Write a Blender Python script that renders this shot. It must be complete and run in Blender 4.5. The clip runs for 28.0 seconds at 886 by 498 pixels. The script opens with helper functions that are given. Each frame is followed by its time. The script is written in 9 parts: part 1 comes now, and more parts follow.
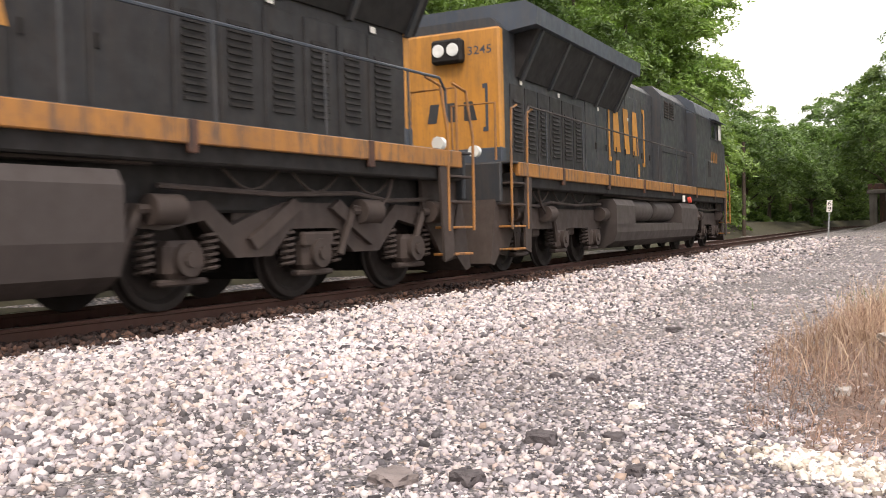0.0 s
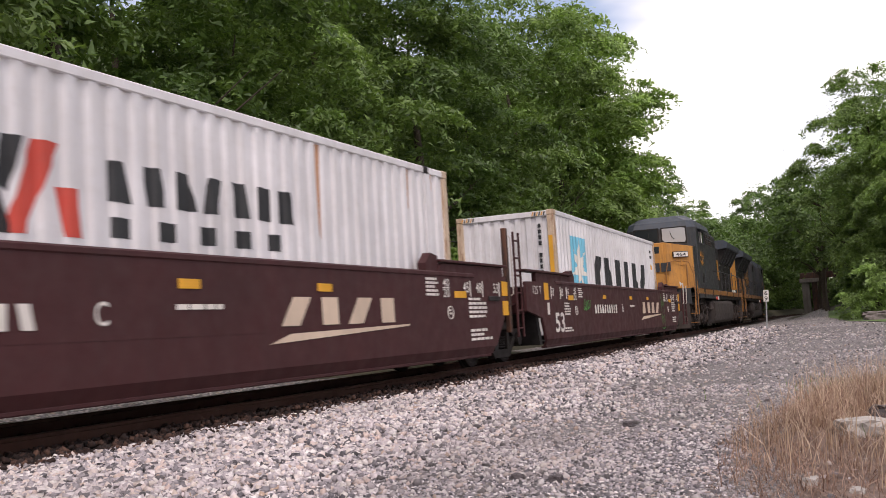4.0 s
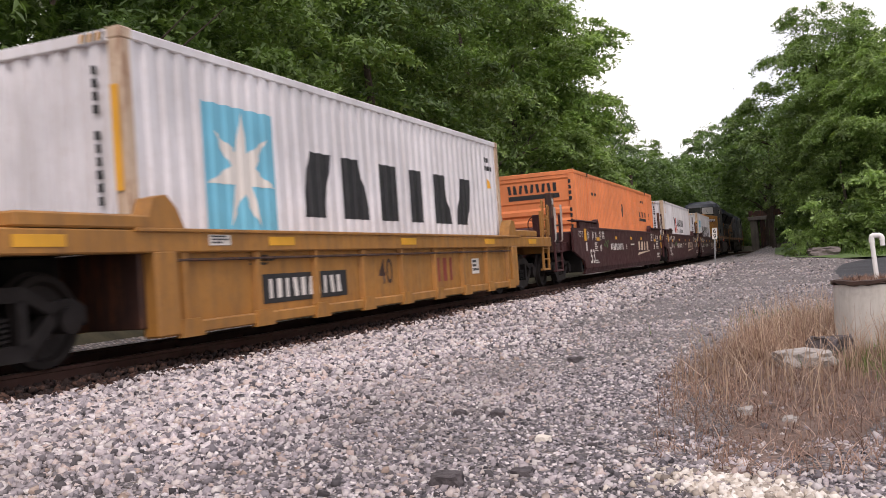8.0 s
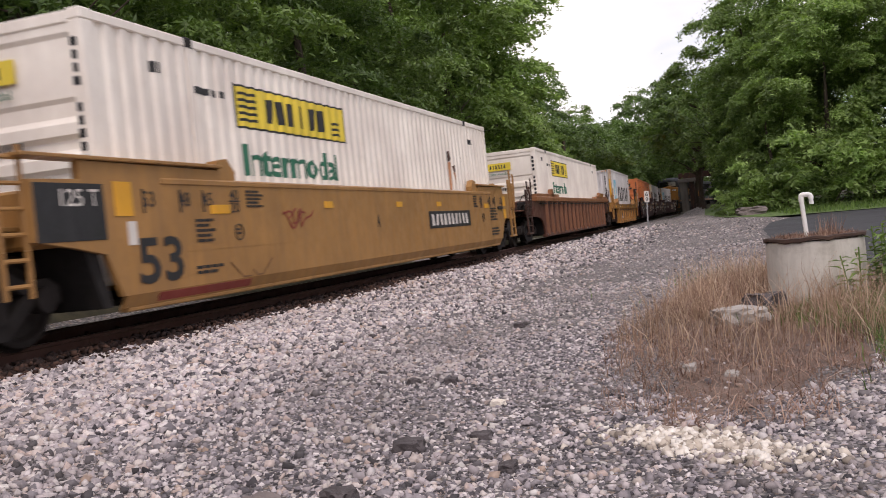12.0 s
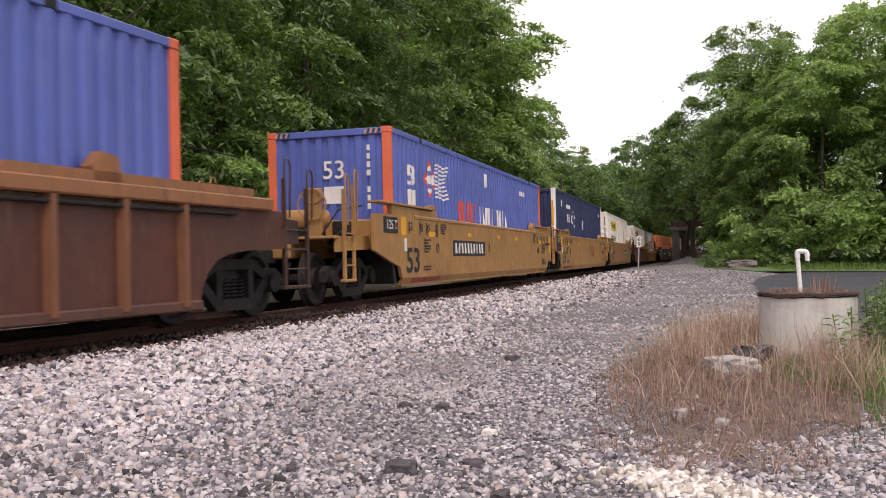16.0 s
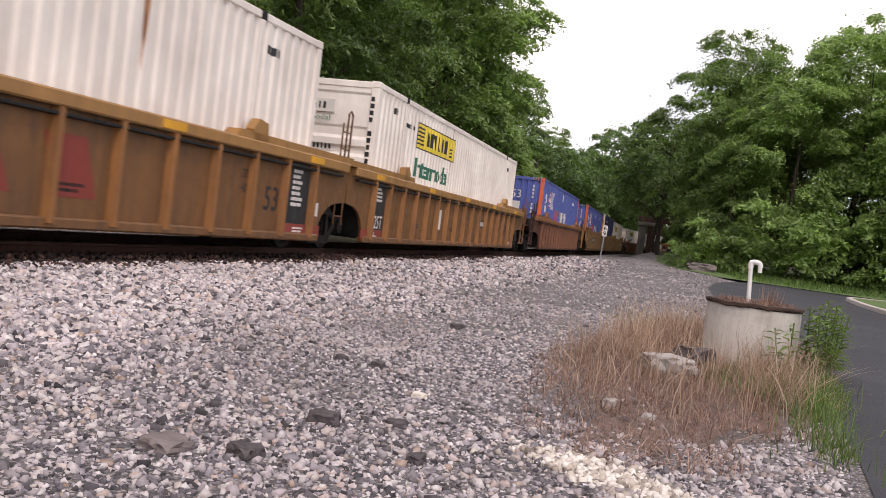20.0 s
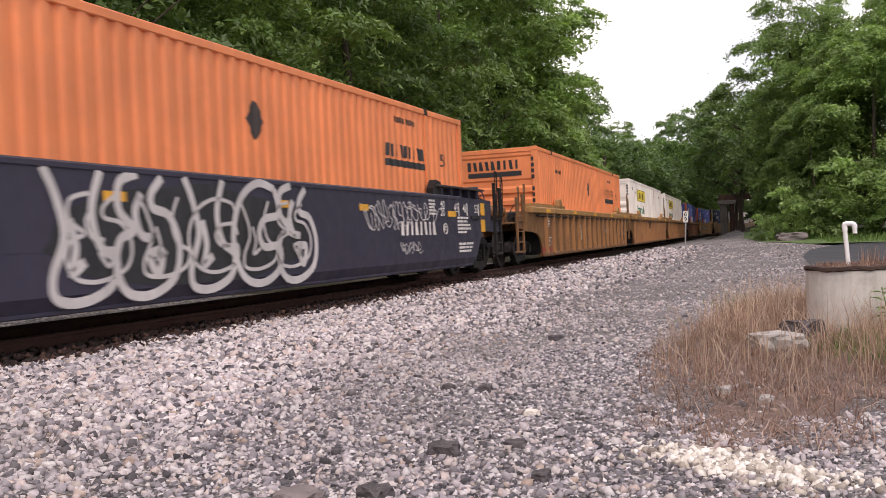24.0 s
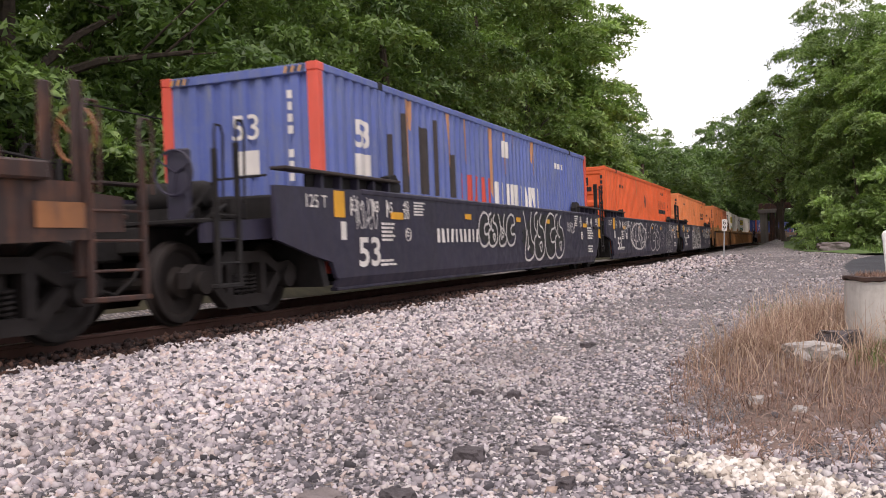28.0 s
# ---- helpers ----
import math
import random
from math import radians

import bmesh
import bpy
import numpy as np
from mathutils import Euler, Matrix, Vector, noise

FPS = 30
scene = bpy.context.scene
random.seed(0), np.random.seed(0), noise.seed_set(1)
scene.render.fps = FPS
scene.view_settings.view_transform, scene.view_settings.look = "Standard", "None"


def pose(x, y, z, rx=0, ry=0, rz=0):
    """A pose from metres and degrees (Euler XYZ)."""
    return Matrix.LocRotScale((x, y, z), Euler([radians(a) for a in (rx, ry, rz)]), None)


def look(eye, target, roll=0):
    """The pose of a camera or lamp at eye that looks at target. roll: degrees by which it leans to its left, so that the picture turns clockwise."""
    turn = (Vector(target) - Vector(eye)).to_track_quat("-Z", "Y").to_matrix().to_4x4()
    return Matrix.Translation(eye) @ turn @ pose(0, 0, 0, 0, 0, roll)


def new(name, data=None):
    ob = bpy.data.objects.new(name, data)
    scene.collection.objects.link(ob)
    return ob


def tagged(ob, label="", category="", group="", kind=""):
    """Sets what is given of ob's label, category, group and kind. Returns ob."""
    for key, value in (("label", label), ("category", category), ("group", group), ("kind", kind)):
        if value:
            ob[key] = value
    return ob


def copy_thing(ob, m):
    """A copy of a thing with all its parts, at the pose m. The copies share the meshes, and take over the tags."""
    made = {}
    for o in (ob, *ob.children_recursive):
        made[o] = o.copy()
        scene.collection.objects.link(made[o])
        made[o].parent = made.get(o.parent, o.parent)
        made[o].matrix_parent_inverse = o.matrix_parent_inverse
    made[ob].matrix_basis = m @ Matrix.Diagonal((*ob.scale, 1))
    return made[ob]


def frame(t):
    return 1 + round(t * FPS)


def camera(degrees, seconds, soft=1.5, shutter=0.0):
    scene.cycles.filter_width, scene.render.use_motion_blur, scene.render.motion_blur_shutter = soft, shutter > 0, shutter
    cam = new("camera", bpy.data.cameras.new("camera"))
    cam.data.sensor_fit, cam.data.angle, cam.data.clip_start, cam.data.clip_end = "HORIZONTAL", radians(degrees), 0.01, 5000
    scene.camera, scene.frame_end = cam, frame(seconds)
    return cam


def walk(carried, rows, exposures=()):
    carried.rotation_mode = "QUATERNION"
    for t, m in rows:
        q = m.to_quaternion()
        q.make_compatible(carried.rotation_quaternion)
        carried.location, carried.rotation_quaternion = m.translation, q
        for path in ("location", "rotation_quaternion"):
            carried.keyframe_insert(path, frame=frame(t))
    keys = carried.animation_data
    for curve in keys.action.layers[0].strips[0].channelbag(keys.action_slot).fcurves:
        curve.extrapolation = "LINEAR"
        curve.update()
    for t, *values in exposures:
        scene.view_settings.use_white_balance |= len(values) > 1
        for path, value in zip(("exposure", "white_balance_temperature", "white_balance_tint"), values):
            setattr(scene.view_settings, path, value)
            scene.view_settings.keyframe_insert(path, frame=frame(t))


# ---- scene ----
cam = camera(51.12, 28.0, soft=0.72, shutter=0.2)
# seconds, x, y, z, yaw to the left of the line, pitch, roll
ROWS = [
    (0.0, 0.078, -0.037, 0.834, 32.12, -1.41, -0.90),
    (0.5, 0.062, -0.075, 0.845, 29.16, -0.38, -1.15),
    (1.0, 0.026, -0.087, 0.846, 28.80, 2.15, -2.17),
    (1.5, 0.023, -0.099, 0.837, 28.56, 2.83, -3.69),
    (2.0, 0.013, -0.100, 0.834, 27.21, 3.75, -3.81),
    (2.5, -0.005, -0.076, 0.826, 27.74, 4.30, -0.56),
    (4.5, -0.038, 0.063, 0.819, 28.11, 4.66, -3.51),
    (5.0, -0.042, 0.083, 0.806, 26.48, 2.13, -3.37),
    (5.5, -0.019, 0.065, 0.784, 28.75, -1.22, -6.18),
    (6.0, 0.025, 0.056, 0.790, 30.11, -1.83, -5.70),
    (6.5, 0.053, 0.067, 0.789, 25.45, 0.20, -4.96),
    (7.0, 0.037, 0.086, 0.792, 22.25, -0.06, -5.49),
    (7.5, 0.045, 0.090, 0.792, 23.13, 0.60, -4.37),
    (8.0, 0.011, 0.122, 0.797, 25.78, 0.92, -3.38),
    (8.5, -0.003, 0.155, 0.796, 23.00, -0.86, -0.50),
    (9.0, -0.008, 0.145, 0.815, 20.34, 4.40, 1.63),
    (9.5, -0.004, 0.104, 0.816, 19.47, 7.00, 2.47),
    (10.0, -0.001, 0.079, 0.819, 21.90, 6.82, 0.78),
    (10.5, 0.005, 0.059, 0.819, 23.76, 4.10, -0.62),
    (11.0, 0.032, 0.045, 0.812, 23.49, 3.14, -5.61),
    (11.5, 0.028, 0.036, 0.830, 19.12, 0.25, -4.92),
    (12.0, -0.031, 0.027, 0.809, 21.97, -1.23, -5.21),
    (12.5, -0.022, 0.017, 0.807, 23.97, -0.61, -3.88),
    (13.0, 0.041, -0.012, 0.799, 22.50, -0.41, -1.63),
    (13.5, 0.022, -0.025, 0.795, 23.66, 0.37, -1.58),
    (15.5, -0.103, -0.032, 0.799, 22.87, 1.45, -1.21),
    (16.0, -0.090, -0.044, 0.799, 21.21, 0.54, -0.63),
    (16.5, -0.073, -0.056, 0.799, 19.11, 0.17, -0.66),
    (17.0, -0.058, -0.030, 0.795, 18.70, -0.04, -2.31),
    (17.5, -0.018, -0.018, 0.802, 17.20, -0.51, -3.56),
    (18.0, -0.033, 0.002, 0.803, 17.58, -1.31, -1.89),
    (18.5, -0.060, -0.017, 0.802, 21.98, -2.69, -0.56),
    (19.0, -0.075, 0.004, 0.801, 18.93, -0.63, 3.69),
    (19.5, -0.045, 0.015, 0.794, 19.67, -1.17, 7.59),
    (20.0, -0.033, -0.010, 0.798, 19.01, -1.59, 7.65),
    (20.5, -0.018, -0.022, 0.801, 18.42, -0.94, 3.46),
    (21.0, -0.016, -0.045, 0.803, 18.69, -0.58, 2.46),
    (21.5, -0.055, -0.078, 0.808, 19.50, -0.70, 2.80),
    (23.5, -0.064, -0.110, 0.809, 22.22, -1.10, -1.78),
    (24.0, -0.045, -0.062, 0.813, 24.04, -0.61, -2.06),
    (24.5, -0.018, -0.021, 0.802, 22.00, 0.13, -2.37),
    (25.0, 0.008, -0.023, 0.809, 21.20, 0.19, -2.80),
    (25.5, 0.001, -0.022, 0.805, 22.62, -0.23, -2.71),
    (26.0, 0.001, -0.043, 0.800, 24.34, -1.80, -2.58),
    (26.5, -0.009, -0.042, 0.802, 27.43, -3.78, -1.33),
    (27.0, -0.004, -0.035, 0.795, 27.64, -3.91, -0.90),
    (27.5, -0.010, -0.039, 0.803, 27.02, -2.38, -1.23),
    (28.0, -0.013, -0.035, 0.804, 26.28, -0.14, -1.53),
]


def aim(x, y, z, yaw, pitch, roll):
    return Matrix.Translation((x, y, z)) @ pose(0, 0, 0, 0, 0, yaw) @ pose(0, 0, 0, 90 + pitch) @ pose(0, 0, 0, 0, 0, roll)


walk(cam, [(t, aim(*r)) for t, *r in ROWS], exposures=[(t, e, 6400 if 9.2 < t < 10.7 else 7150 if t < 2.1 else 6800, 15 if t < 0.6 else 20 if t < 2.1 else 21) for t, e in ((0.0, 0.95), (0.5, 0.84), (1.0, 0.78), (1.5, 0.80), (2.0, 0.78), (4.5, 0.18), (6.0, 0.21), (7.0, 0.28), (8.0, 0.16), (9.0, 0.18), (9.5, -0.2), (10.0, -0.28), (10.5, -0.17), (11.0, -0.12), (12.0, 0.00), (13.0, 0.08), (16.0, 0.28), (17.0, 0.36), (18.0, 0.36), (19.0, 0.18), (20.0, 0.14), (21.0, 0.12), (24.0, 0.26), (26.0, 0.30), (28.0, 0.30))])

# ---- the line: a gentle bend to the left that runs out into a straight ----
CURV = [-0.00783, -0.00214, 0.00036, -0.00075, -0.0003, -0.00012, -0.00012, -0.00012]
TRACK_X, CANT = -8.01, 0.0128
SPEED, SLOWING = 11.857, -0.00635


def heading(s):
    """The line's turn to the right, in radians, s metres along it."""
    if s < 0:
        return CURV[0] * s
    total = 0.0
    for i in range(7):
        u = min(s - 15 * i, 15.0)
        if u <= 0:
            break
        total += CURV[i] * u + (CURV[i + 1] - CURV[i]) * u * u / 30
    return total + max(0.0, s - 105) * 0.0035


STEP = 0.5
LINE = {0: (TRACK_X, 0.0)}
for _sign in (1, -1):
    _x, _y = TRACK_X, 0.0
    for _i in range(1, 1000):
        _h = heading(_sign * (_i - 0.5) * STEP)
        _x, _y = _x + _sign * STEP * math.sin(_h), _y + _sign * STEP * math.cos(_h)
        LINE[_sign * _i] = (_x, _y)


def on_line(s):
    i = max(-998, min(997, math.floor(s / STEP)))
    u = s / STEP - i
    (ax, ay), (bx, by) = LINE[i], LINE[i + 1]
    return ax + (bx - ax) * u, ay + (by - ay) * u


def travelled(t):
    return SPEED * (t - 14) + SLOWING * (t - 14) ** 2 / 2


def rail_pose(s, dz=0.0):
    """The pose of a vehicle s metres along the line: y ahead, x to the right, z up from the rail heads."""
    x, y = on_line(s)
    return Matrix.Translation((x, y, 0)) @ pose(0, 0, 0, 0, 0, -math.degrees(heading(s))) @ pose(0, 0, 0, 0, -math.degrees(CANT), 0) @ Matrix.Translation((0, 0, dz))


RIDERS = []  # (thing, place in the train, height over the rail)

# ---- world, sun, exposure ----
world = bpy.data.worlds.new("overcast sky")
scene.world = world
world.use_nodes = True
wn, wl = world.node_tree.nodes, world.node_tree.links
wn.clear()
w_out, w_bg = wn.new("ShaderNodeOutputWorld"), wn.new("ShaderNodeBackground")
w_sky, w_mix, w_noise, w_ramp, w_map, w_tex = (wn.new("ShaderNode" + k) for k in ("TexSky", "MixRGB", "TexNoise", "ValToRGB", "Mapping", "TexCoord"))
w_sky.sky_type, w_sky.sun_disc = "NISHITA", False
w_sky.sun_elevation, w_sky.sun_rotation = radians(52), radians(150)
w_scale = wn.new("ShaderNodeVectorMath")
w_scale.operation = "SCALE"
w_scale.inputs["Scale"].default_value = 0.14
w_noise.inputs["Scale"].default_value, w_noise.inputs["Detail"].default_value = 2.2, 5
w_map.inputs["Scale"].default_value = (1, 1, 2.5)
w_ramp.color_ramp.elements[0].position, w_ramp.color_ramp.elements[1].position = 0.38, 0.54
w_ramp.color_ramp.elements[0].color = (0.12, 0.12, 0.12, 1)
w_ramp.color_ramp.elements[1].color = (1, 1, 1, 1)
w_mix.inputs[2].default_value = (1.15, 1.16, 1.17, 1)
wl.new(w_tex.outputs["Generated"], w_map.inputs["Vector"])
wl.new(w_map.outputs[0], w_noise.inputs["Vector"])
wl.new(w_noise.outputs["Fac"], w_ramp.inputs[0])
wl.new(w_ramp.outputs[0], w_mix.inputs[0])
wl.new(w_sky.outputs[0], w_scale.inputs[0])
wl.new(w_scale.outputs[0], w_mix.inputs[1])
wl.new(w_mix.outputs[0], w_bg.inputs[0])
w_bg.inputs[1].default_value = 1.0
wl.new(w_bg.outputs[0], w_out.inputs[0])

sun_data = bpy.data.lights.new("sun", "SUN")
sun_data.energy, sun_data.angle, sun_data.color = 1.2, radians(14), (1.0, 0.95, 0.87)
sun = new("sun", sun_data)
sun.matrix_world = look((12, -20, 30), (0, 0, 0))


# ---- materials ----
def rgb(r, g, b):
    return tuple(((c / 255) / 12.92 if c < 10.3 else ((c / 255 + 0.055) / 1.055) ** 2.4) for c in (r, g, b))


class Nodes:
    def __init__(self, name):
        self.m = bpy.data.materials.new(name)
        self.m.use_nodes = True
        self.t = self.m.node_tree
        self.b = self.t.nodes["Principled BSDF"]

    def n(self, kind, **kw):
        node = self.t.nodes.new("ShaderNode" + kind)
        for k, v in kw.items():
            node.inputs[k.replace("_", " ")].default_value = v
        return node

    def l(self, a, b):
        self.t.links.new(a, b)

    def coord(self, scale=(1, 1, 1), space="Object"):
        c, m = self.n("TexCoord"), self.n("Mapping")
        m.inputs["Scale"].default_value = scale
        self.l(c.outputs[space], m.inputs[0])
        return m.outputs[0]

    def noise(self, scale, detail=4, at=None, rough=0.6):
        k = self.n("TexNoise", Scale=scale, Detail=detail, Roughness=rough)
        if at is not None:
            self.l(at, k.inputs["Vector"])
        return k.outputs["Fac"]

    def ramp(self, fac, stops):
        r = self.n("ValToRGB")
        e = r.color_ramp.elements
        while len(e) < len(stops):
            e.new(0.5)
        for el, (p, c) in zip(e, stops):
            el.position, el.color = p, (*c, 1) if len(c) == 3 else c
        self.l(fac, r.inputs[0])
        return r.outputs[0]

    def mix(self, fac, a, b, how="MIX"):
        k = self.n("MixRGB")
        k.blend_type = how
        for i, v in ((0, fac), (1, a), (2, b)):
            if hasattr(v, "is_linked"):
                self.l(v, k.inputs[i])
            elif i == 0:
                k.inputs[0].default_value = v
            else:
                k.inputs[i].default_value = (*v, 1)
        return k.outputs[0]

    def bump(self, height, strength, distance=0.01):
        k = self.n("Bump", Strength=strength, Distance=distance)
        self.l(height, k.inputs["Height"])
        self.l(k.outputs[0], self.b.inputs["Normal"])

    def done(self, colour=None, rough=None, metal=0.0):
        for v, key in ((colour, "Base Color"), (rough, "Roughness")):
            if v is None:
                continue
            if hasattr(v, "is_linked"):
                self.l(v, self.b.inputs[key])
            else:
                self.b.inputs[key].default_value = (*v, 1) if key == "Base Color" else v
        self.b.inputs["Metallic"].default_value = metal
        return self.m


def gray(a):
    return (a, a, a)


def paint(name, colour, dirt=(0.10, 0.075, 0.055), amount=0.35, rough=0.5, rust=None, rust_amount=0.0, streak=1.0):
    """Weathered coach paint: faded patches, dirt in vertical streaks, fine grain, optional rust blooms."""
    k = Nodes(name)
    p = k.coord()
    ps = k.coord((3.0, 3.0, 0.35))
    fade = k.ramp(k.noise(0.7, 3, p), [(0.3, tuple(c * 0.82 for c in colour)), (0.7, tuple(min(1, c * 1.12) for c in colour))])
    fac = k.ramp(k.noise(2.3, 6, ps, 0.7), [(0.42, gray(0)), (0.78, gray(amount * streak))])
    c = k.mix(fac, fade, dirt)
    fac2 = k.ramp(k.noise(9, 5, p, 0.7), [(0.5, gray(0)), (0.8, gray(amount * 0.6))])
    c = k.mix(fac2, c, dirt)
    if rust:
        fr = k.ramp(k.noise(3.1, 8, ps, 0.75), [(0.62 - 0.2 * rust_amount, gray(0)), (0.72 - 0.2 * rust_amount, gray(0.85))])
        c = k.mix(fr, c, rust)
    k.bump(k.noise(35, 3, p), 0.12, 0.004)
    r = k.ramp(k.noise(4, 4, p), [(0.3, gray(rough - 0.1)), (0.7, gray(rough + 0.18))])
    return k.done(c, r)


M_MAROON = paint("maroon car paint", rgb(64, 24, 25), (0.04, 0.018, 0.018), 0.35, rough=0.65)
M_TAN = paint("tan car paint", rgb(168, 124, 70), (0.17, 0.10, 0.055), 0.5, rust=(0.2, 0.1, 0.05), rust_amount=-0.3)
M_TAN_OLD = paint("weathered ochre car paint", rgb(124, 86, 50), (0.08, 0.045, 0.03), 0.75, rust=(0.14, 0.065, 0.04), rust_amount=0.2)
M_YELLOW_OLD = paint("dirty yellow car paint", rgb(172, 120, 56), (0.11, 0.065, 0.035), 0.65, rust=(0.16, 0.07, 0.04), rust_amount=0.1)
M_BROWN = paint("rusty brown car paint", rgb(92, 56, 44), (0.05, 0.03, 0.025), 0.65, rust=(0.2, 0.09, 0.04), rust_amount=0.3)
# sheets darkened as recess shade, posts lightened as lit faces, besides the rust
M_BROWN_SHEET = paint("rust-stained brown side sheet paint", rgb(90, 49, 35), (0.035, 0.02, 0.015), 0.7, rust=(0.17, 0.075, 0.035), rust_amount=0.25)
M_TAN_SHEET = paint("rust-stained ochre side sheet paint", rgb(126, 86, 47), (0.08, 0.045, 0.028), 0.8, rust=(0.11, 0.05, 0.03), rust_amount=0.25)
M_POST_BROWN = paint("worn orange-brown post paint, lit faces in its tone", rgb(126, 80, 53), (0.06, 0.035, 0.025), 0.5, rust=(0.16, 0.07, 0.035), rust_amount=0.2)
M_POST_TAN = paint("worn ochre post paint, lit faces in its tone", rgb(156, 106, 58), (0.09, 0.05, 0.03), 0.55, rust=(0.13, 0.06, 0.035), rust_amount=0.1)
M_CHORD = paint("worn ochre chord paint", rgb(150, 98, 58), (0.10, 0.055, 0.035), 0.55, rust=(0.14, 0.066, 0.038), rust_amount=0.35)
M_NAVYCAR = paint("dark blue car paint", rgb(49, 46, 64), (0.04, 0.03, 0.03), 0.45)
M_RUSTCAR = paint("rusted red-brown car paint", rgb(60, 38, 31), (0.022, 0.014, 0.011), 0.8, rust=(0.13, 0.05, 0.024), rust_amount=0.6)
M_ENGINE = paint("dark blue-grey engine paint", rgb(46, 50, 55), (0.08, 0.06, 0.047), 0.6, rough=0.5)
M_ENGINE_GRIMY = paint("grimy brown-black engine paint", rgb(31, 29, 30), (0.034, 0.025, 0.02), 0.8, rough=0.6)
M_ENGINE_ROOF = paint("blue-grey roof paint", rgb(60, 68, 79), (0.085, 0.075, 0.065), 0.5)
M_GOLD = paint("golden yellow engine paint", rgb(192, 132, 54), (0.15, 0.085, 0.045), 0.62)
M_GOLD_DIRTY = paint("dirty golden stripe paint", rgb(164, 110, 50), (0.10, 0.06, 0.042), 0.9, rust=(0.09, 0.06, 0.045), rust_amount=0.6, streak=0.6)
M_UNDER = paint("dusty underframe steel", rgb(62, 51, 46), (0.03, 0.022, 0.018), 0.8, rough=0.75)
M_TANK = paint("dusty fuel tank paint", rgb(60, 52, 49), (0.04, 0.031, 0.027), 0.7, rough=0.65)
M_DARK = paint("black grimy steel", rgb(22, 19, 18), (0.022, 0.016, 0.013), 0.6, rough=0.8)
M_TRUCK = paint("brown grimy cast steel", rgb(32, 25, 22), (0.013, 0.010, 0.008), 0.7, rough=0.8)
M_WHEEL = paint("brown wheel steel", rgb(34, 26, 23), (0.011, 0.008, 0.006), 0.6, rough=0.75)
M_WHITE = paint("cream white container paint", rgb(247, 236, 226), (0.55, 0.45, 0.36), 0.22)
M_WHITE_COLD = paint("cool white container paint", rgb(226, 223, 225), (0.42, 0.36, 0.31), 0.35, rust=(0.28, 0.13, 0.06), rust_amount=-0.25)
M_WHITE_RUSTY = paint("rust-streaked cream paint", rgb(206, 184, 160), (0.32, 0.18, 0.09), 0.8, rust=(0.25, 0.11, 0.05), rust_amount=0.4)
M_ORANGE = paint("pale orange container paint", rgb(236, 138, 84), (0.5, 0.2, 0.09), 0.35)
M_ORANGE_RED = paint("bright orange container paint", rgb(232, 100, 50), (0.45, 0.12, 0.04), 0.4)
M_BLUE = paint("blue container paint", rgb(84, 100, 172), (0.12, 0.13, 0.24), 0.35)
M_BLUE_OLD = paint("faded patchy blue container paint", rgb(92, 108, 172), (0.2, 0.22, 0.26), 0.7, rust=(0.24, 0.25, 0.24), rust_amount=0.1)
M_UMAX = paint("navy container paint", rgb(36, 46, 84), (0.03, 0.035, 0.06), 0.3)
M_REDPOST = paint("coral red post paint", rgb(226, 92, 72), (0.4, 0.1, 0.07), 0.3)
M_ORANGEPOST = paint("orange red post paint", rgb(222, 104, 66), (0.4, 0.12, 0.07), 0.3)
M_MARK_WHITE = paint("white lettering paint", rgb(226, 220, 212), (0.5, 0.45, 0.4), 0.3)
M_MARK_BLACK = paint("black lettering paint", rgb(34, 34, 36), (0.08, 0.08, 0.08), 0.3)
M_MARK_YELLOW = paint("amber reflective sheet", rgb(226, 164, 44), (0.4, 0.25, 0.06), 0.2)
M_SIGN_YELLOW = paint("lemon yellow sign paint", rgb(236, 210, 70), (0.5, 0.42, 0.12), 0.2)
M_GREEN = paint("deep green lettering", rgb(36, 104, 80), (0.05, 0.2, 0.14), 0.2)
M_RED = paint("red lettering", rgb(206, 72, 56), (0.4, 0.1, 0.07), 0.3)
M_DULLRED = paint("dull maroon lettering", rgb(140, 58, 48), (0.2, 0.06, 0.04), 0.3)
M_SKYBLUE = paint("sky blue panel paint", rgb(112, 190, 214), (0.2, 0.4, 0.5), 0.25)
M_SPRAY = paint("silver spray paint", rgb(204, 198, 194), (0.3, 0.28, 0.28), 0.4)
M_SPRAY_GREEN = paint("green spray paint", rgb(70, 150, 70), (0.05, 0.2, 0.05), 0.2)
M_RAILSIDE = paint("rusty rail steel", rgb(74, 47, 38), (0.05, 0.026, 0.018), 0.6, rough=0.85)
M_RAILTOP = Nodes("polished rail head").done(rgb(120, 106, 98), 0.3, 1.0)


def simple(name, colour, rough=0.6, metal=0.0, grain=8, spread=0.25, bump=0.2):
    k = Nodes(name)
    p = k.coord()
    c = k.ramp(k.noise(grain, 6, p), [(0.25, tuple(v * (1 - spread) for v in colour)), (0.75, tuple(min(1, v * (1 + spread)) for v in colour))])
    k.bump(k.noise(grain * 4, 4, p), bump, 0.01)
    return k.done(c, rough, metal)


def asphalt():
    """Old asphalt: fine aggregate, pale worn lanes and darker patches."""
    k = Nodes("dark asphalt")
    p = k.coord()
    c = k.ramp(k.noise(140, 3, p), [(0.3, (0.022, 0.023, 0.027)), (0.55, (0.040, 0.041, 0.047)), (0.75, (0.082, 0.082, 0.088))])
    c = k.mix(1.0, c, k.ramp(k.noise(0.6, 5, p), [(0.35, gray(0.75)), (0.65, gray(1.25))]), "MULTIPLY")
    k.bump(k.noise(160, 3, p), 0.5, 0.006)
    return k.done(c, 0.85)


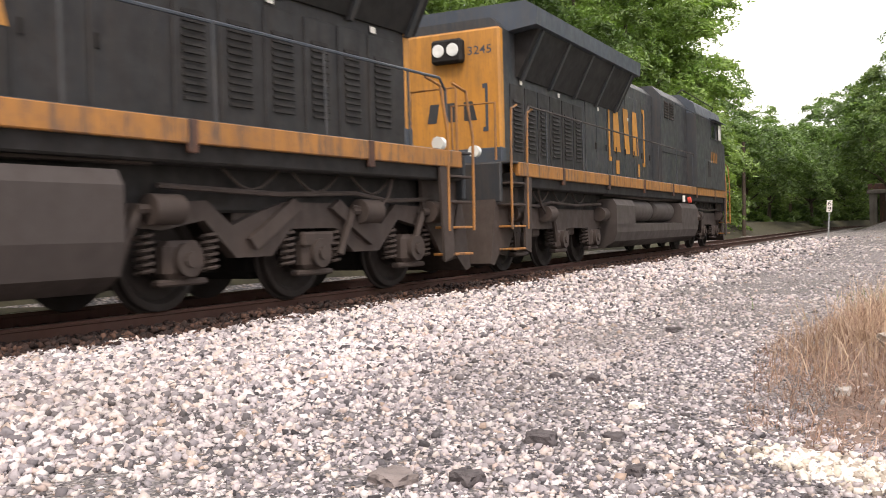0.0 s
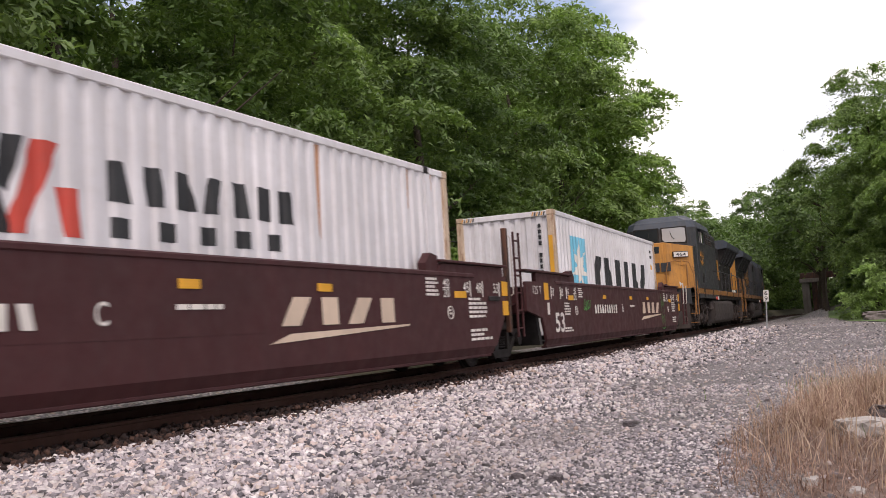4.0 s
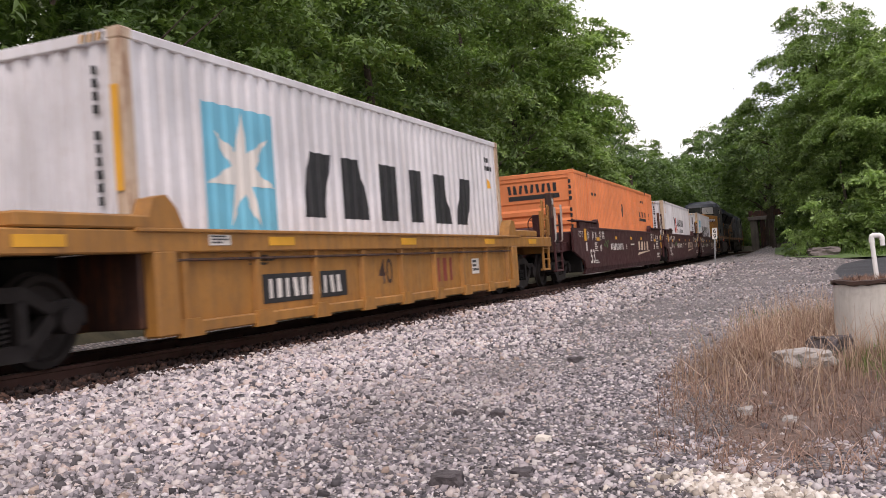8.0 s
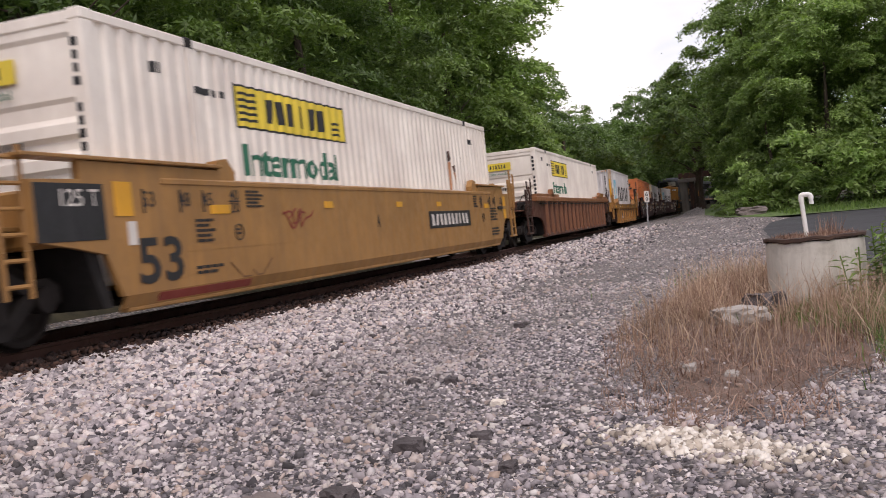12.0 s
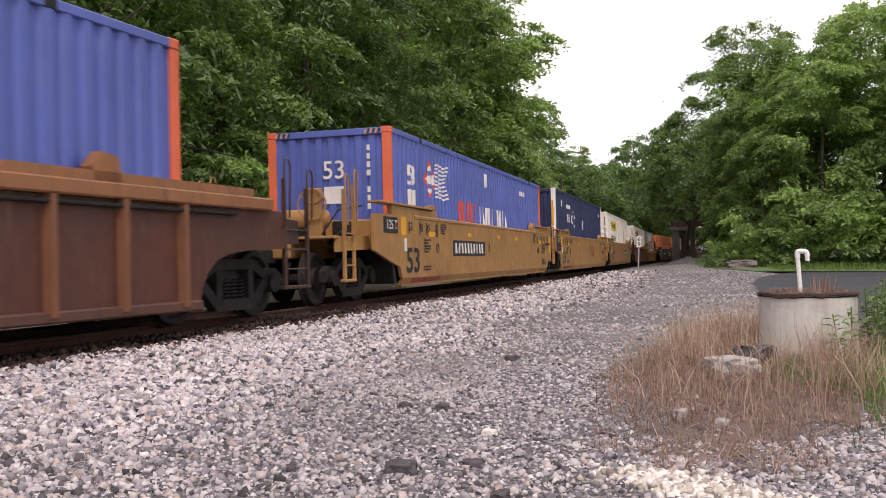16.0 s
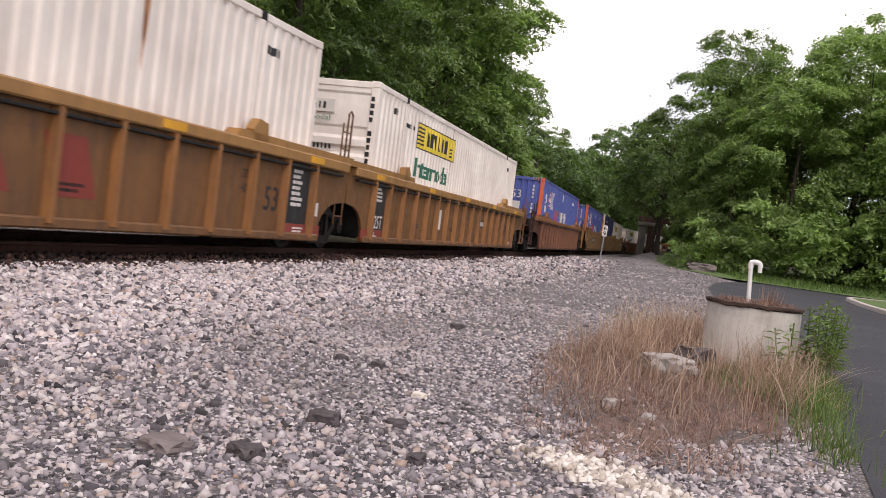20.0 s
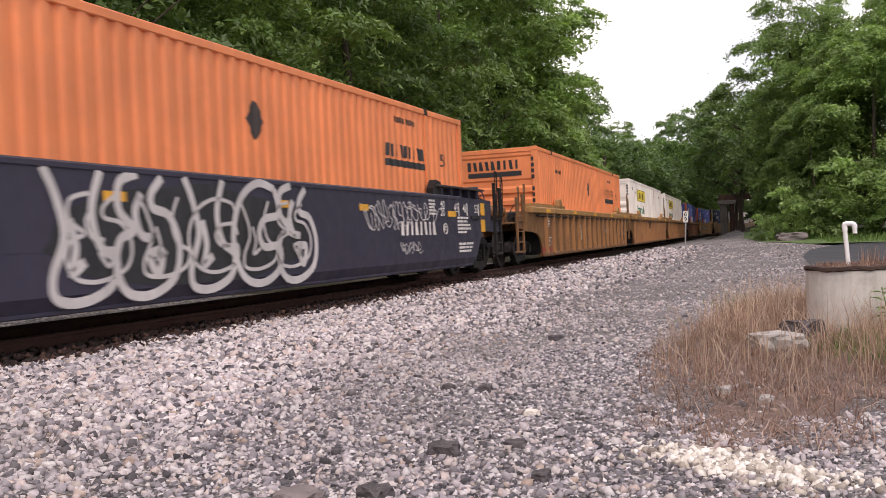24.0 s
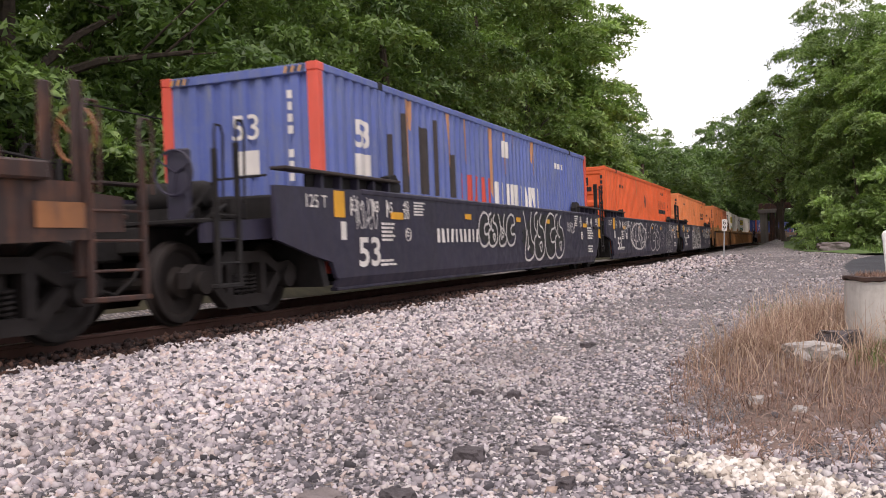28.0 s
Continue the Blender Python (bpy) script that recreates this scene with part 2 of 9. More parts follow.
M_TIE = simple("creosoted old timber", rgb(70, 52, 44), 0.9, 0, 6, 0.5, 0.6)
M_CONCRETE = paint("weathered pale concrete", rgb(204, 199, 190), (0.20, 0.17, 0.13), 0.8, rough=0.85, streak=0.7)
M_PVC = simple("white plastic pipe", rgb(232, 230, 226), 0.4, 0, 5, 0.06, 0.05)
M_GLASS_DARK = Nodes("dark cab glass").done((0.02, 0.024, 0.028), 0.08)
# pale base colour stands in for the sky mirrored in the pane
M_GLASS_PALE = Nodes("cab glass with sky reflection in its colour").done((0.42, 0.43, 0.44), 0.12)
M_LAMP = Nodes("headlamp lens").done((0.75, 0.75, 0.72), 0.08)
M_BARK = simple("brown-grey bark", (0.075, 0.055, 0.042), 0.95, 0, 9, 0.5, 0.8)
M_ASPHALT = asphalt()
M_ROCKPALE = simple("pale grey limestone", rgb(168, 162, 156), 0.9, 0, 7, 0.25, 0.6)
M_ROCKDARK = simple("dark cinder stone", rgb(82, 76, 77), 0.9, 0, 14, 0.55, 0.9)
M_ROCKGREY = simple("grey-brown field stone", rgb(122, 112, 109), 0.9, 0, 10, 0.35, 0.8)
M_KERB = simple("pale kerb concrete", rgb(196, 186, 178), 0.9, 0, 12, 0.15, 0.3)


def leafy(name, dark, mid, bright, glow=(1.5, 1.6, 0.8)):
    k = Nodes(name)
    g = k.n("NewGeometry")
    c = k.ramp(g.outputs["Random Per Island"], [(0.0, dark), (0.55, mid), (1.0, bright)])
    big = k.ramp(k.noise(0.45, 2, k.coord()), [(0.35, gray(0.62)), (0.65, gray(1.12))])
    c = k.mix(1.0, c, big, "MULTIPLY")
    k.l(c, k.b.inputs["Base Color"])
    k.b.inputs["Roughness"].default_value = 0.5
    tr, mx = k.n("BsdfTranslucent"), k.n("MixShader")
    k.l(k.mix(1.0, c, glow, "MULTIPLY"), tr.inputs[0])
    mx.inputs[0].default_value = 0.3
    k.l(k.b.outputs[0], mx.inputs[1])
    k.l(tr.outputs[0], mx.inputs[2])
    k.l(mx.outputs[0], k.t.nodes["Material Output"].inputs[0])
    return k.m


M_LEAF = leafy("oak green foliage", (0.106, 0.172, 0.048), (0.170, 0.262, 0.072), (0.240, 0.355, 0.102))
M_LEAF_DEEP = leafy("deep green foliage", (0.078, 0.132, 0.042), (0.124, 0.205, 0.060), (0.176, 0.28, 0.082))
M_LEAF_BRIGHT = leafy("fresh green foliage", (0.165, 0.256, 0.076), (0.245, 0.365, 0.105), (0.33, 0.465, 0.142))
M_GRASS_GREEN = leafy("green grass blades", (0.06, 0.11, 0.025), (0.12, 0.20, 0.045), (0.2, 0.29, 0.08))
M_GRASS_DRY = leafy("dry straw grass", (0.30, 0.19, 0.13), (0.54, 0.38, 0.27), (0.74, 0.58, 0.44), (1.2, 1.15, 1.0))


def stone_mat(title="crushed grey ballast stone", value=1.0, dirty=0.45):
    """Crushed stone: each piece its own grey, some pink, buff or dark."""
    k = Nodes(title)
    g = k.n("NewGeometry")
    c = k.ramp(g.outputs["Random Per Island"], [(0.0, rgb(56, 53, 56)), (0.12, rgb(118, 113, 117)), (0.3, rgb(174, 166, 169)), (0.55, rgb(214, 201, 202)), (0.72, rgb(234, 226, 224)), (0.83, rgb(214, 190, 180)), (0.92, rgb(242, 236, 232)), (1.0, rgb(186, 160, 142))])
    p = k.coord()
    c = k.mix(1.0, c, k.ramp(k.noise(40, 4, p), [(0.3, gray(0.75 * value)), (0.7, gray(1.1 * value))]), "MULTIPLY")
    dirt = k.ramp(k.noise(0.55, 4, p), [(0.42, gray(0)), (0.68, gray(dirty))])
    c = k.mix(dirt, c, rgb(118, 110, 106))
    k.bump(k.noise(60, 4, p), 0.4, 0.006)
    return k.done(c, 0.9)


M_STONE = stone_mat()


def gravel_ground(title="gravel bed", value=1.0, scale=20.0):
    """Ground under and beyond the loose stones: a bed of pieces with dark gaps, browner earth where weeds stand."""
    k = Nodes(title)
    p = k.coord()
    v = k.n("TexVoronoi", Scale=scale)
    k.l(p, v.inputs["Vector"])
    sep = k.n("SeparateColor")
    k.l(v.outputs["Color"], sep.inputs[0])
    c = k.ramp(sep.outputs[0], [(0.0, rgb(110, 106, 108)), (0.3, rgb(160, 154, 156)), (0.6, rgb(204, 194, 194)), (0.85, rgb(226, 216, 210)), (1.0, rgb(190, 162, 144))])
    # crevice shade between the pieces, multiplied into the colour
    gap = k.ramp(v.outputs["Distance"], [(0.2, gray(1.0)), (0.62, gray(0.4))])
    c = k.mix(1.0, c, gap, "MULTIPLY")
    big = k.ramp(k.noise(0.5, 5, p), [(0.35, gray(0.7 * value)), (0.7, gray(1.12 * value))])
    c = k.mix(1.0, c, big, "MULTIPLY")
    k.bump(v.outputs["Distance"], -1.0, 0.04)
    return k.done(c, 0.95)


M_GRAVEL = gravel_ground(value=0.86)
M_GRAVEL_WORN = gravel_ground("trodden gravel", 0.62, 60.0)


# ---- mesh helpers ----
class Mesh:
    """Gathers vertices and faces."""

    def __init__(self):
        self.v, self.f = [], []

    def add(self, vs, fs):
        n = len(self.v)
        self.v.extend(vs)
        self.f.extend([tuple(i + n for i in f) for f in fs])
        return self

    def box(self, x0, x1, y0, y1, z0, z1):
        return self.add([(x, y, z) for x in (x0, x1) for y in (y0, y1) for z in (z0, z1)],
                        [(0, 1, 3, 2), (4, 6, 7, 5), (0, 4, 5, 1), (2, 3, 7, 6), (0, 2, 6, 4), (1, 5, 7, 3)])

    def rbox(self, x0, x1, y0, y1, z0, z1, b=0.02):
        """A box with chamfered edges."""
        pts, fs, idx = [], [], {}
        xs, ys, zs = (x0, x1), (y0, y1), (z0, z1)
        b = min(b, (x1 - x0) / 2.01, (y1 - y0) / 2.01, (z1 - z0) / 2.01)
        for i in (0, 1):
            for j in (0, 1):
                for k in (0, 1):
                    dx, dy, dz = (b, -b)[i], (b, -b)[j], (b, -b)[k]
                    for a, q in (("x", (xs[i], ys[j] + dy, zs[k] + dz)), ("y", (xs[i] + dx, ys[j], zs[k] + dz)), ("z", (xs[i] + dx, ys[j] + dy, zs[k]))):
                        idx[i, j, k, a] = len(pts)
                        pts.append(q)
        for s in (0, 1):
            o = ((0, 0), (0, 1), (1, 1), (1, 0))
            fs.append(tuple(idx[s, p, q, "x"] for p, q in o))
            fs.append(tuple(idx[p, s, q, "y"] for p, q in o))
            fs.append(tuple(idx[p, q, s, "z"] for p, q in o))
            for r in (0, 1):
                fs.append((idx[s, r, 0, "x"], idx[s, r, 1, "x"], idx[s, r, 1, "y"], idx[s, r, 0, "y"]))
                fs.append((idx[s, 0, r, "x"], idx[s, 1, r, "x"], idx[s, 1, r, "z"], idx[s, 0, r, "z"]))
                fs.append((idx[0, s, r, "y"], idx[1, s, r, "y"], idx[1, s, r, "z"], idx[0, s, r, "z"]))
                fs.extend((idx[s, r, q, "x"], idx[s, r, q, "y"], idx[s, r, q, "z"]) for q in (0, 1))
        return self.add(pts, fs)

    def prism(self, axis, poly, a, b):
        """A polygon, in the two other axes, drawn out from a to b along an axis."""
        n, k = len(poly), "xyz".index(axis)

        def at(q, d):
            q = list(q)
            q.insert(k, d)
            return tuple(q)
        return self.add([at(q, a) for q in poly] + [at(q, b) for q in poly],
                        [tuple(range(n)), tuple(range(2 * n - 1, n - 1, -1))] + [(i, (i + 1) % n, n + (i + 1) % n, n + i) for i in range(n)])

    def cyl(self, p, q, r, n=12, r2=None):
        p, q = Vector(p), Vector(q)
        d = (q - p).normalized()
        u = d.orthogonal().normalized()
        w = d.cross(u)
        r2 = r if r2 is None else r2
        ring = [(math.cos(2 * math.pi * i / n), math.sin(2 * math.pi * i / n)) for i in range(n)]
        return self.add([tuple(p + r * (c * u + s * w)) for c, s in ring] + [tuple(q + r2 * (c * u + s * w)) for c, s in ring],
                        [tuple(range(n - 1, -1, -1)), tuple(range(n, 2 * n))] + [(i, (i + 1) % n, n + (i + 1) % n, n + i) for i in range(n)])

    def lathe(self, p, axis, rings, n=20):
        """Rings of (distance along the axis, radius) round a point."""
        p, d = Vector(p), Vector(axis).normalized()
        u = d.orthogonal().normalized()
        w = d.cross(u)
        vs, fs = [], []
        for a, r in rings:
            vs += [tuple(p + d * a + r * (math.cos(2 * math.pi * i / n) * u + math.sin(2 * math.pi * i / n) * w)) for i in range(n)]
        for j in range(len(rings) - 1):
            fs += [(j * n + i, j * n + (i + 1) % n, (j + 1) * n + (i + 1) % n, (j + 1) * n + i) for i in range(n)]
        fs += [tuple(range(n - 1, -1, -1)), tuple(range((len(rings) - 1) * n, len(rings) * n))]
        return self.add(vs, fs)

    def tube(self, pts, r, n=6):
        pts = [Vector(p) for p in pts]
        vs, fs = [], []
        side = None
        for i, p in enumerate(pts):
            d = (pts[min(i + 1, len(pts) - 1)] - pts[max(i - 1, 0)]).normalized()
            if side is None or abs(side.dot(d)) > 0.95:
                side = d.orthogonal()
            u = (side - d * side.dot(d)).normalized()
            side, w = u, d.cross(u)
            vs += [tuple(p + r * (math.cos(2 * math.pi * k / n) * u + math.sin(2 * math.pi * k / n) * w)) for k in range(n)]
        for j in range(len(pts) - 1):
            fs += [(j * n + k, j * n + (k + 1) % n, (j + 1) * n + (k + 1) % n, (j + 1) * n + k) for k in range(n)]
        fs += [tuple(range(n - 1, -1, -1)), tuple(range((len(pts) - 1) * n, len(pts) * n))]
        return self.add(vs, fs)

    def weld(self):
        """Joins vertices that lie together."""
        seen, to, vs = {}, [], []
        for v in self.v:
            key = tuple(round(c * 2000) for c in v)
            if key not in seen:
                seen[key] = len(vs)
                vs.append(v)
            to.append(seen[key])
        fs = []
        for f in self.f:
            q = [to[i] for i in f]
            q = [a for i, a in enumerate(q) if a != q[i - 1]]
            if len(set(q)) > 2 and len(set(q)) == len(q):
                fs.append(tuple(q))
        self.v, self.f = vs, fs
        return self

    def data(self, name, material, smooth=True):
        me = bpy.data.meshes.new(name)
        me.from_pydata(self.v, [], self.f)
        me.update()
        bm = bmesh.new()
        bm.from_mesh(me)
        bmesh.ops.recalc_face_normals(bm, faces=bm.faces)
        bm.to_mesh(me)
        bm.free()
        if smooth:
            me.polygons.foreach_set("use_smooth", [True] * len(me.polygons))
            me.set_sharp_from_angle(angle=radians(32))
        me.materials.append(material)
        return me


def thing(name, m, label, category, group="", kind=""):
    ob = new(name)
    ob.empty_display_size = 0.3
    ob.matrix_world = m
    return tagged(ob, label, category, group, kind)


def part(name, mesh, material, parent, label="", smooth=True):
    """One mesh object under a thing or a part."""
    ob = new(name, mesh.data(name, material, smooth) if isinstance(mesh, Mesh) else mesh)
    ob.parent = parent
    return tagged(ob, label)


def again(name, me, parent, at=None, label=""):
    """A further part on a mesh that is already built."""
    ob = new(name, me)
    ob.parent = parent
    if at is not None:
        ob.matrix_local = at
    return tagged(ob, label)


TEXTS = {}


def text_mesh(words, width, height, material, slant=0.0):
    """Lettering in the built-in font, fitted to a width and a height and centred, facing +x with its line along +y."""
    key = (words, round(width, 3), round(height, 3), material.name, slant)
    if key in TEXTS:
        return TEXTS[key]
    cu = bpy.data.curves.new("lettering", "FONT")
    cu.body, cu.resolution_u, cu.shear, cu.offset = words, 3, slant, 0.02 if height > 0.4 else 0.006
    ob = bpy.data.objects.new("lettering", cu)
    scene.collection.objects.link(ob)
    dg = bpy.context.evaluated_depsgraph_get()
    me = bpy.data.meshes.new_from_object(ob.evaluated_get(dg))
    bpy.data.objects.remove(ob)
    co = np.empty(len(me.vertices) * 3)
    me.vertices.foreach_get("co", co)
    co = co.reshape(-1, 3)
    lo, hi = co.min(0), co.max(0)
    u = (co[:, 0] - (lo[0] + hi[0]) / 2) / max(1e-6, hi[0] - lo[0]) * width
    w = (co[:, 1] - (lo[1] + hi[1]) / 2) / max(1e-6, hi[1] - lo[1]) * height
    me.vertices.foreach_set("co", np.stack([0 * u, u, w], 1).ravel())
    me.update()
    me.materials.clear()
    me.materials.append(material)
    TEXTS[key] = me
    return me


def lettering(words, parent, x, y, z, width, height, material, end=False, slant=0.0, label="", name="lettering"):
    """Painted words on a side that faces +x, or, with end, on an end that faces -y (then x, y are swapped in meaning: x across)."""
    me = text_mesh(words, width, height, material, slant)
    m = pose(x, y, z, 0, 0, -90) if end else pose(x, y, z)
    return again(name, me, parent, m, label or "painted lettering " + words)


def bars(parent, x, y, z, width, height, lines, material, end=False, seed=1, name="small_print"):
    """Small print that cannot be read: plain bars."""
    rnd = random.Random(seed)
    g = Mesh()
    step = height / lines
    for i in range(lines):
        w = width * rnd.uniform(0.6, 1.0)
        top = height / 2 - i * step
        u = -width / 2
        while u < -width / 2 + w - 0.01:
            d = min(rnd.uniform(0.12, 0.3) * max(width, 0.3), -width / 2 + w - u)
            g.add([(0, u, top), (0, u + d * 0.88, top), (0, u + d * 0.88, top - step * 0.6), (0, u, top - step * 0.6)], [(0, 1, 2, 3)])
            u += d
    ob = part(name, g, material, parent, "unreadable small print", False)
    ob.matrix_local = pose(x, y, z, 0, 0, -90) if end else pose(x, y, z)
    return ob


def plate(parent, x, y, z, width, height, material, end=False, name="plate", label=""):
    g = Mesh().rbox(0, 0.006, -width / 2, width / 2, -height / 2, height / 2, 0.002)
    ob = part(name, g, material, parent, label, False)
    ob.matrix_local = pose(x, y, z, 0, 0, -90) if end else pose(x, y, z)
    return ob


def shape(parent, x, y, z, poly, material, end=False, name="emblem", label="", thick=0.004):
    """A flat painted shape from corner points (along, up)."""
    g = Mesh().prism("x", poly, 0, thick)
    ob = part(name, g, material, parent, label, False)
    ob.matrix_local = pose(x, y, z, 0, 0, -90) if end else pose(x, y, z)
    return ob


def strokes(parent, x, y, z, lines, width, material, name="graffiti", label="silver spray-painted graffiti scrawl"):
    """Painted strokes: each a list of points (along, up), drawn as a band."""
    g = Mesh()
    for k, line in enumerate(lines):
        pts = [Vector((0.0006 * k, a, b)) for a, b in line]
        vs = []
        for i, p in enumerate(pts):
            d = (pts[min(i + 1, len(pts) - 1)] - pts[max(i - 1, 0)]).normalized()
            nrm = Vector((0, -d.z, d.y)) * width / 2
            vs += [tuple(p + nrm), tuple(p - nrm)]
        g.add(vs, [(2 * i, 2 * i + 1, 2 * i + 3, 2 * i + 2) for i in range(len(pts) - 1)])
    ob = part(name, g, material, parent, label, False)
    ob.matrix_local = pose(x, y, z)
    return ob


# ---- ground, line, road ----
def lump(x, y, size, amp):
    return amp * noise.noise(Vector((x / size, y / size, 0.3)))


def side_of_line(x, y):
    """Metres to the right of the line's centre."""
    s = max(-60.0, min(400.0, y))
    cx, cy = on_line(s)
    return (x - cx) * math.cos(heading(s))


def ground_z(x, y):
    d = side_of_line(x, y)
    z = -0.11 + lump(x, y, 5.0, 0.03) + lump(x, y, 1.1, 0.012)
    if d < 0.4:
        z = min(z, -0.17)
    elif d < 1.8:
        z += -0.05 * (1.8 - d) / 1.4
    if d < -2.6:
        z += min(1.0, (-2.6 - d) * 0.75)
    far = max(0.0, y - 44)
    if d > 3:
        z += min(1.4, far * 0.02) * min(1, (d - 3) / 4)
    z += min(2.5, max(0.0, y - 95) * 0.1) * max(0.0, min(1.0, (abs(d) - 8) / 6))
    if d < -6:
        z += min(6.0, (-6 - d) * 0.10)
    return z


def sheet(name, xs, ys, lift, material, label, category, keep=None):
    vs, fs, at = [], [], {}
    for i, y in enumerate(ys):
        for j, x in enumerate(xs(y) if callable(xs) else xs):
            at[i, j] = len(vs)
            vs.append((x, y, ground_z(x, y) + lift))
    nj = len(xs(ys[0]) if callable(xs) else xs)
    for i in range(len(ys) - 1):
        for j in range(nj - 1):
            fs.append((at[i, j], at[i, j + 1], at[i + 1, j + 1], at[i + 1, j]))
    g = Mesh().add(vs, fs)
    ob = new(name, g.data(name, material))
    return tagged(ob, label, category, kind="structure")


def spread(a, b, n, power=1.0):
    return [a + (b - a) * (i / n) ** power for i in range(n + 1)]


M_FLOOR = simple("leaf-strewn forest floor", (0.05, 0.044, 0.024), 0.95, 0, 3, 0.55, 0.6)
M_TURF = simple("mown green turf", (0.10, 0.16, 0.045), 0.95, 0, 5, 0.4, 0.6)
ys_far = spread(-60, 60, 60) + spread(64, 1500, 30, 2.2)
xs_far = [-900, -400, -200, -120, -80, -60] + spread(-50, 40, 60) + [50, 70, 120, 250, 500, 900]
sheet("ground", xs_far, ys_far, -0.09, M_FLOOR, "earth and leaf litter ground under the woods", "ground")

LEFT_EDGE = [(-30, 3.0), (-5, 2.2), (3, 0.62), (5.7, 0.56), (8.4, 0.72), (14, 0.1), (22, -0.9), (30, -1.5), (38, -1.6), (45, -1.0), (52, -4.5), (62, -6.5), (90, -9.5), (200, -24)]


def edge_x(y, table):
    for (a, xa), (b, xb) in zip(table, table[1:]):
        if y <= b:
            return xa + (xb - xa) * (y - a) / (b - a)
    return table[-1][1]


def gravel_xs(y):
    cx = on_line(max(-60.0, min(400.0, y)))[0]
    return spread(cx - 2.7, edge_x(y, LEFT_EDGE) if y < 70 else max(edge_x(y, LEFT_EDGE), cx + 3.2), 36)


sheet("gravel_bed", gravel_xs, spread(-30, 20, 120) + spread(20.6, 60, 50) + spread(62, 200, 40), 0.0, M_GRAVEL, "bed of crushed grey ballast beside the line", "gravel")

def bed_xs(y):
    cx = on_line(max(-60.0, min(400.0, y)))[0]
    return spread(cx - 1.95, cx + 1.62, 10)


# dark sheet over the gravel: the shade beneath the train put into colour
M_TRACKBED = simple("brown track bed with under-car shade in its colour", (0.045, 0.033, 0.028), 0.95, 0, 14, 0.5, 0.9)
sheet("track_bed", bed_xs, spread(-30, 60, 120) + spread(62, 200, 40), 0.006, M_TRACKBED, "brown bed between the rails, darkened as shade under the cars", "track bed")


def worn_xs(y):
    cx = on_line(max(-60.0, min(400.0, y)))[0]
    return spread(cx + 4.6 + 0.35 * math.sin(1.3 * y) + 0.2 * math.sin(3.7 * y), edge_x(y, LEFT_EDGE) - 0.01, 12)


sheet("worn_gravel", worn_xs, spread(-4, 46, 160), 0.006, M_GRAVEL_WORN, "dusty trodden gravel beside the ballast", "gravel")

KERB = [(2, 5.6), (8, 5.0), (15, 4.5), (22, 3.8), (28, 3.36), (34, 3.05), (38, 3.05), (41, 3.5), (43.5, 4.8), (45, 7.5), (46, 12), (47, 30)]
ROAD_FAR = [(46, -0.6), (48.5, 1.6), (50.5, 5.0), (51.5, 9), (52, 14), (52.5, 30)]


def road():
    left = [(edge_x(y, LEFT_EDGE) - 0.05 + 0.04 * math.sin(3.1 * y), y) for y in spread(-20, 45, 60)] + [(x, y) for y, x in ROAD_FAR]
    right = [(7.0, -20), (6.0, -6)] + [(x, y) for y, x in KERB]

    def sample(path, n):
        ds = [0.0]
        for a, b in zip(path, path[1:]):
            ds.append(ds[-1] + math.dist(a, b))
        out, k = [], 0
        for i in range(n + 1):
            d = ds[-1] * i / n
            while k < len(ds) - 2 and ds[k + 1] < d:
                k += 1
            u = (d - ds[k]) / max(1e-6, ds[k + 1] - ds[k])
            out.append((path[k][0] + (path[k + 1][0] - path[k][0]) * u, path[k][1] + (path[k + 1][1] - path[k][1]) * u))
        return out
    a, b = sample(left, 110), sample(right, 110)
    vs, fs = [], []
    for p, q in zip(a, b):
        for j in range(7):
            u = j / 6
            x, y = p[0] + (q[0] - p[0]) * u, p[1] + (q[1] - p[1]) * u
            vs.append((x, y, ground_z(x, y) * 0.6 - 0.03))
    for i in range(110):
        for j in range(6):
            fs.append((i * 7 + j, i * 7 + j + 1, i * 7 + j + 8, i * 7 + j + 7))
    tagged(new("road", Mesh().add(vs, fs).data("road", M_ASPHALT)), "dark smooth asphalt drive curving past the gravel", "road", kind="structure")
    # kerb
    k = sample([(x, y) for y, x in KERB], 60)
    g = Mesh()
    ring = []
    for i, (x, y) in enumerate(k):
        p, q = k[max(0, i - 1)], k[min(60, i + 1)]
        d = Vector((q[0] - p[0], q[1] - p[1], 0)).normalized()
        nrm = Vector((d.y, -d.x, 0))
        z = ground_z(x, y) * 0.6 - 0.03
        ring.append([Vector((x, y, z - 0.05)), Vector((x, y, z + 0.11)) + nrm * 0.02, Vector((x, y, z + 0.13)) + nrm * 0.05, Vector((x, y, z + 0.13)) + nrm * 0.2, Vector((x, y, z - 0.05)) + nrm * 0.2])
    for r in ring:
        g.v.extend(tuple(p) for p in r)
    for i in range(60):
        for j in range(4):
            g.f.append((i * 5 + j, i * 5 + j + 1, i * 5 + j + 6, i * 5 + j + 5))
    tagged(new("kerb", g.data("kerb", M_KERB)), "pale concrete kerb round a grass island", "kerb", kind="structure")
    # turf island behind the kerb
    vs, fs = [], []
    for i, (x, y) in enumerate(k):
        for j in range(5):
            u = j / 4
            xx, yy = x + 0.2 + (22 - x) * u, y + (20 - y) * u * 0.6
            vs.append((xx, yy, ground_z(xx, yy) * 0.6 + 0.08 + lump(xx, yy, 2, 0.03)))
    for i in range(60):
        for j in range(4):
            fs.append((i * 5 + j, i * 5 + j + 1, i * 5 + j + 6, i * 5 + j + 5))
    tagged(new("grass_island", Mesh().add(vs, fs).data("grass_island", M_TURF)), "mown grass island behind the kerb", "lawn", kind="structure")


road()
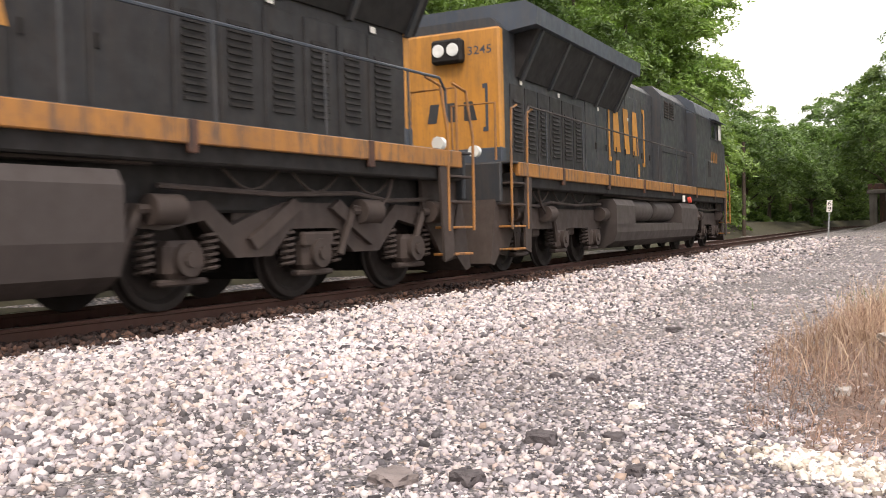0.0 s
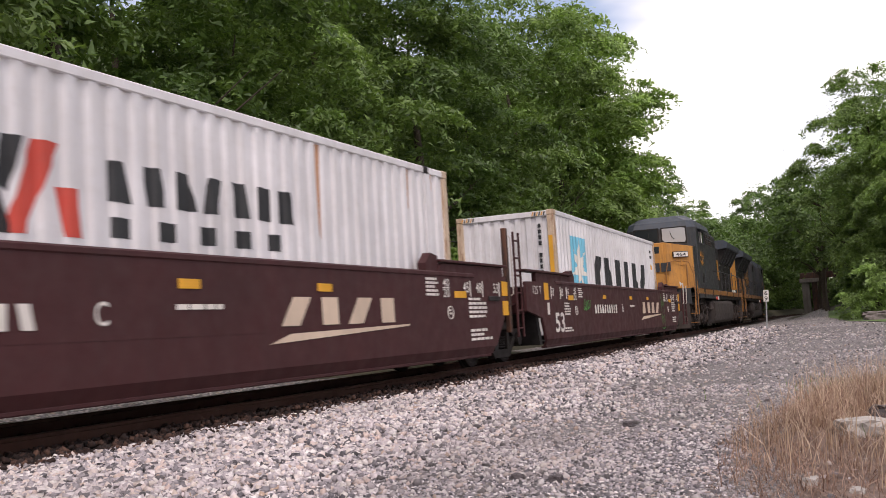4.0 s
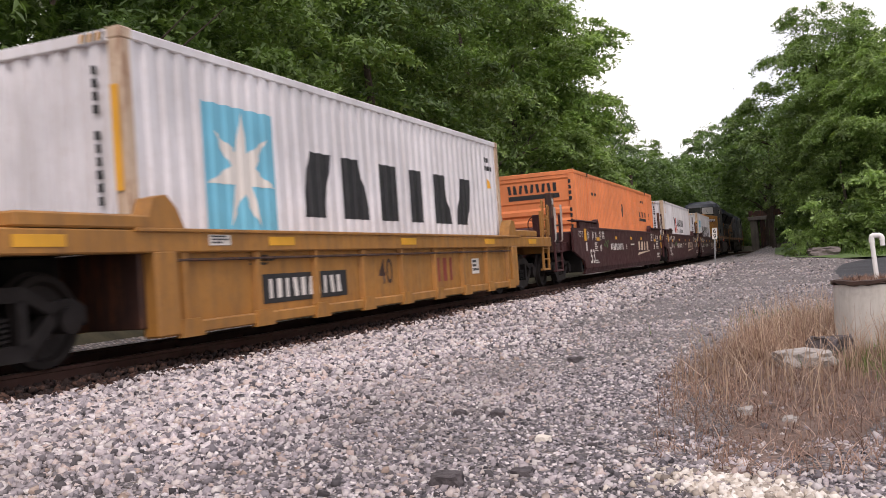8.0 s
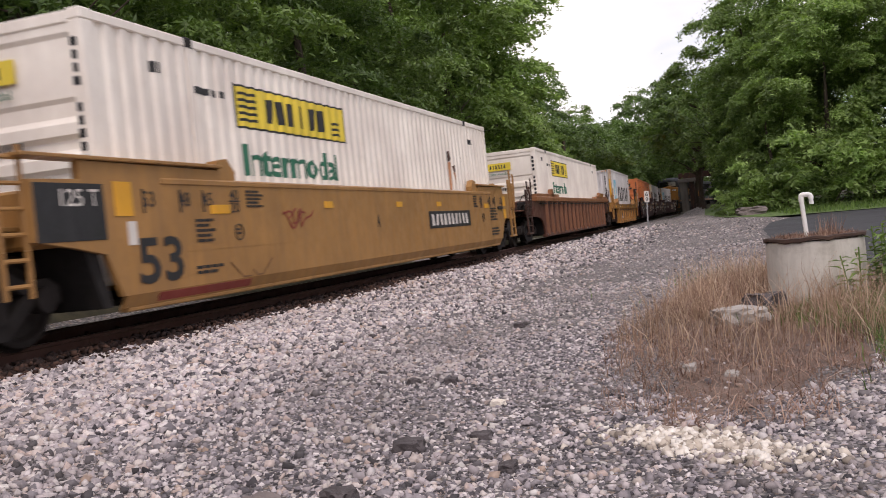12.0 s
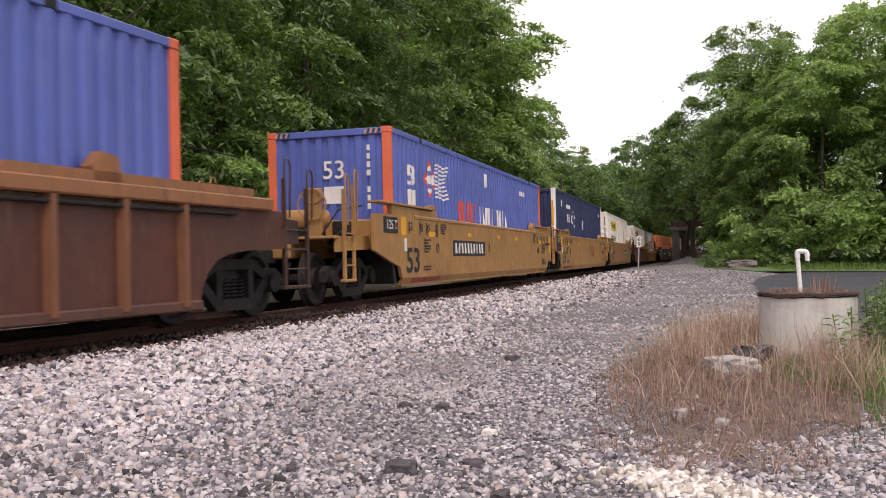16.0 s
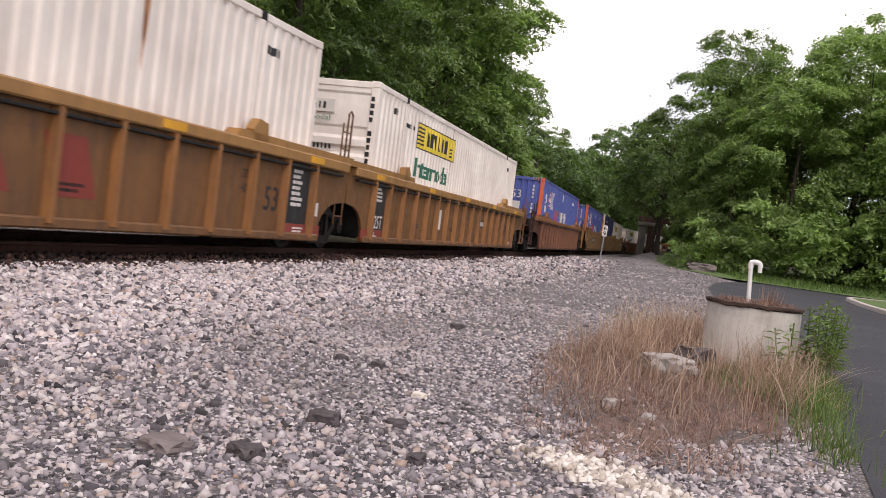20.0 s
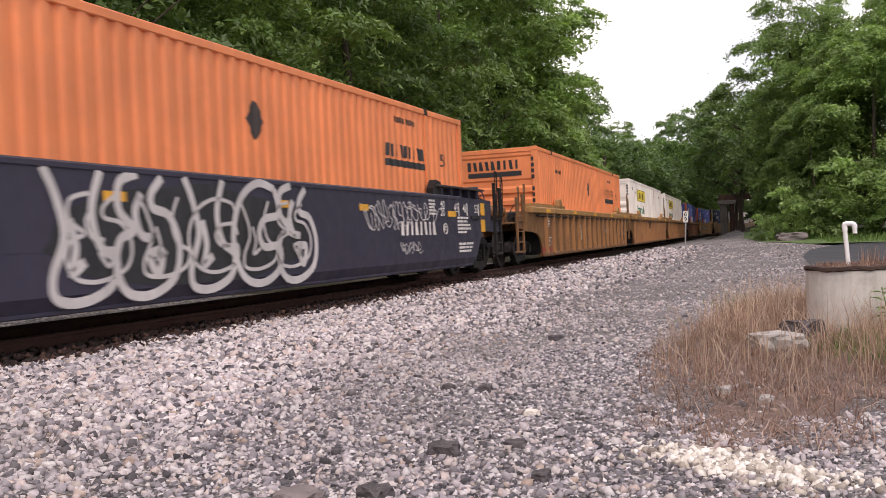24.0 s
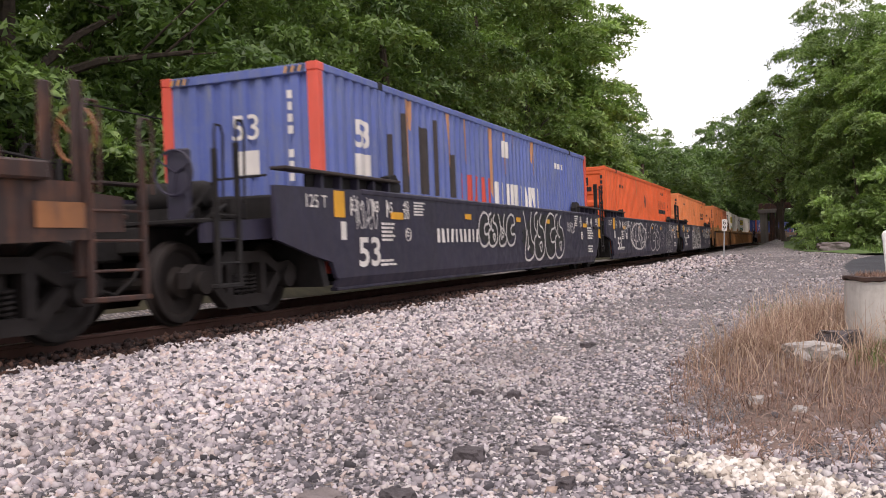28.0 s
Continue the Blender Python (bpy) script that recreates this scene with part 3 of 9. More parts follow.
sheet("grass_verge", lambda y: spread(edge_x(y, [(47, -2.0), (52, -4.6), (60, -6.4), (80, -8.5)]), 45, 30), spread(47, 80, 30), 0.03, M_TURF, "grassy verge at the foot of the trees", "grass")


def rails():
    prof = [(-0.068, -0.172), (0.068, -0.172), (0.068, -0.16), (0.012, -0.145), (0.012, -0.045), (0.034, -0.035), (0.036, -0.008), (0.026, 0.0), (-0.026, 0.0), (-0.036, -0.008), (-0.034, -0.035), (-0.012, -0.045), (-0.012, -0.145), (-0.068, -0.16)]
    for side in (1, -1):
        g, top = Mesh(), Mesh()
        n = len(prof)
        ss = spread(-45, 230, 180)
        for s in ss:
            m = rail_pose(s)
            g.v.extend(tuple(m @ Vector((side * 0.753 + a, 0, b))) for a, b in prof)
            top.v.extend(tuple(m @ Vector((side * 0.753 + a, 0, 0.0015))) for a in (-0.026, 0.02))
        for i in range(len(ss) - 1):
            g.f.extend((i * n + j, i * n + (j + 1) % n, (i + 1) * n + (j + 1) % n, (i + 1) * n + j) for j in range(n))
            top.f.append((2 * i, 2 * i + 1, 2 * i + 3, 2 * i + 2))
        ob = tagged(new("rail", g.data("rail", M_RAILSIDE)), "rusty steel rail with a polished head", "rail", "rails", "structure")
        part("rail_head", top, M_RAILTOP, ob, "polished running surface")
    tie = Mesh().rbox(-1.3, 1.3, -0.115, 0.115, -0.36, -0.185, 0.012).data("tie", M_TIE)
    plate_me = Mesh().rbox(-0.16, 0.16, -0.09, 0.09, -0.186, -0.168, 0.004).data("tie_plate", M_RAILSIDE)
    rnd = random.Random(5)
    for i in range(150):
        s = -8 + i * 0.52
        ob = new("tie", tie)
        ob.matrix_world = rail_pose(s) @ pose(rnd.uniform(-0.06, 0.06), 0, rnd.uniform(-0.01, 0.008), 0, 0, rnd.uniform(-1, 1))
        tagged(ob, "creosoted timber sleeper half sunk in ballast", "sleeper", "sleepers", "structure")
        if s < 45:
            again("tie_plate", plate_me, ob, pose(0.753, 0, 0))


rails()


# ---- woods ----
def leaf_mesh(name, centres, facing, size, seed, material):
    """Leaves as pointed blades that lie along the boughs' upper sides, each a little bent."""
    r = np.random.RandomState(seed)
    n = len(centres)
    up = facing + r.normal(0, 0.55, (n, 3))
    up /= np.linalg.norm(up, axis=1)[:, None]
    d = np.cross(up, r.normal(size=(n, 3)))
    d /= np.linalg.norm(d, axis=1)[:, None] + 1e-6
    side = np.cross(up, d)
    L = (size * r.uniform(0.55, 1.4, n))[:, None]
    v = np.stack([centres - d * L * 0.5, centres + side * L * 0.36 - d * L * 0.1, centres + d * L * 0.55 - up * L * 0.15], 1).reshape(-1, 3)
    me = bpy.data.meshes.new(name)
    me.vertices.add(3 * n)
    me.vertices.foreach_set("co", v.ravel())
    me.loops.add(3 * n)
    me.loops.foreach_set("vertex_index", np.arange(3 * n))
    me.polygons.add(n)
    me.polygons.foreach_set("loop_start", np.arange(n) * 3)
    me.update(calc_edges=True)
    me.materials.append(material)
    return me


def crown_points(seed, height, radius, base, count, blobs=24, layers=9):
    """Leaf places: drooping fans of twigs in layers over uneven boughs, dark gaps between them, and the way each leaf faces."""
    r = np.random.RandomState(seed)
    cs, rs = [], []
    for i in range(blobs):
        u = (i + 0.5) / blobs
        z = base + (height - base) * (0.05 + 0.87 * u)
        reach = radius * (0.35 + 0.65 * math.sin(math.pi * (0.16 + 0.76 * u))) * r.uniform(0.55, 1.1)
        a = i * 2.4 + r.uniform(-0.5, 0.5)
        cs.append((reach * math.cos(a) * 0.76, reach * math.sin(a) * 0.76, z))
        rs.append(radius * r.uniform(0.22, 0.40))
    cs, rs = np.array(cs), np.array(rs)
    # fans: centre, outward way, radius
    fc, fo, fr = [], [], []
    for c, q in zip(cs, rs):
        away = np.array([c[0], c[1], 0.0]) / max(0.3, math.hypot(c[0], c[1]))
        for _ in range(layers):
            d = r.normal(size=3) + away * 0.7
            d[2] = abs(d[2]) * 0.9 - 0.45
            d /= np.linalg.norm(d)
            fc.append(c + d * q * r.uniform(0.55, 1.15) * np.array([1, 1, 0.75]))
            o = np.array([d[0], d[1], 0.0]) + away * 0.5
            fo.append(o / (np.linalg.norm(o) + 1e-6))
            fr.append(q * r.uniform(0.34, 0.70))
    fc, fo, fr = np.array(fc), np.array(fo), np.array(fr)
    inner = count // 9
    n = count - inner
    w = fr ** 1.7
    k = r.choice(len(fr), n, p=w / w.sum())
    rho, th = np.sqrt(r.uniform(0, 1, n)), r.uniform(0, 2 * math.pi, n)
    side = np.stack([-fo[k, 1], fo[k, 0], 0 * th], 1)
    ragged = 0.75 + 0.45 * np.sin(th * 5 + k * 1.7) * np.sin(th * 3 + k)
    along, across = rho * np.cos(th) * ragged, rho * np.sin(th) * ragged * 0.8
    p = fc[k] + fo[k] * (along * fr[k])[:, None] + side * (across * fr[k])[:, None]
    p[:, 2] += fr[k] * (-0.42 * (along + 0.35) ** 2 - 0.25 * across ** 2) + r.normal(0, 0.09, n) * fr[k] - 0.3 * fr[k] * r.uniform(0, 1, n) ** 3
    facing = np.array([0, 0, 0.85]) + fo[k] * (0.25 + 0.55 * along)[:, None] + side * (0.3 * across)[:, None]
    kk = r.choice(len(rs), inner, p=rs ** 3 / (rs ** 3).sum())
    q = cs[kk] * np.array([0.8, 0.8, 1]) + r.normal(0, 0.42, (inner, 3)) * rs[kk][:, None]
    return np.concatenate([p, q]), np.concatenate([facing, np.tile([0.0, 0.0, 0.8], (inner, 1))]), cs, rs


def broadleaf(seed, height, radius, base, count, size, material, label, name="tree", fans=11):
    pts, facing, cs, rs = crown_points(seed, height, radius, base, count, 26, fans)
    rnd = random.Random(seed)
    ob = thing(name, Matrix(), label, "tree")
    g = Mesh()
    spine = [Vector((0.25 * math.sin(i * 0.9 + seed), 0.25 * math.cos(i * 0.7), height * 0.82 * i / 7)) for i in range(8)]
    spine[0] = Vector((0, 0, -0.6))
    thick = 0.02 * height
    for i in range(7):
        g.cyl(spine[i], spine[i + 1], thick * (1 - i / 7.6), 8, thick * (1 - (i + 1) / 7.6))
    part("trunk", g, M_BARK, ob, "brown-grey trunk")
    for c, r0 in list(zip(cs, rs))[:9]:
        c = Vector(c)
        h = max(base * 0.75, min(height * 0.78, c.z - 0.25 * (abs(c.x) + abs(c.y)) - 0.6))
        i = min(6, int(h / (height * 0.82) * 7))
        root = spine[i].lerp(spine[i + 1], 0.5)
        mid = root.lerp(c, 0.5) + Vector((0, 0, 0.25))
        g = Mesh()
        g.cyl(root, mid, thick * 0.38, 6, thick * 0.26)
        g.cyl(mid, c, thick * 0.26, 6, thick * 0.10)
        for _ in range(3):
            e = c + Vector((rnd.uniform(-1, 1), rnd.uniform(-1, 1), rnd.uniform(-0.3, 1))) * float(r0) * 0.8
            g.cyl(mid.lerp(c, rnd.uniform(0.2, 0.9)), e, thick * 0.1, 5, thick * 0.03)
        part("limb", g, M_BARK, ob)
    again("crown", leaf_mesh("crown", pts, facing, size, seed, material), ob)
    return ob


def shrub(seed, height, radius, count, size, material, label):
    pts, facing, cs, rs = crown_points(seed, height, radius, height * 0.05, count, 10, 7)
    ob = thing("shrub", Matrix(), label, "shrub")
    g = Mesh()
    for c in cs[:6]:
        g.cyl((0, 0, -0.3), tuple(c), 0.04, 5, 0.012)
    part("stem", g, M_BARK, ob)
    again("crown", leaf_mesh("crown", pts, facing, size, seed, material), ob)
    return ob


def woods():
    rnd = random.Random(11)
    kinds = [
        broadleaf(1, 17, 5.6, 2.2, 50000, 0.25, M_LEAF, "tall dark green broadleaf tree behind the line"),
        broadleaf(2, 19, 6.2, 2.6, 50000, 0.26, M_LEAF_DEEP, "tall deep green broadleaf tree in the wood"),
        broadleaf(3, 15, 5.0, 1.2, 46000, 0.25, M_LEAF, "broadleaf tree with low green boughs"),
        broadleaf(4, 16, 5.8, 1.0, 56000, 0.30, M_LEAF_BRIGHT, "full round fresh green tree", fans=13),
        broadleaf(5, 18, 5.2, 3.5, 26000, 0.28, M_LEAF_BRIGHT, "open airy tree with sky between its boughs"),
        broadleaf(6, 17, 5.8, 1.6, 13000, 0.50, M_LEAF_DEEP, "deep green tree far back in the wood"),
        broadleaf(9, 16, 5.6, 1.2, 14000, 0.45, M_LEAF, "green tree at the far end of the cutting"),
        broadleaf(10, 13, 6.4, 5.4, 12000, 0.50, M_LEAF_DEEP, "spreading tree arching over the far line"),
    ]
    bushes = [shrub(7, 3.4, 2.4, 8000, 0.22, M_LEAF_BRIGHT, "leafy green shrub at the wood's edge"), shrub(8, 2.6, 2.0, 7200, 0.20, M_LEAF, "dense green shrub at the wood's edge"), shrub(12, 3.0, 2.2, 2200, 0.42, M_LEAF_DEEP, "dark green shrub beside the far curve")]
    used = set()

    def put(protos, i, x, y, scale, dz=0.0):
        src = protos[i]
        m = pose(x, y, ground_z(x, y) - 0.1 + dz, rnd.uniform(-2, 2), rnd.uniform(-2, 2), rnd.uniform(0, 360))
        if id(src) not in used:
            used.add(id(src))
            ob = src
            ob.matrix_world = m
        else:
            ob = copy_thing(src, m)
        ob.scale = (scale, scale, scale * rnd.uniform(0.94, 1.08))
        return ob
    # behind the line, front rank then deeper ranks
    for i, (x, y, s, k) in enumerate([(-16.5, 4, 0.8, 2), (-17.5, 9.5, 0.9, 0), (-18.5, 15, 1.0, 1), (-18, 21, 0.9, 2), (-19, 27, 1.05, 0), (-19.5, 33.5, 1.0, 1), (-20, 40, 0.95, 2), (-20.5, 47, 1.18, 0), (-20.8, 55, 1.29, 3), (-22.8, 63, 1.2, 4), (-23.5, 60, 1.2, 3), (-23, 72, 0.8, 3), (-24, 84, 0.72, 0), (-25, 97, 0.68, 3)]):
        put(kinds, k, x, y, s, -1.9)
    for i in range(11):
        put(kinds, (5, 6, 5)[i % 3], -26 - rnd.uniform(0, 4), 2 + i * 7.5, rnd.uniform(0.95, 1.25), -1.9)
    for i in range(8):
        put(kinds, (5, 6)[i % 2], -36 - rnd.uniform(0, 4), 4 + i * 11, rnd.uniform(1.1, 1.4), -1.9)
    for i in range(16):
        put(bushes, i % 2, -15.4 - rnd.uniform(0, 1.5) - 0.05 * i * 1.5, 6 + i * 3.9, rnd.uniform(0.8, 1.25), -0.9)
    # along the far curve, on both sides of the line
    def beside(protos, i, s, d, scale):
        p = rail_pose(s) @ Vector((d, 0, 0))
        put(protos, i, p.x, p.y, scale, -1.5 if d < 0 else 0.0)
    for k, (s, d, sc) in enumerate(((110, -8.5, 0.8), (122, -8, 0.8), (135, -7.5, 0.84), (149, -8, 0.9), (163, -9, 0.95), (178, -8, 0.98), (194, -8, 1.0), (210, -8, 1.05), (172, -5.6, 0.8), (158, -6.0, 0.7), (185, -5, 0.8), (128, -17, 1.05), (152, -18, 1.15), (186, -18, 1.25), (112, -18, 1.0))):
        beside(kinds, (6, 5, 5)[k % 3], s, d, sc)
    for k, (s, d, sc) in enumerate(((80, 10.2, 0.58), (93, 10.4, 0.62), (106, 10.6, 0.62), (120, 11, 0.8), (135, 9, 0.84), (150, 9, 0.9), (100, 15, 0.9), (122, 17, 1.0), (170, 9, 0.95))):
        beside(kinds, (5, 6, 5)[k % 3], s, d, sc)
    # crowns that meet over the line and keep the far curve dark
    for s, d, sc in ((84, 6.2, 0.86), (90, -6.4, 0.84), (97, 5.8, 0.92), (104, -5.9, 0.9), (111, 5.6, 0.98), (118, -5.6, 0.98), (126, 5.5, 1.0), (133, -5.6, 1.04), (142, 5.6, 1.1), (152, -5.8, 1.12), (163, 5.8, 1.15), (174, -7.0, 1.15), (186, 5.6, 1.15)):
        beside(kinds, 7, s, d, sc)
    for i in range(14):
        beside(bushes, 2, 100 + i * 7.5, -5.6 - rnd.uniform(0, 1.2), rnd.uniform(0.9, 1.3))
        beside(bushes, 2, 72 + i * 7, 9.3 + rnd.uniform(0, 1.2), rnd.uniform(0.8, 1.2))
    # across the drive; darker leaf kinds at the left end stand in for shade
    for i, (x, y, s, k) in enumerate([(-4.15, 68.5, 0.95, 0), (-2.3, 60, 0.58, 2), (-2.2, 68, 0.86, 3), (-1.4, 64, 0.68, 0), (1.0, 60, 0.80, 3), (-1.0, 72, 0.92, 3), (4.5, 62, 0.94, 3), (8.5, 59, 1.0, 3), (13, 61, 1.12, 3), (18, 58, 1.05, 3), (23, 56, 1.1, 0), (6, 72, 1.12, 3), (12, 74, 1.25, 6), (20, 72, 1.25, 5), (28, 66, 1.2, 5), (30, 54, 1.0, 3)]):
        put(kinds, k, x, y, s, 0.55 if i == 0 else 0.0)
    for i in range(20):
        put(bushes, i % 2, -2.5 + i * 1.7 + rnd.uniform(-0.5, 0.5), 56.5 - abs(i - 5) * 0.15 + rnd.uniform(-1, 1), rnd.uniform(0.9, 1.6), -0.25)
    put(bushes, 0, -4.4, 54.0, 0.45)


woods()


# ---- rolling stock ----
def wheel_mesh(r, w=0.13):
    g = Mesh().lathe((-w * 0.62, 0, 0), (1, 0, 0), [(0, r + 0.028), (0.03, r + 0.028), (0.045, r), (w, r - 0.008), (w + 0.008, r - 0.03), (w + 0.005, r * 0.84), (w * 0.6, r * 0.76), (w * 0.5, r * 0.42), (w * 1.1, r * 0.36), (w * 1.15, r * 0.16)], 32)
    return g.data("wheel", M_WHEEL)


WHEEL, BIG_WHEEL = wheel_mesh(0.46), wheel_mesh(0.52)


def side_frame(side):
    """A cast three-piece truck's side frame, with its window and journal ends."""
    g = Mesh()
    arms = [
        [(-1.14, 0.40), (-1.14, 0.58), (-0.98, 0.67), (-0.70, 0.64), (-0.40, 0.80), (0.40, 0.80), (0.70, 0.64), (0.98, 0.67), (1.14, 0.58), (1.14, 0.40), (1.0, 0.52), (0.72, 0.50), (0.42, 0.66), (-0.42, 0.66), (-0.72, 0.50), (-1.0, 0.52)],
        [(-0.86, 0.52), (-0.70, 0.56), (-0.36, 0.26), (-0.42, 0.14)],
        [(0.86, 0.52), (0.70, 0.56), (0.36, 0.26), (0.42, 0.14)],
        [(-0.45, 0.13), (-0.38, 0.28), (0.38, 0.28), (0.45, 0.13)],
        [(-0.42, 0.25), (-0.42, 0.68), (-0.30, 0.68), (-0.30, 0.25)],
        [(0.42, 0.25), (0.42, 0.68), (0.30, 0.68), (0.30, 0.25)],
    ]
    x0, x1 = (0.93, 1.07) if side > 0 else (-1.07, -0.93)
    for a in arms:
        g.prism("x", a, x0, x1)
    for y in (-0.89, 0.89):
        g.cyl((x0 + side * 0.02 if side > 0 else x0 + 0.02, y, 0.46), ((x1 if side > 0 else x0) + side * 0.06, y, 0.46), 0.13, 14)
    return g


FRAME_MESH = {s: side_frame(s).data("side_frame", M_TRUCK) for s in (1, -1)}
SPRING = Mesh().tube([(0.062 * math.cos(a * 0.785), 0.062 * math.sin(a * 0.785), 0.28 + 0.0058 * a) for a in range(44)], 0.016, 5).data("spring", M_TRUCK)
BOLSTER = Mesh().rbox(-0.98, 0.98, -0.2, 0.2, 0.46, 0.68, 0.03)
for _y in (-0.89, 0.89):
    BOLSTER.cyl((-0.72, _y, 0.46), (0.72, _y, 0.46), 0.08, 10)
    BOLSTER.rbox(-0.95, 0.95, _y * 0.55 - 0.05, _y * 0.55 + 0.05, 0.3, 0.38, 0.01)
BOLSTER = BOLSTER.data("truck", M_TRUCK)


# added dark block that fills the see-through gap, in place of deep shade
GAP_BLOCK = Mesh().rbox(-0.66, 0.66, -0.16, 0.16, 0.26, 0.74, 0.03).data("brake_beam", M_DARK)


def truck(parent, y):
    """A freight truck under a car: bolster and axles, two side frames, springs, four wheels."""
    b = again("truck", BOLSTER, parent, pose(0, y, 0), "grimy cast steel truck")
    for s in (1, -1):
        again("side_frame", FRAME_MESH[s], b)
        for yy in (-0.89, 0.89):
            again("wheel", WHEEL, b, pose(s * 0.735, yy, 0.46, 0, 0, 0 if s > 0 else 180))
    for yy in (-0.17, 0, 0.17):
        again("spring", SPRING, b, pose(0.99, yy, 0))
    # added blocks keep the space between the side frames dark
    for yy in (-0.42, 0.42):
        again("brake_beam", GAP_BLOCK, b, pose(0, yy, 0))
    return b


def corrugated(g, y0, y1, z0, z1, x, depth, pitch, side=1):
    """A trapezoid-waved sheet along y whose outer faces stand at x."""
    n = max(1, round((y1 - y0) / pitch))
    pitch = (y1 - y0) / n
    prof = []
    for i in range(n):
        b = y0 + i * pitch
        prof += [(b, 0), (b + 0.36 * pitch, 0), (b + 0.5 * pitch, depth), (b + 0.86 * pitch, depth)]
    prof.append((y1, 0))
    vs = [(x - side * d, y, z) for y, d in prof for z in (z0, z1)]
    g.add(vs, [(2 * i, 2 * i + 1, 2 * i + 3, 2 * i + 2) for i in range(len(prof) - 1)])


WAVES = {}


def clip(poly, y, keep):
    """The part of a convex polygon (along, up) on one side of a line across it."""
    out = []
    for p, q in zip(poly, poly[1:] + poly[:1]):
        a, b = (p[0] - y) * keep, (q[0] - y) * keep
        if a >= 0:
            out.append(p)
        if a * b < 0:
            u = a / (a - b)
            out.append((y, p[1] + (q[1] - p[1]) * u))
    return out


def decal(ob, polys, material, name="emblem", label="", lift=0.004):
    """Paint on a container's waved side: convex shapes (along, up from the rail) that follow the waves."""
    if isinstance(polys[0][0], list):
        return [decal(ob, p, material, name, label, lift) for p in polys]
    y0, pitch, depth, x, z0, half = WAVES[ob.name]
    g = Mesh()

    def out(y):
        u = ((y - y0) / pitch) % 1.0
        d = 0 if u < 0.36 else (u - 0.36) / 0.14 if u < 0.5 else 1 if u < 0.86 else (1 - u) / 0.14
        return x - d * depth + lift
    for poly in polys:
        lo, hi = min(p[0] for p in poly), max(p[0] for p in poly)
        cuts = [lo]
        k = math.floor((lo - y0) / pitch)
        while y0 + k * pitch < hi:
            cuts += [c for c in (y0 + (k + f) * pitch for f in (0, 0.36, 0.5, 0.86)) if lo + 1e-4 < c < hi - 1e-4]
            k += 1
        cuts.append(hi)
        for a, b in zip(cuts, cuts[1:]):
            piece = clip(clip(list(poly), a, 1), b, -1)
            if len(piece) > 2:
                mid = (a + b) / 2
                n = len(g.v)
                for y, z in piece:
                    yy = min(max(y, a + 1e-5), b - 1e-5)
                    g.v.append((out(yy), y, z - z0))
                g.f.append(tuple(range(n, n + len(piece))))
    return tagged(part(name, g.weld(), material, ob, label, False), kind="stuff" if name == "small_print" else "")


def letters(ob, words, y, z, width, height, material, label=""):
    """Real lettering that follows a container's waves."""
    me = text_mesh(words, width, height, material)
    polys = [[(y + me.vertices[i].co.y, z + me.vertices[i].co.z) for i in p.vertices] for p in me.polygons]
    return decal(ob, polys, material, "lettering", label or "painted lettering " + words)


def blocks(y, z, width, height, n, seed, heavy=0.3, slant=0.0):
    """A wordmark as plain bars and blocks, one for each character."""
    rnd = random.Random(seed)
    out = []
    cell = width / n

    def quad(a0, a1, b0, b1):
        out.append([(a0 + slant * (b0 - z), b0), (a1 + slant * (b0 - z), b0), (a1 + slant * (b1 - z), b1), (a0 + slant * (b1 - z), b1)])
    last, out_by = -1, []
    for i in range(n):
        a = y - width / 2 + i * cell
        w = cell * 0.82
        lo, hi = z - height / 2, z + height / 2
        kind = rnd.choice([k for k in range(5) if k != last])
        last = kind
        out.clear()
        if kind == 0:  # upright block
            quad(a + w * 0.1, a + w * 0.8, lo, hi)
        elif kind == 4:  # narrow block
            quad(a + w * 0.2, a + w * 0.66, lo, hi)
        else:  # leaning or tapering block
            p, q, u, v = ((0.04, 0.66, 0.26, 0.88), (0.26, 0.88, 0.04, 0.66), (0.06, 0.9, 0.06, 0.62))[kind - 1]
            out.append([(a + w * k + slant * (b - z), b) for k, b in ((p, lo), (q, lo), (v, hi), (u, hi))])
        out_by.append(list(out))
    return out_by


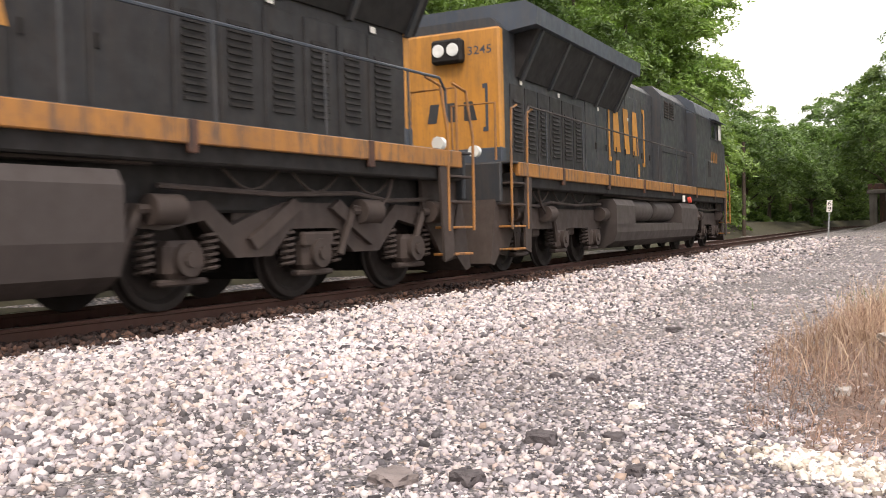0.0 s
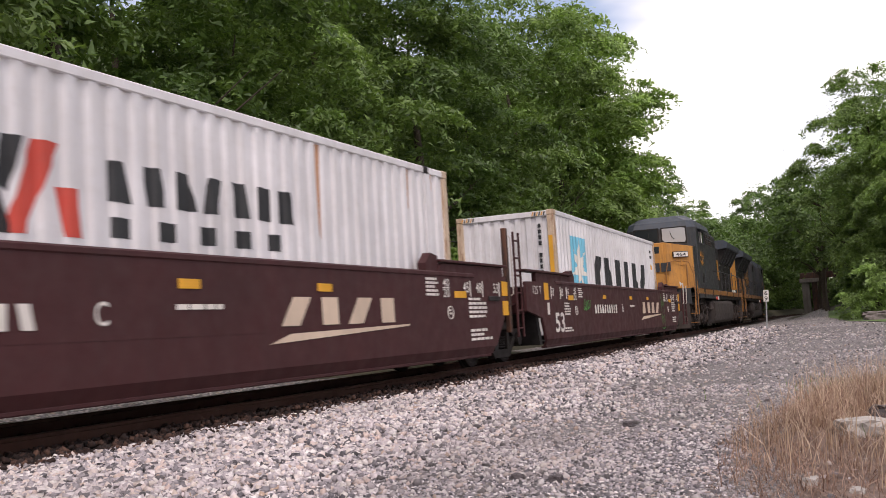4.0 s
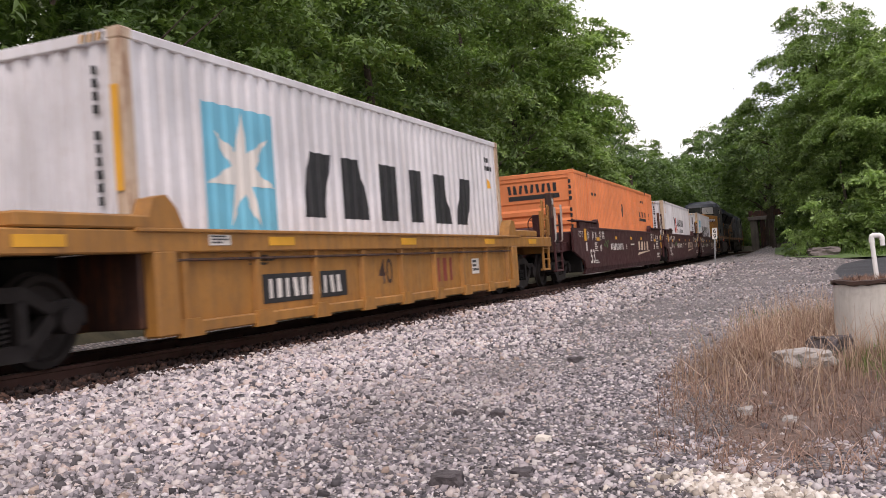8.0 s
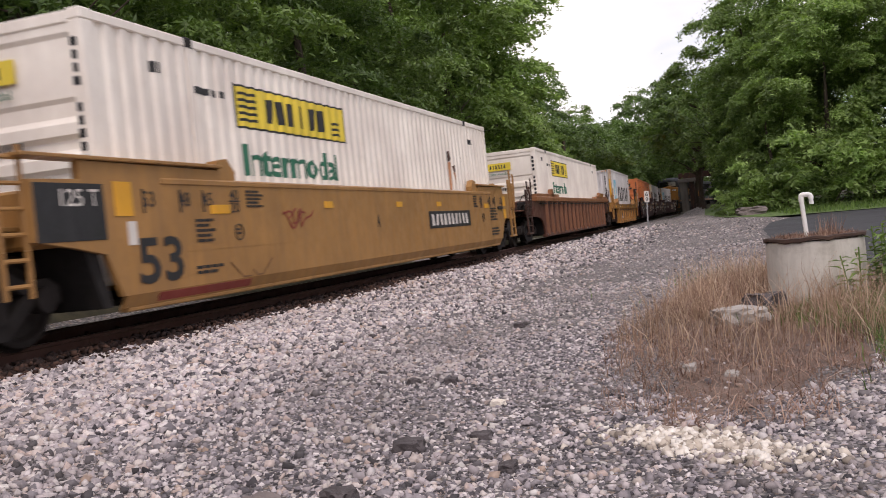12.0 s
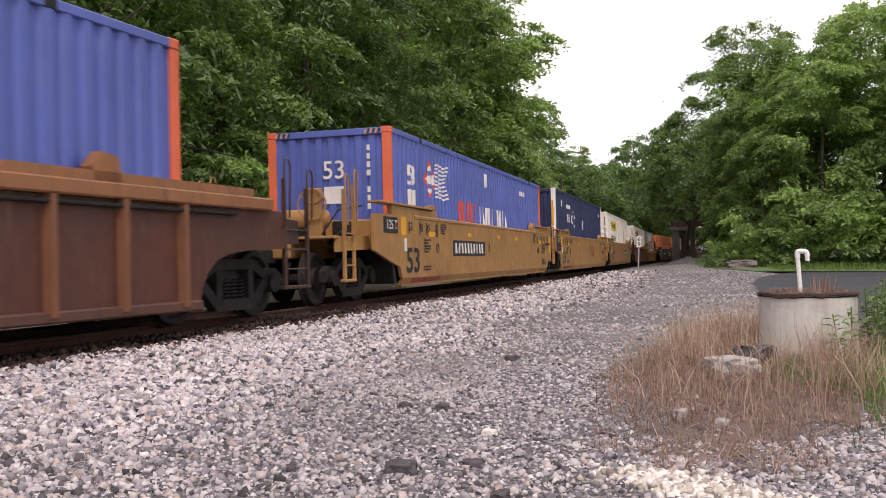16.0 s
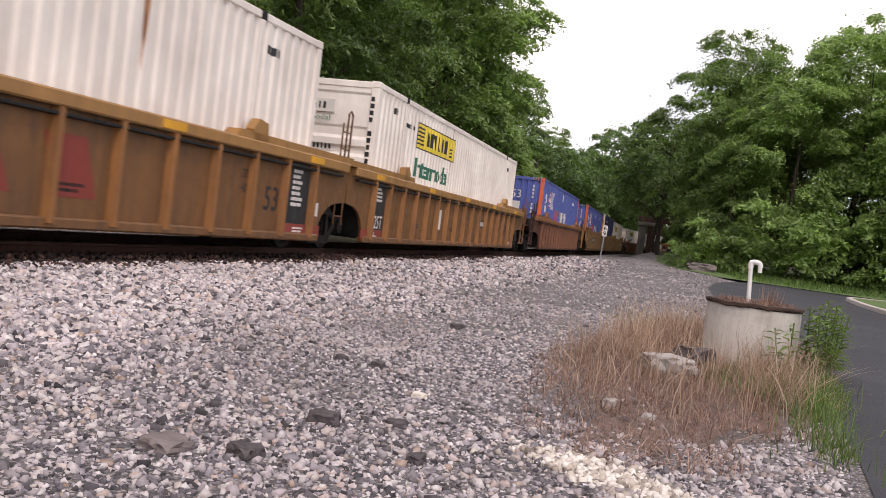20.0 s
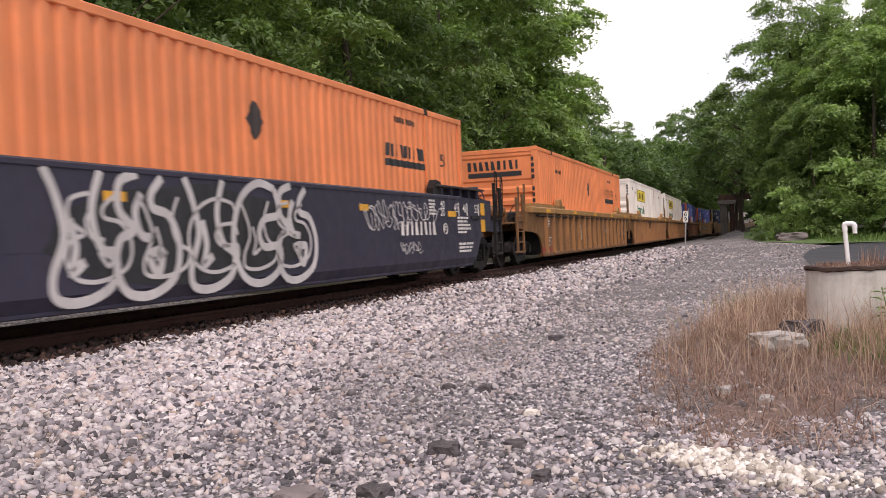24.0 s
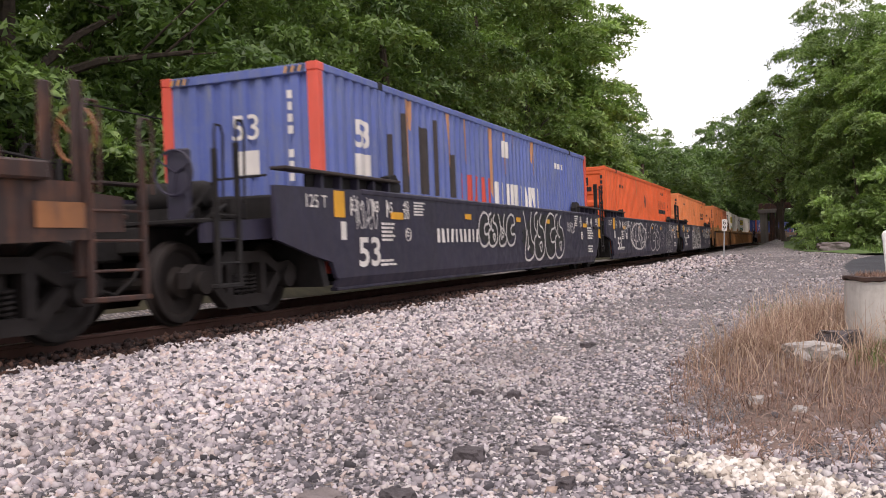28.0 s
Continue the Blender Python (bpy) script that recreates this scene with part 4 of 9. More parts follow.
def container(name, label, s, length, width, top, body, post=None, rail=None, end="ribs", pitch=0.28, depth=0.036, castings=None, inner_posts=True):
    """A steel box container: waved sides, end, roof, posts, rails and corner castings. Its base rests in the well."""
    h = 2.9
    z0 = top - h
    ob = thing("shipping_container", rail_pose(s, z0), label, "container", "containers on the train")
    RIDERS.append((ob, s, z0))
    post, rail, castings = post or body, rail or body, castings or post or body
    w, L = width / 2, length / 2
    for sd in (1, -1):
        g = Mesh()
        corrugated(g, -L + 0.12, L - 0.12, 0.16, h - 0.11, sd * (w - 0.012), depth, pitch, sd)
        part("side_panel", g, body, ob, smooth=False)
        part("top_rail", Mesh().rbox(min(sd * w, sd * (w - 0.07)), max(sd * w, sd * (w - 0.07)), -L + 0.1, L - 0.1, h - 0.115, h - 0.005, 0.012), rail, ob)
        part("bottom_rail", Mesh().rbox(min(sd * w, sd * (w - 0.07)), max(sd * w, sd * (w - 0.07)), -L + 0.1, L - 0.1, 0.0, 0.17, 0.012), rail, ob)
        for e in (1, -1):
            ys = sorted((e * L, e * (L - 0.15)))
            xs = sorted((sd * w, sd * (w - 0.17)))
            part("corner_post", Mesh().rbox(xs[0], xs[1], ys[0], ys[1], 0.11, h - 0.12, 0.012), post, ob)
            for z in (0, h - 0.118):
                xs2, ys2 = sorted((sd * (w + 0.004), sd * (w - 0.18))), sorted((e * (L + 0.004), e * (L - 0.18)))
                part("corner_casting", Mesh().rbox(xs2[0], xs2[1], ys2[0], ys2[1], z, z + 0.122, 0.012), castings, ob)
        if length > 13 and inner_posts:
            for e in (1, -1):
                part("inner_post", Mesh().rbox(min(sd * (w - 0.003), sd * (w - 0.06)), max(sd * (w - 0.003), sd * (w - 0.06)), e * 6.096 - 0.05, e * 6.096 + 0.05, 0.1, h - 0.1, 0.01), rail if rail is not body else body, ob)
                part("lifting_block", Mesh().rbox(min(sd * (w + 0.003), sd * (w - 0.1)), max(sd * (w + 0.003), sd * (w - 0.1)), e * 6.096 - 0.09, e * 6.096 + 0.09, h - 0.12, h + 0.006, 0.01), M_DARK, ob, "dark lifting casting")
    part("roof", Mesh().rbox(-w + 0.05, w - 0.05, -L + 0.1, L - 0.1, h - 0.05, h - 0.015, 0.01), body, ob)
    part("floor", Mesh().box(-w + 0.06, w - 0.06, -L + 0.1, L - 0.1, 0.05, 0.14), M_DARK, ob)
    for e in (1, -1):
        g = Mesh()
        if end == "waves":
            n = 8
            pw = (width - 0.34) / n
            prof = []
            for i in range(n):
                b = -w + 0.17 + i * pw
                prof += [(b, 0), (b + 0.45 * pw, 0), (b + 0.55 * pw, 0.05), (b + 0.9 * pw, 0.05)]
            prof.append((w - 0.17, 0))
            g.add([(x, e * (L - 0.035 - d), z) for x, d in prof for z in (0.14, h - 0.14)], [(2 * i, 2 * i + 1, 2 * i + 3, 2 * i + 2) for i in range(len(prof) - 1)])
        else:
            prof = [(0.14, 0.06)]
            for i in range(5):
                b = 0.2 + i * 0.34
                prof += [(b, 0.06), (b + 0.05, 0.0), (b + 0.17, 0.0), (b + 0.24, 0.06)]
            prof += [(1.95, 0.06), (2.0, 0.03), (2.62, 0.03), (2.67, 0.0), (h - 0.14, 0.0)]
            g.add([(x, e * (L - 0.02 - d), z) for z, d in prof for x in (-w + 0.16, w - 0.16)], [(2 * i, 2 * i + 1, 2 * i + 3, 2 * i + 2) for i in range(len(prof) - 1)])
        part("end_panel", g, body, ob, smooth=False)
        ys = sorted((e * L, e * (L - 0.1)))
        part("end_header", Mesh().rbox(-w + 0.16, w - 0.16, ys[0], ys[1], h - 0.14, h - 0.01, 0.012), rail, ob)
        part("end_sill", Mesh().rbox(-w + 0.16, w - 0.16, ys[0], ys[1], 0.0, 0.15, 0.012), rail, ob)
    WAVES[ob.name] = (-L + 0.12, (length - 0.24) / round((length - 0.24) / pitch), depth, w - 0.012, z0, L)
    return ob


def ladder(parent, x, y, z0, z1, w, n, material, r=0.014):
    g = Mesh()
    for dy in (-w / 2, w / 2):
        g.tube([(x, y + dy, z0), (x, y + dy, z1)], r * 1.2, 6)
    for i in range(n):
        z = z0 + (z1 - z0) * (i + 0.5) / n
        g.tube([(x, y - w / 2, z), (x, y + w / 2, z)], r, 6)
    return part("ladder", g, material, parent)


def coupler(parent, y, e):
    """Draft gear, knuckle and hoses at one end."""
    g = Mesh().rbox(-0.11, 0.11, min(y, y + e * 0.55), max(y, y + e * 0.55), 0.72, 0.98, 0.03)
    g.rbox(-0.17, 0.15, min(y + e * 0.5, y + e * 0.74), max(y + e * 0.5, y + e * 0.74), 0.68, 1.0, 0.05)
    part("coupler", g, M_DARK, parent)
    h = Mesh().tube([(0.35, y, 0.75), (0.37, y + e * 0.2, 0.52), (0.3, y + e * 0.42, 0.36), (0.2, y + e * 0.62, 0.45)], 0.025, 6)
    part("air_hose", h, M_DARK, parent)


def end_platform(ob, e, body, y_in, y_out, high, car_kind, dark=None):
    """The frame over a truck: centre sill, deck, crossings, ladder and grab irons."""
    a, b = sorted((e * y_in, e * y_out))
    g = Mesh().rbox(-0.42, 0.42, a, b, 0.80, 1.12, 0.03)
    g.rbox(-1.3, 1.3, *sorted((e * y_in, e * (y_in + 0.5))), 0.95, 1.5, 0.03)
    part("end_sill_frame", g, dark or body, ob)
    part("deck_plate", Mesh().rbox(-1.25, 1.25, *sorted((e * (y_in + 0.3), e * y_out)), 1.12, 1.17, 0.01), dark or body, ob)


def wheel_ring(x, y, z, e):
    """A hand brake wheel: a thin rim on three spokes, facing along the car."""
    g = Mesh().tube([(x + 0.26 * math.cos(a * 0.3142), y, z + 0.26 * math.sin(a * 0.3142)) for a in range(21)], 0.016, 6)
    for a in (0.4, 2.5, 4.6):
        g.tube([(x, y - e * 0.05, z), (x + 0.26 * math.cos(a), y, z + 0.26 * math.sin(a))], 0.012, 5)
    return g


def end_stand(ob, x, y, e, z0, z1, gap, body, bright=True, sd=1):
    """A ladder stand: two thin posts, rungs below the deck, a stirrup, and grab hoops above."""
    for k in (0, 1):
        yy = e * (y + k * gap)
        top = z1 - 0.1 * k
        part("stand_post", Mesh().rbox(*sorted((sd * x, sd * (x - 0.06))), yy - 0.028, yy + 0.028, z0, top - 0.25, 0.01), body, ob)
        part("grab_iron", Mesh().tube([(sd * (x + 0.005), yy - 0.09, 1.2), (sd * (x + 0.04), yy - 0.09, 1.25), (sd * (x + 0.04), yy - 0.09, top - 0.1), (sd * (x + 0.03), yy - 0.05, top), (sd * (x + 0.03), yy + 0.05, top), (sd * (x + 0.03), yy + 0.09, top - 0.1), (sd * (x + 0.005), yy + 0.09, 1.35)], 0.016, 6), M_GRIP if bright else body, ob, "worn bright grab hoop" if bright else "")
    for i in range(3):
        z = z0 + 0.25 + 0.27 * i
        part("rung", Mesh().tube([(sd * (x - 0.02), e * y, z), (sd * (x - 0.02), e * (y + gap), z)], 0.014, 6), body, ob)
    part("stirrup", Mesh().rbox(*sorted((sd * x, sd * (x - 0.1))), *sorted((e * (y - 0.05), e * (y + gap + 0.05))), z0 - 0.03, z0 + 0.02, 0.01), body, ob)


def end_gear(ob, e, y, body):
    """Brake tackle on an end platform: reservoir, valve, levers and rods."""
    part("reservoir", Mesh().lathe((-0.35, e * y, 1.5), (1, 0, 0), [(0, 0.08), (0.05, 0.16), (0.12, 0.18), (0.95, 0.18), (1.02, 0.16), (1.07, 0.08)], 16), body, ob)
    part("saddle", Mesh().rbox(-0.2, 0.6, *sorted((e * (y - 0.12), e * (y + 0.12))), 1.16, 1.36, 0.01), M_DARK, ob)
    part("brake_valve", Mesh().rbox(0.8, 1.08, *sorted((e * (y - 0.2), e * (y + 0.1))), 1.17, 1.46, 0.03), M_DARK, ob)
    part("pipe_run", Mesh().tube([(0.95, e * (y + 0.1), 1.3), (1.15, e * (y + 0.35), 1.34), (1.2, e * (y + 0.7), 1.22), (1.0, e * (y + 0.9), 1.0)], 0.022, 6), M_DARK, ob)
    part("brake_rod", Mesh().tube([(1.1, e * (y - 0.6), 1.75), (1.1, e * (y + 0.5), 1.62), (0.9, e * (y + 0.75), 1.2)], 0.016, 6), M_DARK, ob)


M_GRIP = paint("worn pale grab iron paint", rgb(196, 186, 178), (0.2, 0.14, 0.1), 0.5)


def smooth_well(name, label, s, body, ends=(False, False), dark_ends=None, grey_walk=False, truck_at=(), mark=None):
    """A smooth-sided well unit: plate sides with sloped ends, bulkheads, deep well."""
    ob = thing(name, rail_pose(s), label, "well car", "well cars of the train")
    RIDERS.append((ob, s, 0.0))
    for sd in (1, -1):
        x0, x1 = sorted((sd * 1.50, sd * 1.44))
        lead = [(8.13, 0.40), (8.45, 0.78), (8.72, 0.98), (9.2, 1.18), (9.22, 1.60)] if ends[0] else [(8.13, 0.40), (8.42, 0.72), (8.62, 0.95), (8.72, 1.62)]
        trail = [(-9.6, 1.58), (-9.58, 0.92), (-8.75, 0.72), (-8.22, 0.62), (-8.1, 0.40)] if ends[1] else [(-9.3, 1.58), (-9.3, 1.0), (-8.75, 0.92), (-8.32, 0.84), (-8.12, 0.40)]
        part("side_plate", Mesh().prism("x", lead + [(7.25, 1.62), (-7.25, 1.62)] + trail, x0, x1), body, ob, smooth=False)
        part("lower_panel", Mesh().prism("y", [(sd * 1.5, 0.402), (sd * 1.437, 0.27), (sd * 1.38, 0.27), (sd * 1.44, 0.402)], -8.05, 8.08), body, ob, smooth=False)
        part("bottom_sill", Mesh().rbox(*sorted((sd * 1.445, sd * 1.32)), -8.0, 8.0, 0.225, 0.275, 0.012), body, ob)
        part("top_chord", Mesh().rbox(*sorted((sd * 1.515, sd * 1.38)), -7.3, 7.3, 1.555, 1.64, 0.02), body, ob)
        part("side_crease", Mesh().prism("x", [(-7.9, 0.80), (7.9, 0.80), (7.9, 0.84), (-7.9, 0.84)], *sorted((sd * 1.503, sd * 1.45))), body, ob, smooth=False)
        for e in (1, -1):
            poly = [(e * 5.9, 1.60), (e * 6.08, 1.76), (e * 8.6, 1.78), (e * 8.6, 1.55)]
            out, g0 = 8.7 if e > 0 else 9.4, 5.85 if grey_walk else 5.6
            if not grey_walk:
                part("raised_end", Mesh().prism("x", poly, *sorted((sd * 1.49, sd * 1.40))), body, ob, smooth=False)
            else:
                for i in range(5):
                    yy = 6.3 + 0.52 * i
                    part("walkway_strut", Mesh().prism("x", [(e * (yy - 0.03), 1.58), (e * (yy + 0.05), 1.58), (e * (yy + 0.02), 1.79), (e * (yy - 0.04), 1.79)], *sorted((sd * 1.48, sd * 1.36))), body, ob, smooth=False)
                part("raised_end", Mesh().rbox(*sorted((sd * 1.37, sd * 1.32)), *sorted((e * 6.1, e * 8.6)), 1.5, 1.785, 0.01), M_DARK, ob)
            part("walkway", Mesh().rbox(*sorted((sd * 1.54, sd * 1.31)), *sorted((e * 6.0, e * out)), 1.785, 1.825, 0.008), M_UNDER if grey_walk else body, ob)
            part("container_guide", Mesh().prism("x", [(e * (g0 + 0.02), 1.6), (e * g0, 1.76), (e * (g0 + 0.18), 1.92), (e * (g0 + 0.42), 1.88), (e * (g0 + 0.45), 1.6)], *sorted((sd * 1.47, sd * 1.33))), dark_ends or body, ob)
    part("well_floor", Mesh().box(-1.4, 1.4, -7.9, 7.9, 0.3, 0.36), M_DARK, ob)
    for e, end in ((1, ends[0]), (-1, ends[1])):
        part("bulkhead", Mesh().prism("x", [(e * 8.2, 0.3), (e * 8.35, 0.3), (e * 8.75, 1.5), (e * 8.55, 1.5)], -1.42, 1.42), M_DARK, ob)
        longer = 0.7 if body is M_MAROON else 0.0
        end_platform(ob, e, body, 8.7, 9.55 if not end else 10.75 + longer, 1.5, "smooth", dark_ends)
        if end:
            coupler(ob, e * (10.6 + longer), e)
            for sd in (1, -1):
                if body is M_MAROON:
                    end_stand(ob, 1.38, 10.5, e, 0.42, 2.2 if e < 0 else 2.0, 0.72, body, True, sd)
                else:
                    end_stand(ob, 1.34, 10.1, e, 0.42, 2.3, 0.42, dark_ends or body, False, sd)
            if body is M_MAROON and e < 0:
                post = part("brake_housing", Mesh().rbox(1.16, 1.34, e * 11.2, e * 10.96, 0.9, 2.52, 0.02), M_RUSTCAR, ob, "dark brown hand brake column")
                part("opening", Mesh().rbox(1.335, 1.345, e * 11.15, e * 11.01, 2.2, 2.36, 0.004), M_SPRAY, post, "pale slot near the top")
                part("brake_chain", Mesh().tube([(1.25, e * 11.2, 1.0), (1.2, e * 10.9, 0.75), (1.1, e * 10.2, 0.7)], 0.02, 5), M_DARK, ob)
            for sd in (1, -1):
                part("step_frame", Mesh().prism("x", [(e * 9.3, 1.2), (e * 10.7, 1.12), (e * 10.7, 0.9), (e * 9.3, 0.95)], *sorted((sd * 1.28, sd * 1.2))), body, ob)
            part("brake_wheel", wheel_ring(0.7, e * 10.45, 1.72, e), body, ob)
            part("end_post", Mesh().rbox(0.55, 0.85, *sorted((e * 10.3, e * 10.4)), 1.1, 2.0, 0.02), body, ob)
            end_gear(ob, e, 9.75, dark_ends or body)
        else:
            if e < 0:
                ladder(ob, 1.40, e * 9.45, 0.5, 2.55 if body is M_MAROON or grey_walk else 1.9, 0.32, 6, dark_ends or body, 0.022)
                part("stand_post", Mesh().rbox(1.28, 1.38, *sorted((e * 9.86, e * 9.98)), 0.6, 2.6 if body is M_MAROON or grey_walk else 1.9, 0.012), M_RUSTCAR if body is M_MAROON else dark_ends or body, ob)
                part("grab_iron", Mesh().tube([(1.4, e * 9.92, 1.3), (1.45, e * 9.92, 1.33), (1.45, e * 9.92, 2.4), (1.4, e * 9.92, 2.45)] if body is M_MAROON or grey_walk else [(1.4, e * 9.92, 1.1), (1.45, e * 9.92, 1.15), (1.45, e * 9.92, 1.75), (1.4, e * 9.92, 1.8)], 0.013, 6), M_GRIP if body is M_MAROON else body, ob, "worn grab iron")
    for y in truck_at:
        truck(ob, y)
    return ob


def ribbed_well(name, label, s, body, chord, truck_at=(), ends=(True, True), ribs=15, black_ends=False):
    """A well car with pressed side sheets, upright posts and a heavy top chord."""
    ob = thing(name, rail_pose(s), label, "well car", "well cars of the train")
    RIDERS.append((ob, s, 0.0))
    half = 8.35
    for sd in (1, -1):
        arch = [(8.36, 0.22), (8.40, 0.45), (8.52, 0.64), (8.72, 0.78), (8.98, 0.86), (9.4, 0.90)]
        far = [(10.3 if e else 9.4, 0.93) for e in ends]
        tops = [(y, 1.43) for y, _ in far]
        sheet_poly = arch + [far[0], tops[0]] + [(-tops[1][0], 1.43), (-far[1][0], 0.93)] + [(-y, z) for y, z in reversed(arch)]
        # the set-back sheet takes the darker tone, with recess shade in its colour
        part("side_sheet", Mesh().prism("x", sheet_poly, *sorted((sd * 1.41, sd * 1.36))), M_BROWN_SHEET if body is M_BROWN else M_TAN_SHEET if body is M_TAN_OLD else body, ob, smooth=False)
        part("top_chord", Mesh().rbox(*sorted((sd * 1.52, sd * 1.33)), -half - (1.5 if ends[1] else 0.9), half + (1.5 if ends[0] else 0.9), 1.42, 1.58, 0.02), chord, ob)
        # black strip for the shadow the chord throws on the sheet
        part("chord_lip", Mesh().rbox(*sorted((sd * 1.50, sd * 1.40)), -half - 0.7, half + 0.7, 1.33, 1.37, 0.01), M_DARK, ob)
        part("bottom_sill", Mesh().rbox(*sorted((sd * 1.47, sd * 1.3)), -half, half, 0.2, 0.32, 0.02), body, ob)
        for i in range(ribs):
            y = -half + 0.35 + (2 * half - 0.7) * i / (ribs - 1)
            # posts take the lighter tone that stands for their lit faces
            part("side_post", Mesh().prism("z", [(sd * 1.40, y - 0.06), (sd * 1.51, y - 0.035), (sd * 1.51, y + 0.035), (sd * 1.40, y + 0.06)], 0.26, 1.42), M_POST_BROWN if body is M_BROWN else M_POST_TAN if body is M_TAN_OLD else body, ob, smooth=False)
        gy = 5.8 if body is M_TAN_OLD else 6.5
        for e in (1, -1):
            part("raised_end", Mesh().prism("x", [(e * 5.4, 1.575), (e * 5.45, 1.68), (e * 9.4, 1.68), (e * 9.4, 1.575)], *sorted((sd * 1.5, sd * 1.15))), chord, ob, smooth=False)
            part("container_guide", Mesh().prism("x", [(e * (gy + 0.05), 1.57), (e * gy, 1.72), (e * (gy + 0.15), 1.88), (e * (gy + 0.4), 1.84), (e * (gy + 0.45), 1.57)], *sorted((sd * 1.5, sd * 1.36))), chord, ob)
            if black_ends and not ends[0 if e > 0 else 1]:
                plate(ob, sd * 1.415 if sd > 0 else -1.42, e * 7.52, 0.88, 0.76, 1.06, M_MARK_BLACK, name="dark_panel", label="black painted end panel")
            if black_ends:
                plate(ob, sd * 1.417 if sd > 0 else -1.423, e * 7.8, 0.36, 1.3, 0.2, M_DULLRED, name="red_band", label="dull red jacking band")
    part("well_floor", Mesh().box(-1.35, 1.35, -half + 0.2, half - 0.2, 0.26, 0.32), M_DARK, ob)
    for e, end in ((1, ends[0]), (-1, ends[1])):
        part("bulkhead", Mesh().prism("x", [(e * 8.2, 0.3), (e * 8.35, 0.3), (e * 8.8, 1.45), (e * 8.6, 1.45)], -1.36, 1.36), M_DARK, ob)
        end_platform(ob, e, body, 8.75, 9.55 if not end else 10.9, 1.5, "ribbed")
        if end:
            coupler(ob, e * 10.75, e)
            for sd in (1, -1):
                end_stand(ob, 1.40, 10.35, e, 0.4, 2.15, 0.62, M_RUSTCAR if body is M_BROWN else body, False, sd)
                part("corner_bracket", Mesh().prism("x", [(e * 9.3, 1.42), (e * 10.75, 1.32), (e * 10.75, 1.0), (e * 9.3, 0.98)], *sorted((sd * 1.355, sd * 1.27))), M_RUSTCAR if body is M_BROWN else body, ob)
            end_gear(ob, e, 9.7, M_RUSTCAR if body is M_BROWN else body)
        else:
            if e > 0:
                continue
            ladder(ob, 1.36, e * 9.62, 0.5, 2.3, 0.4, 6, body)
            part("grab_hoop", Mesh().tube([(1.3, e * 9.45, 1.5), (1.3, e * 9.45, 2.5), (1.3, e * 9.35, 2.56), (1.3, e * 9.25, 2.5), (1.3, e * 9.25, 1.6)], 0.02, 6), body, ob)
    for y in truck_at:
        truck(ob, y)
    return ob


# ---- the two engines ----
def wordmark(parent, x, y, z, width, height, n, material, seed=1, end=False, slant=0.0, flip=False, name="wordmark", label="plain block wordmark shapes"):
    """A brand's name as a row of plain blocks, flat on a panel."""
    m = pose(x, y, z, 0, 0, -90 if end else (180 if flip else 0))
    chars, big = blocks(0, 0, width, height, n, seed, slant=slant), height > 0.25
    for group in (chars if big else [[p for c in chars for p in c]]):
        g = Mesh()
        for poly in group:
            g.add([(0, a, b) for a, b in poly], [tuple(range(len(poly)))])
        ob = part(name, g.weld(), material, parent, label, False)
        if not big:
            tagged(ob, kind="stuff")
        ob.matrix_local = m
    return ob


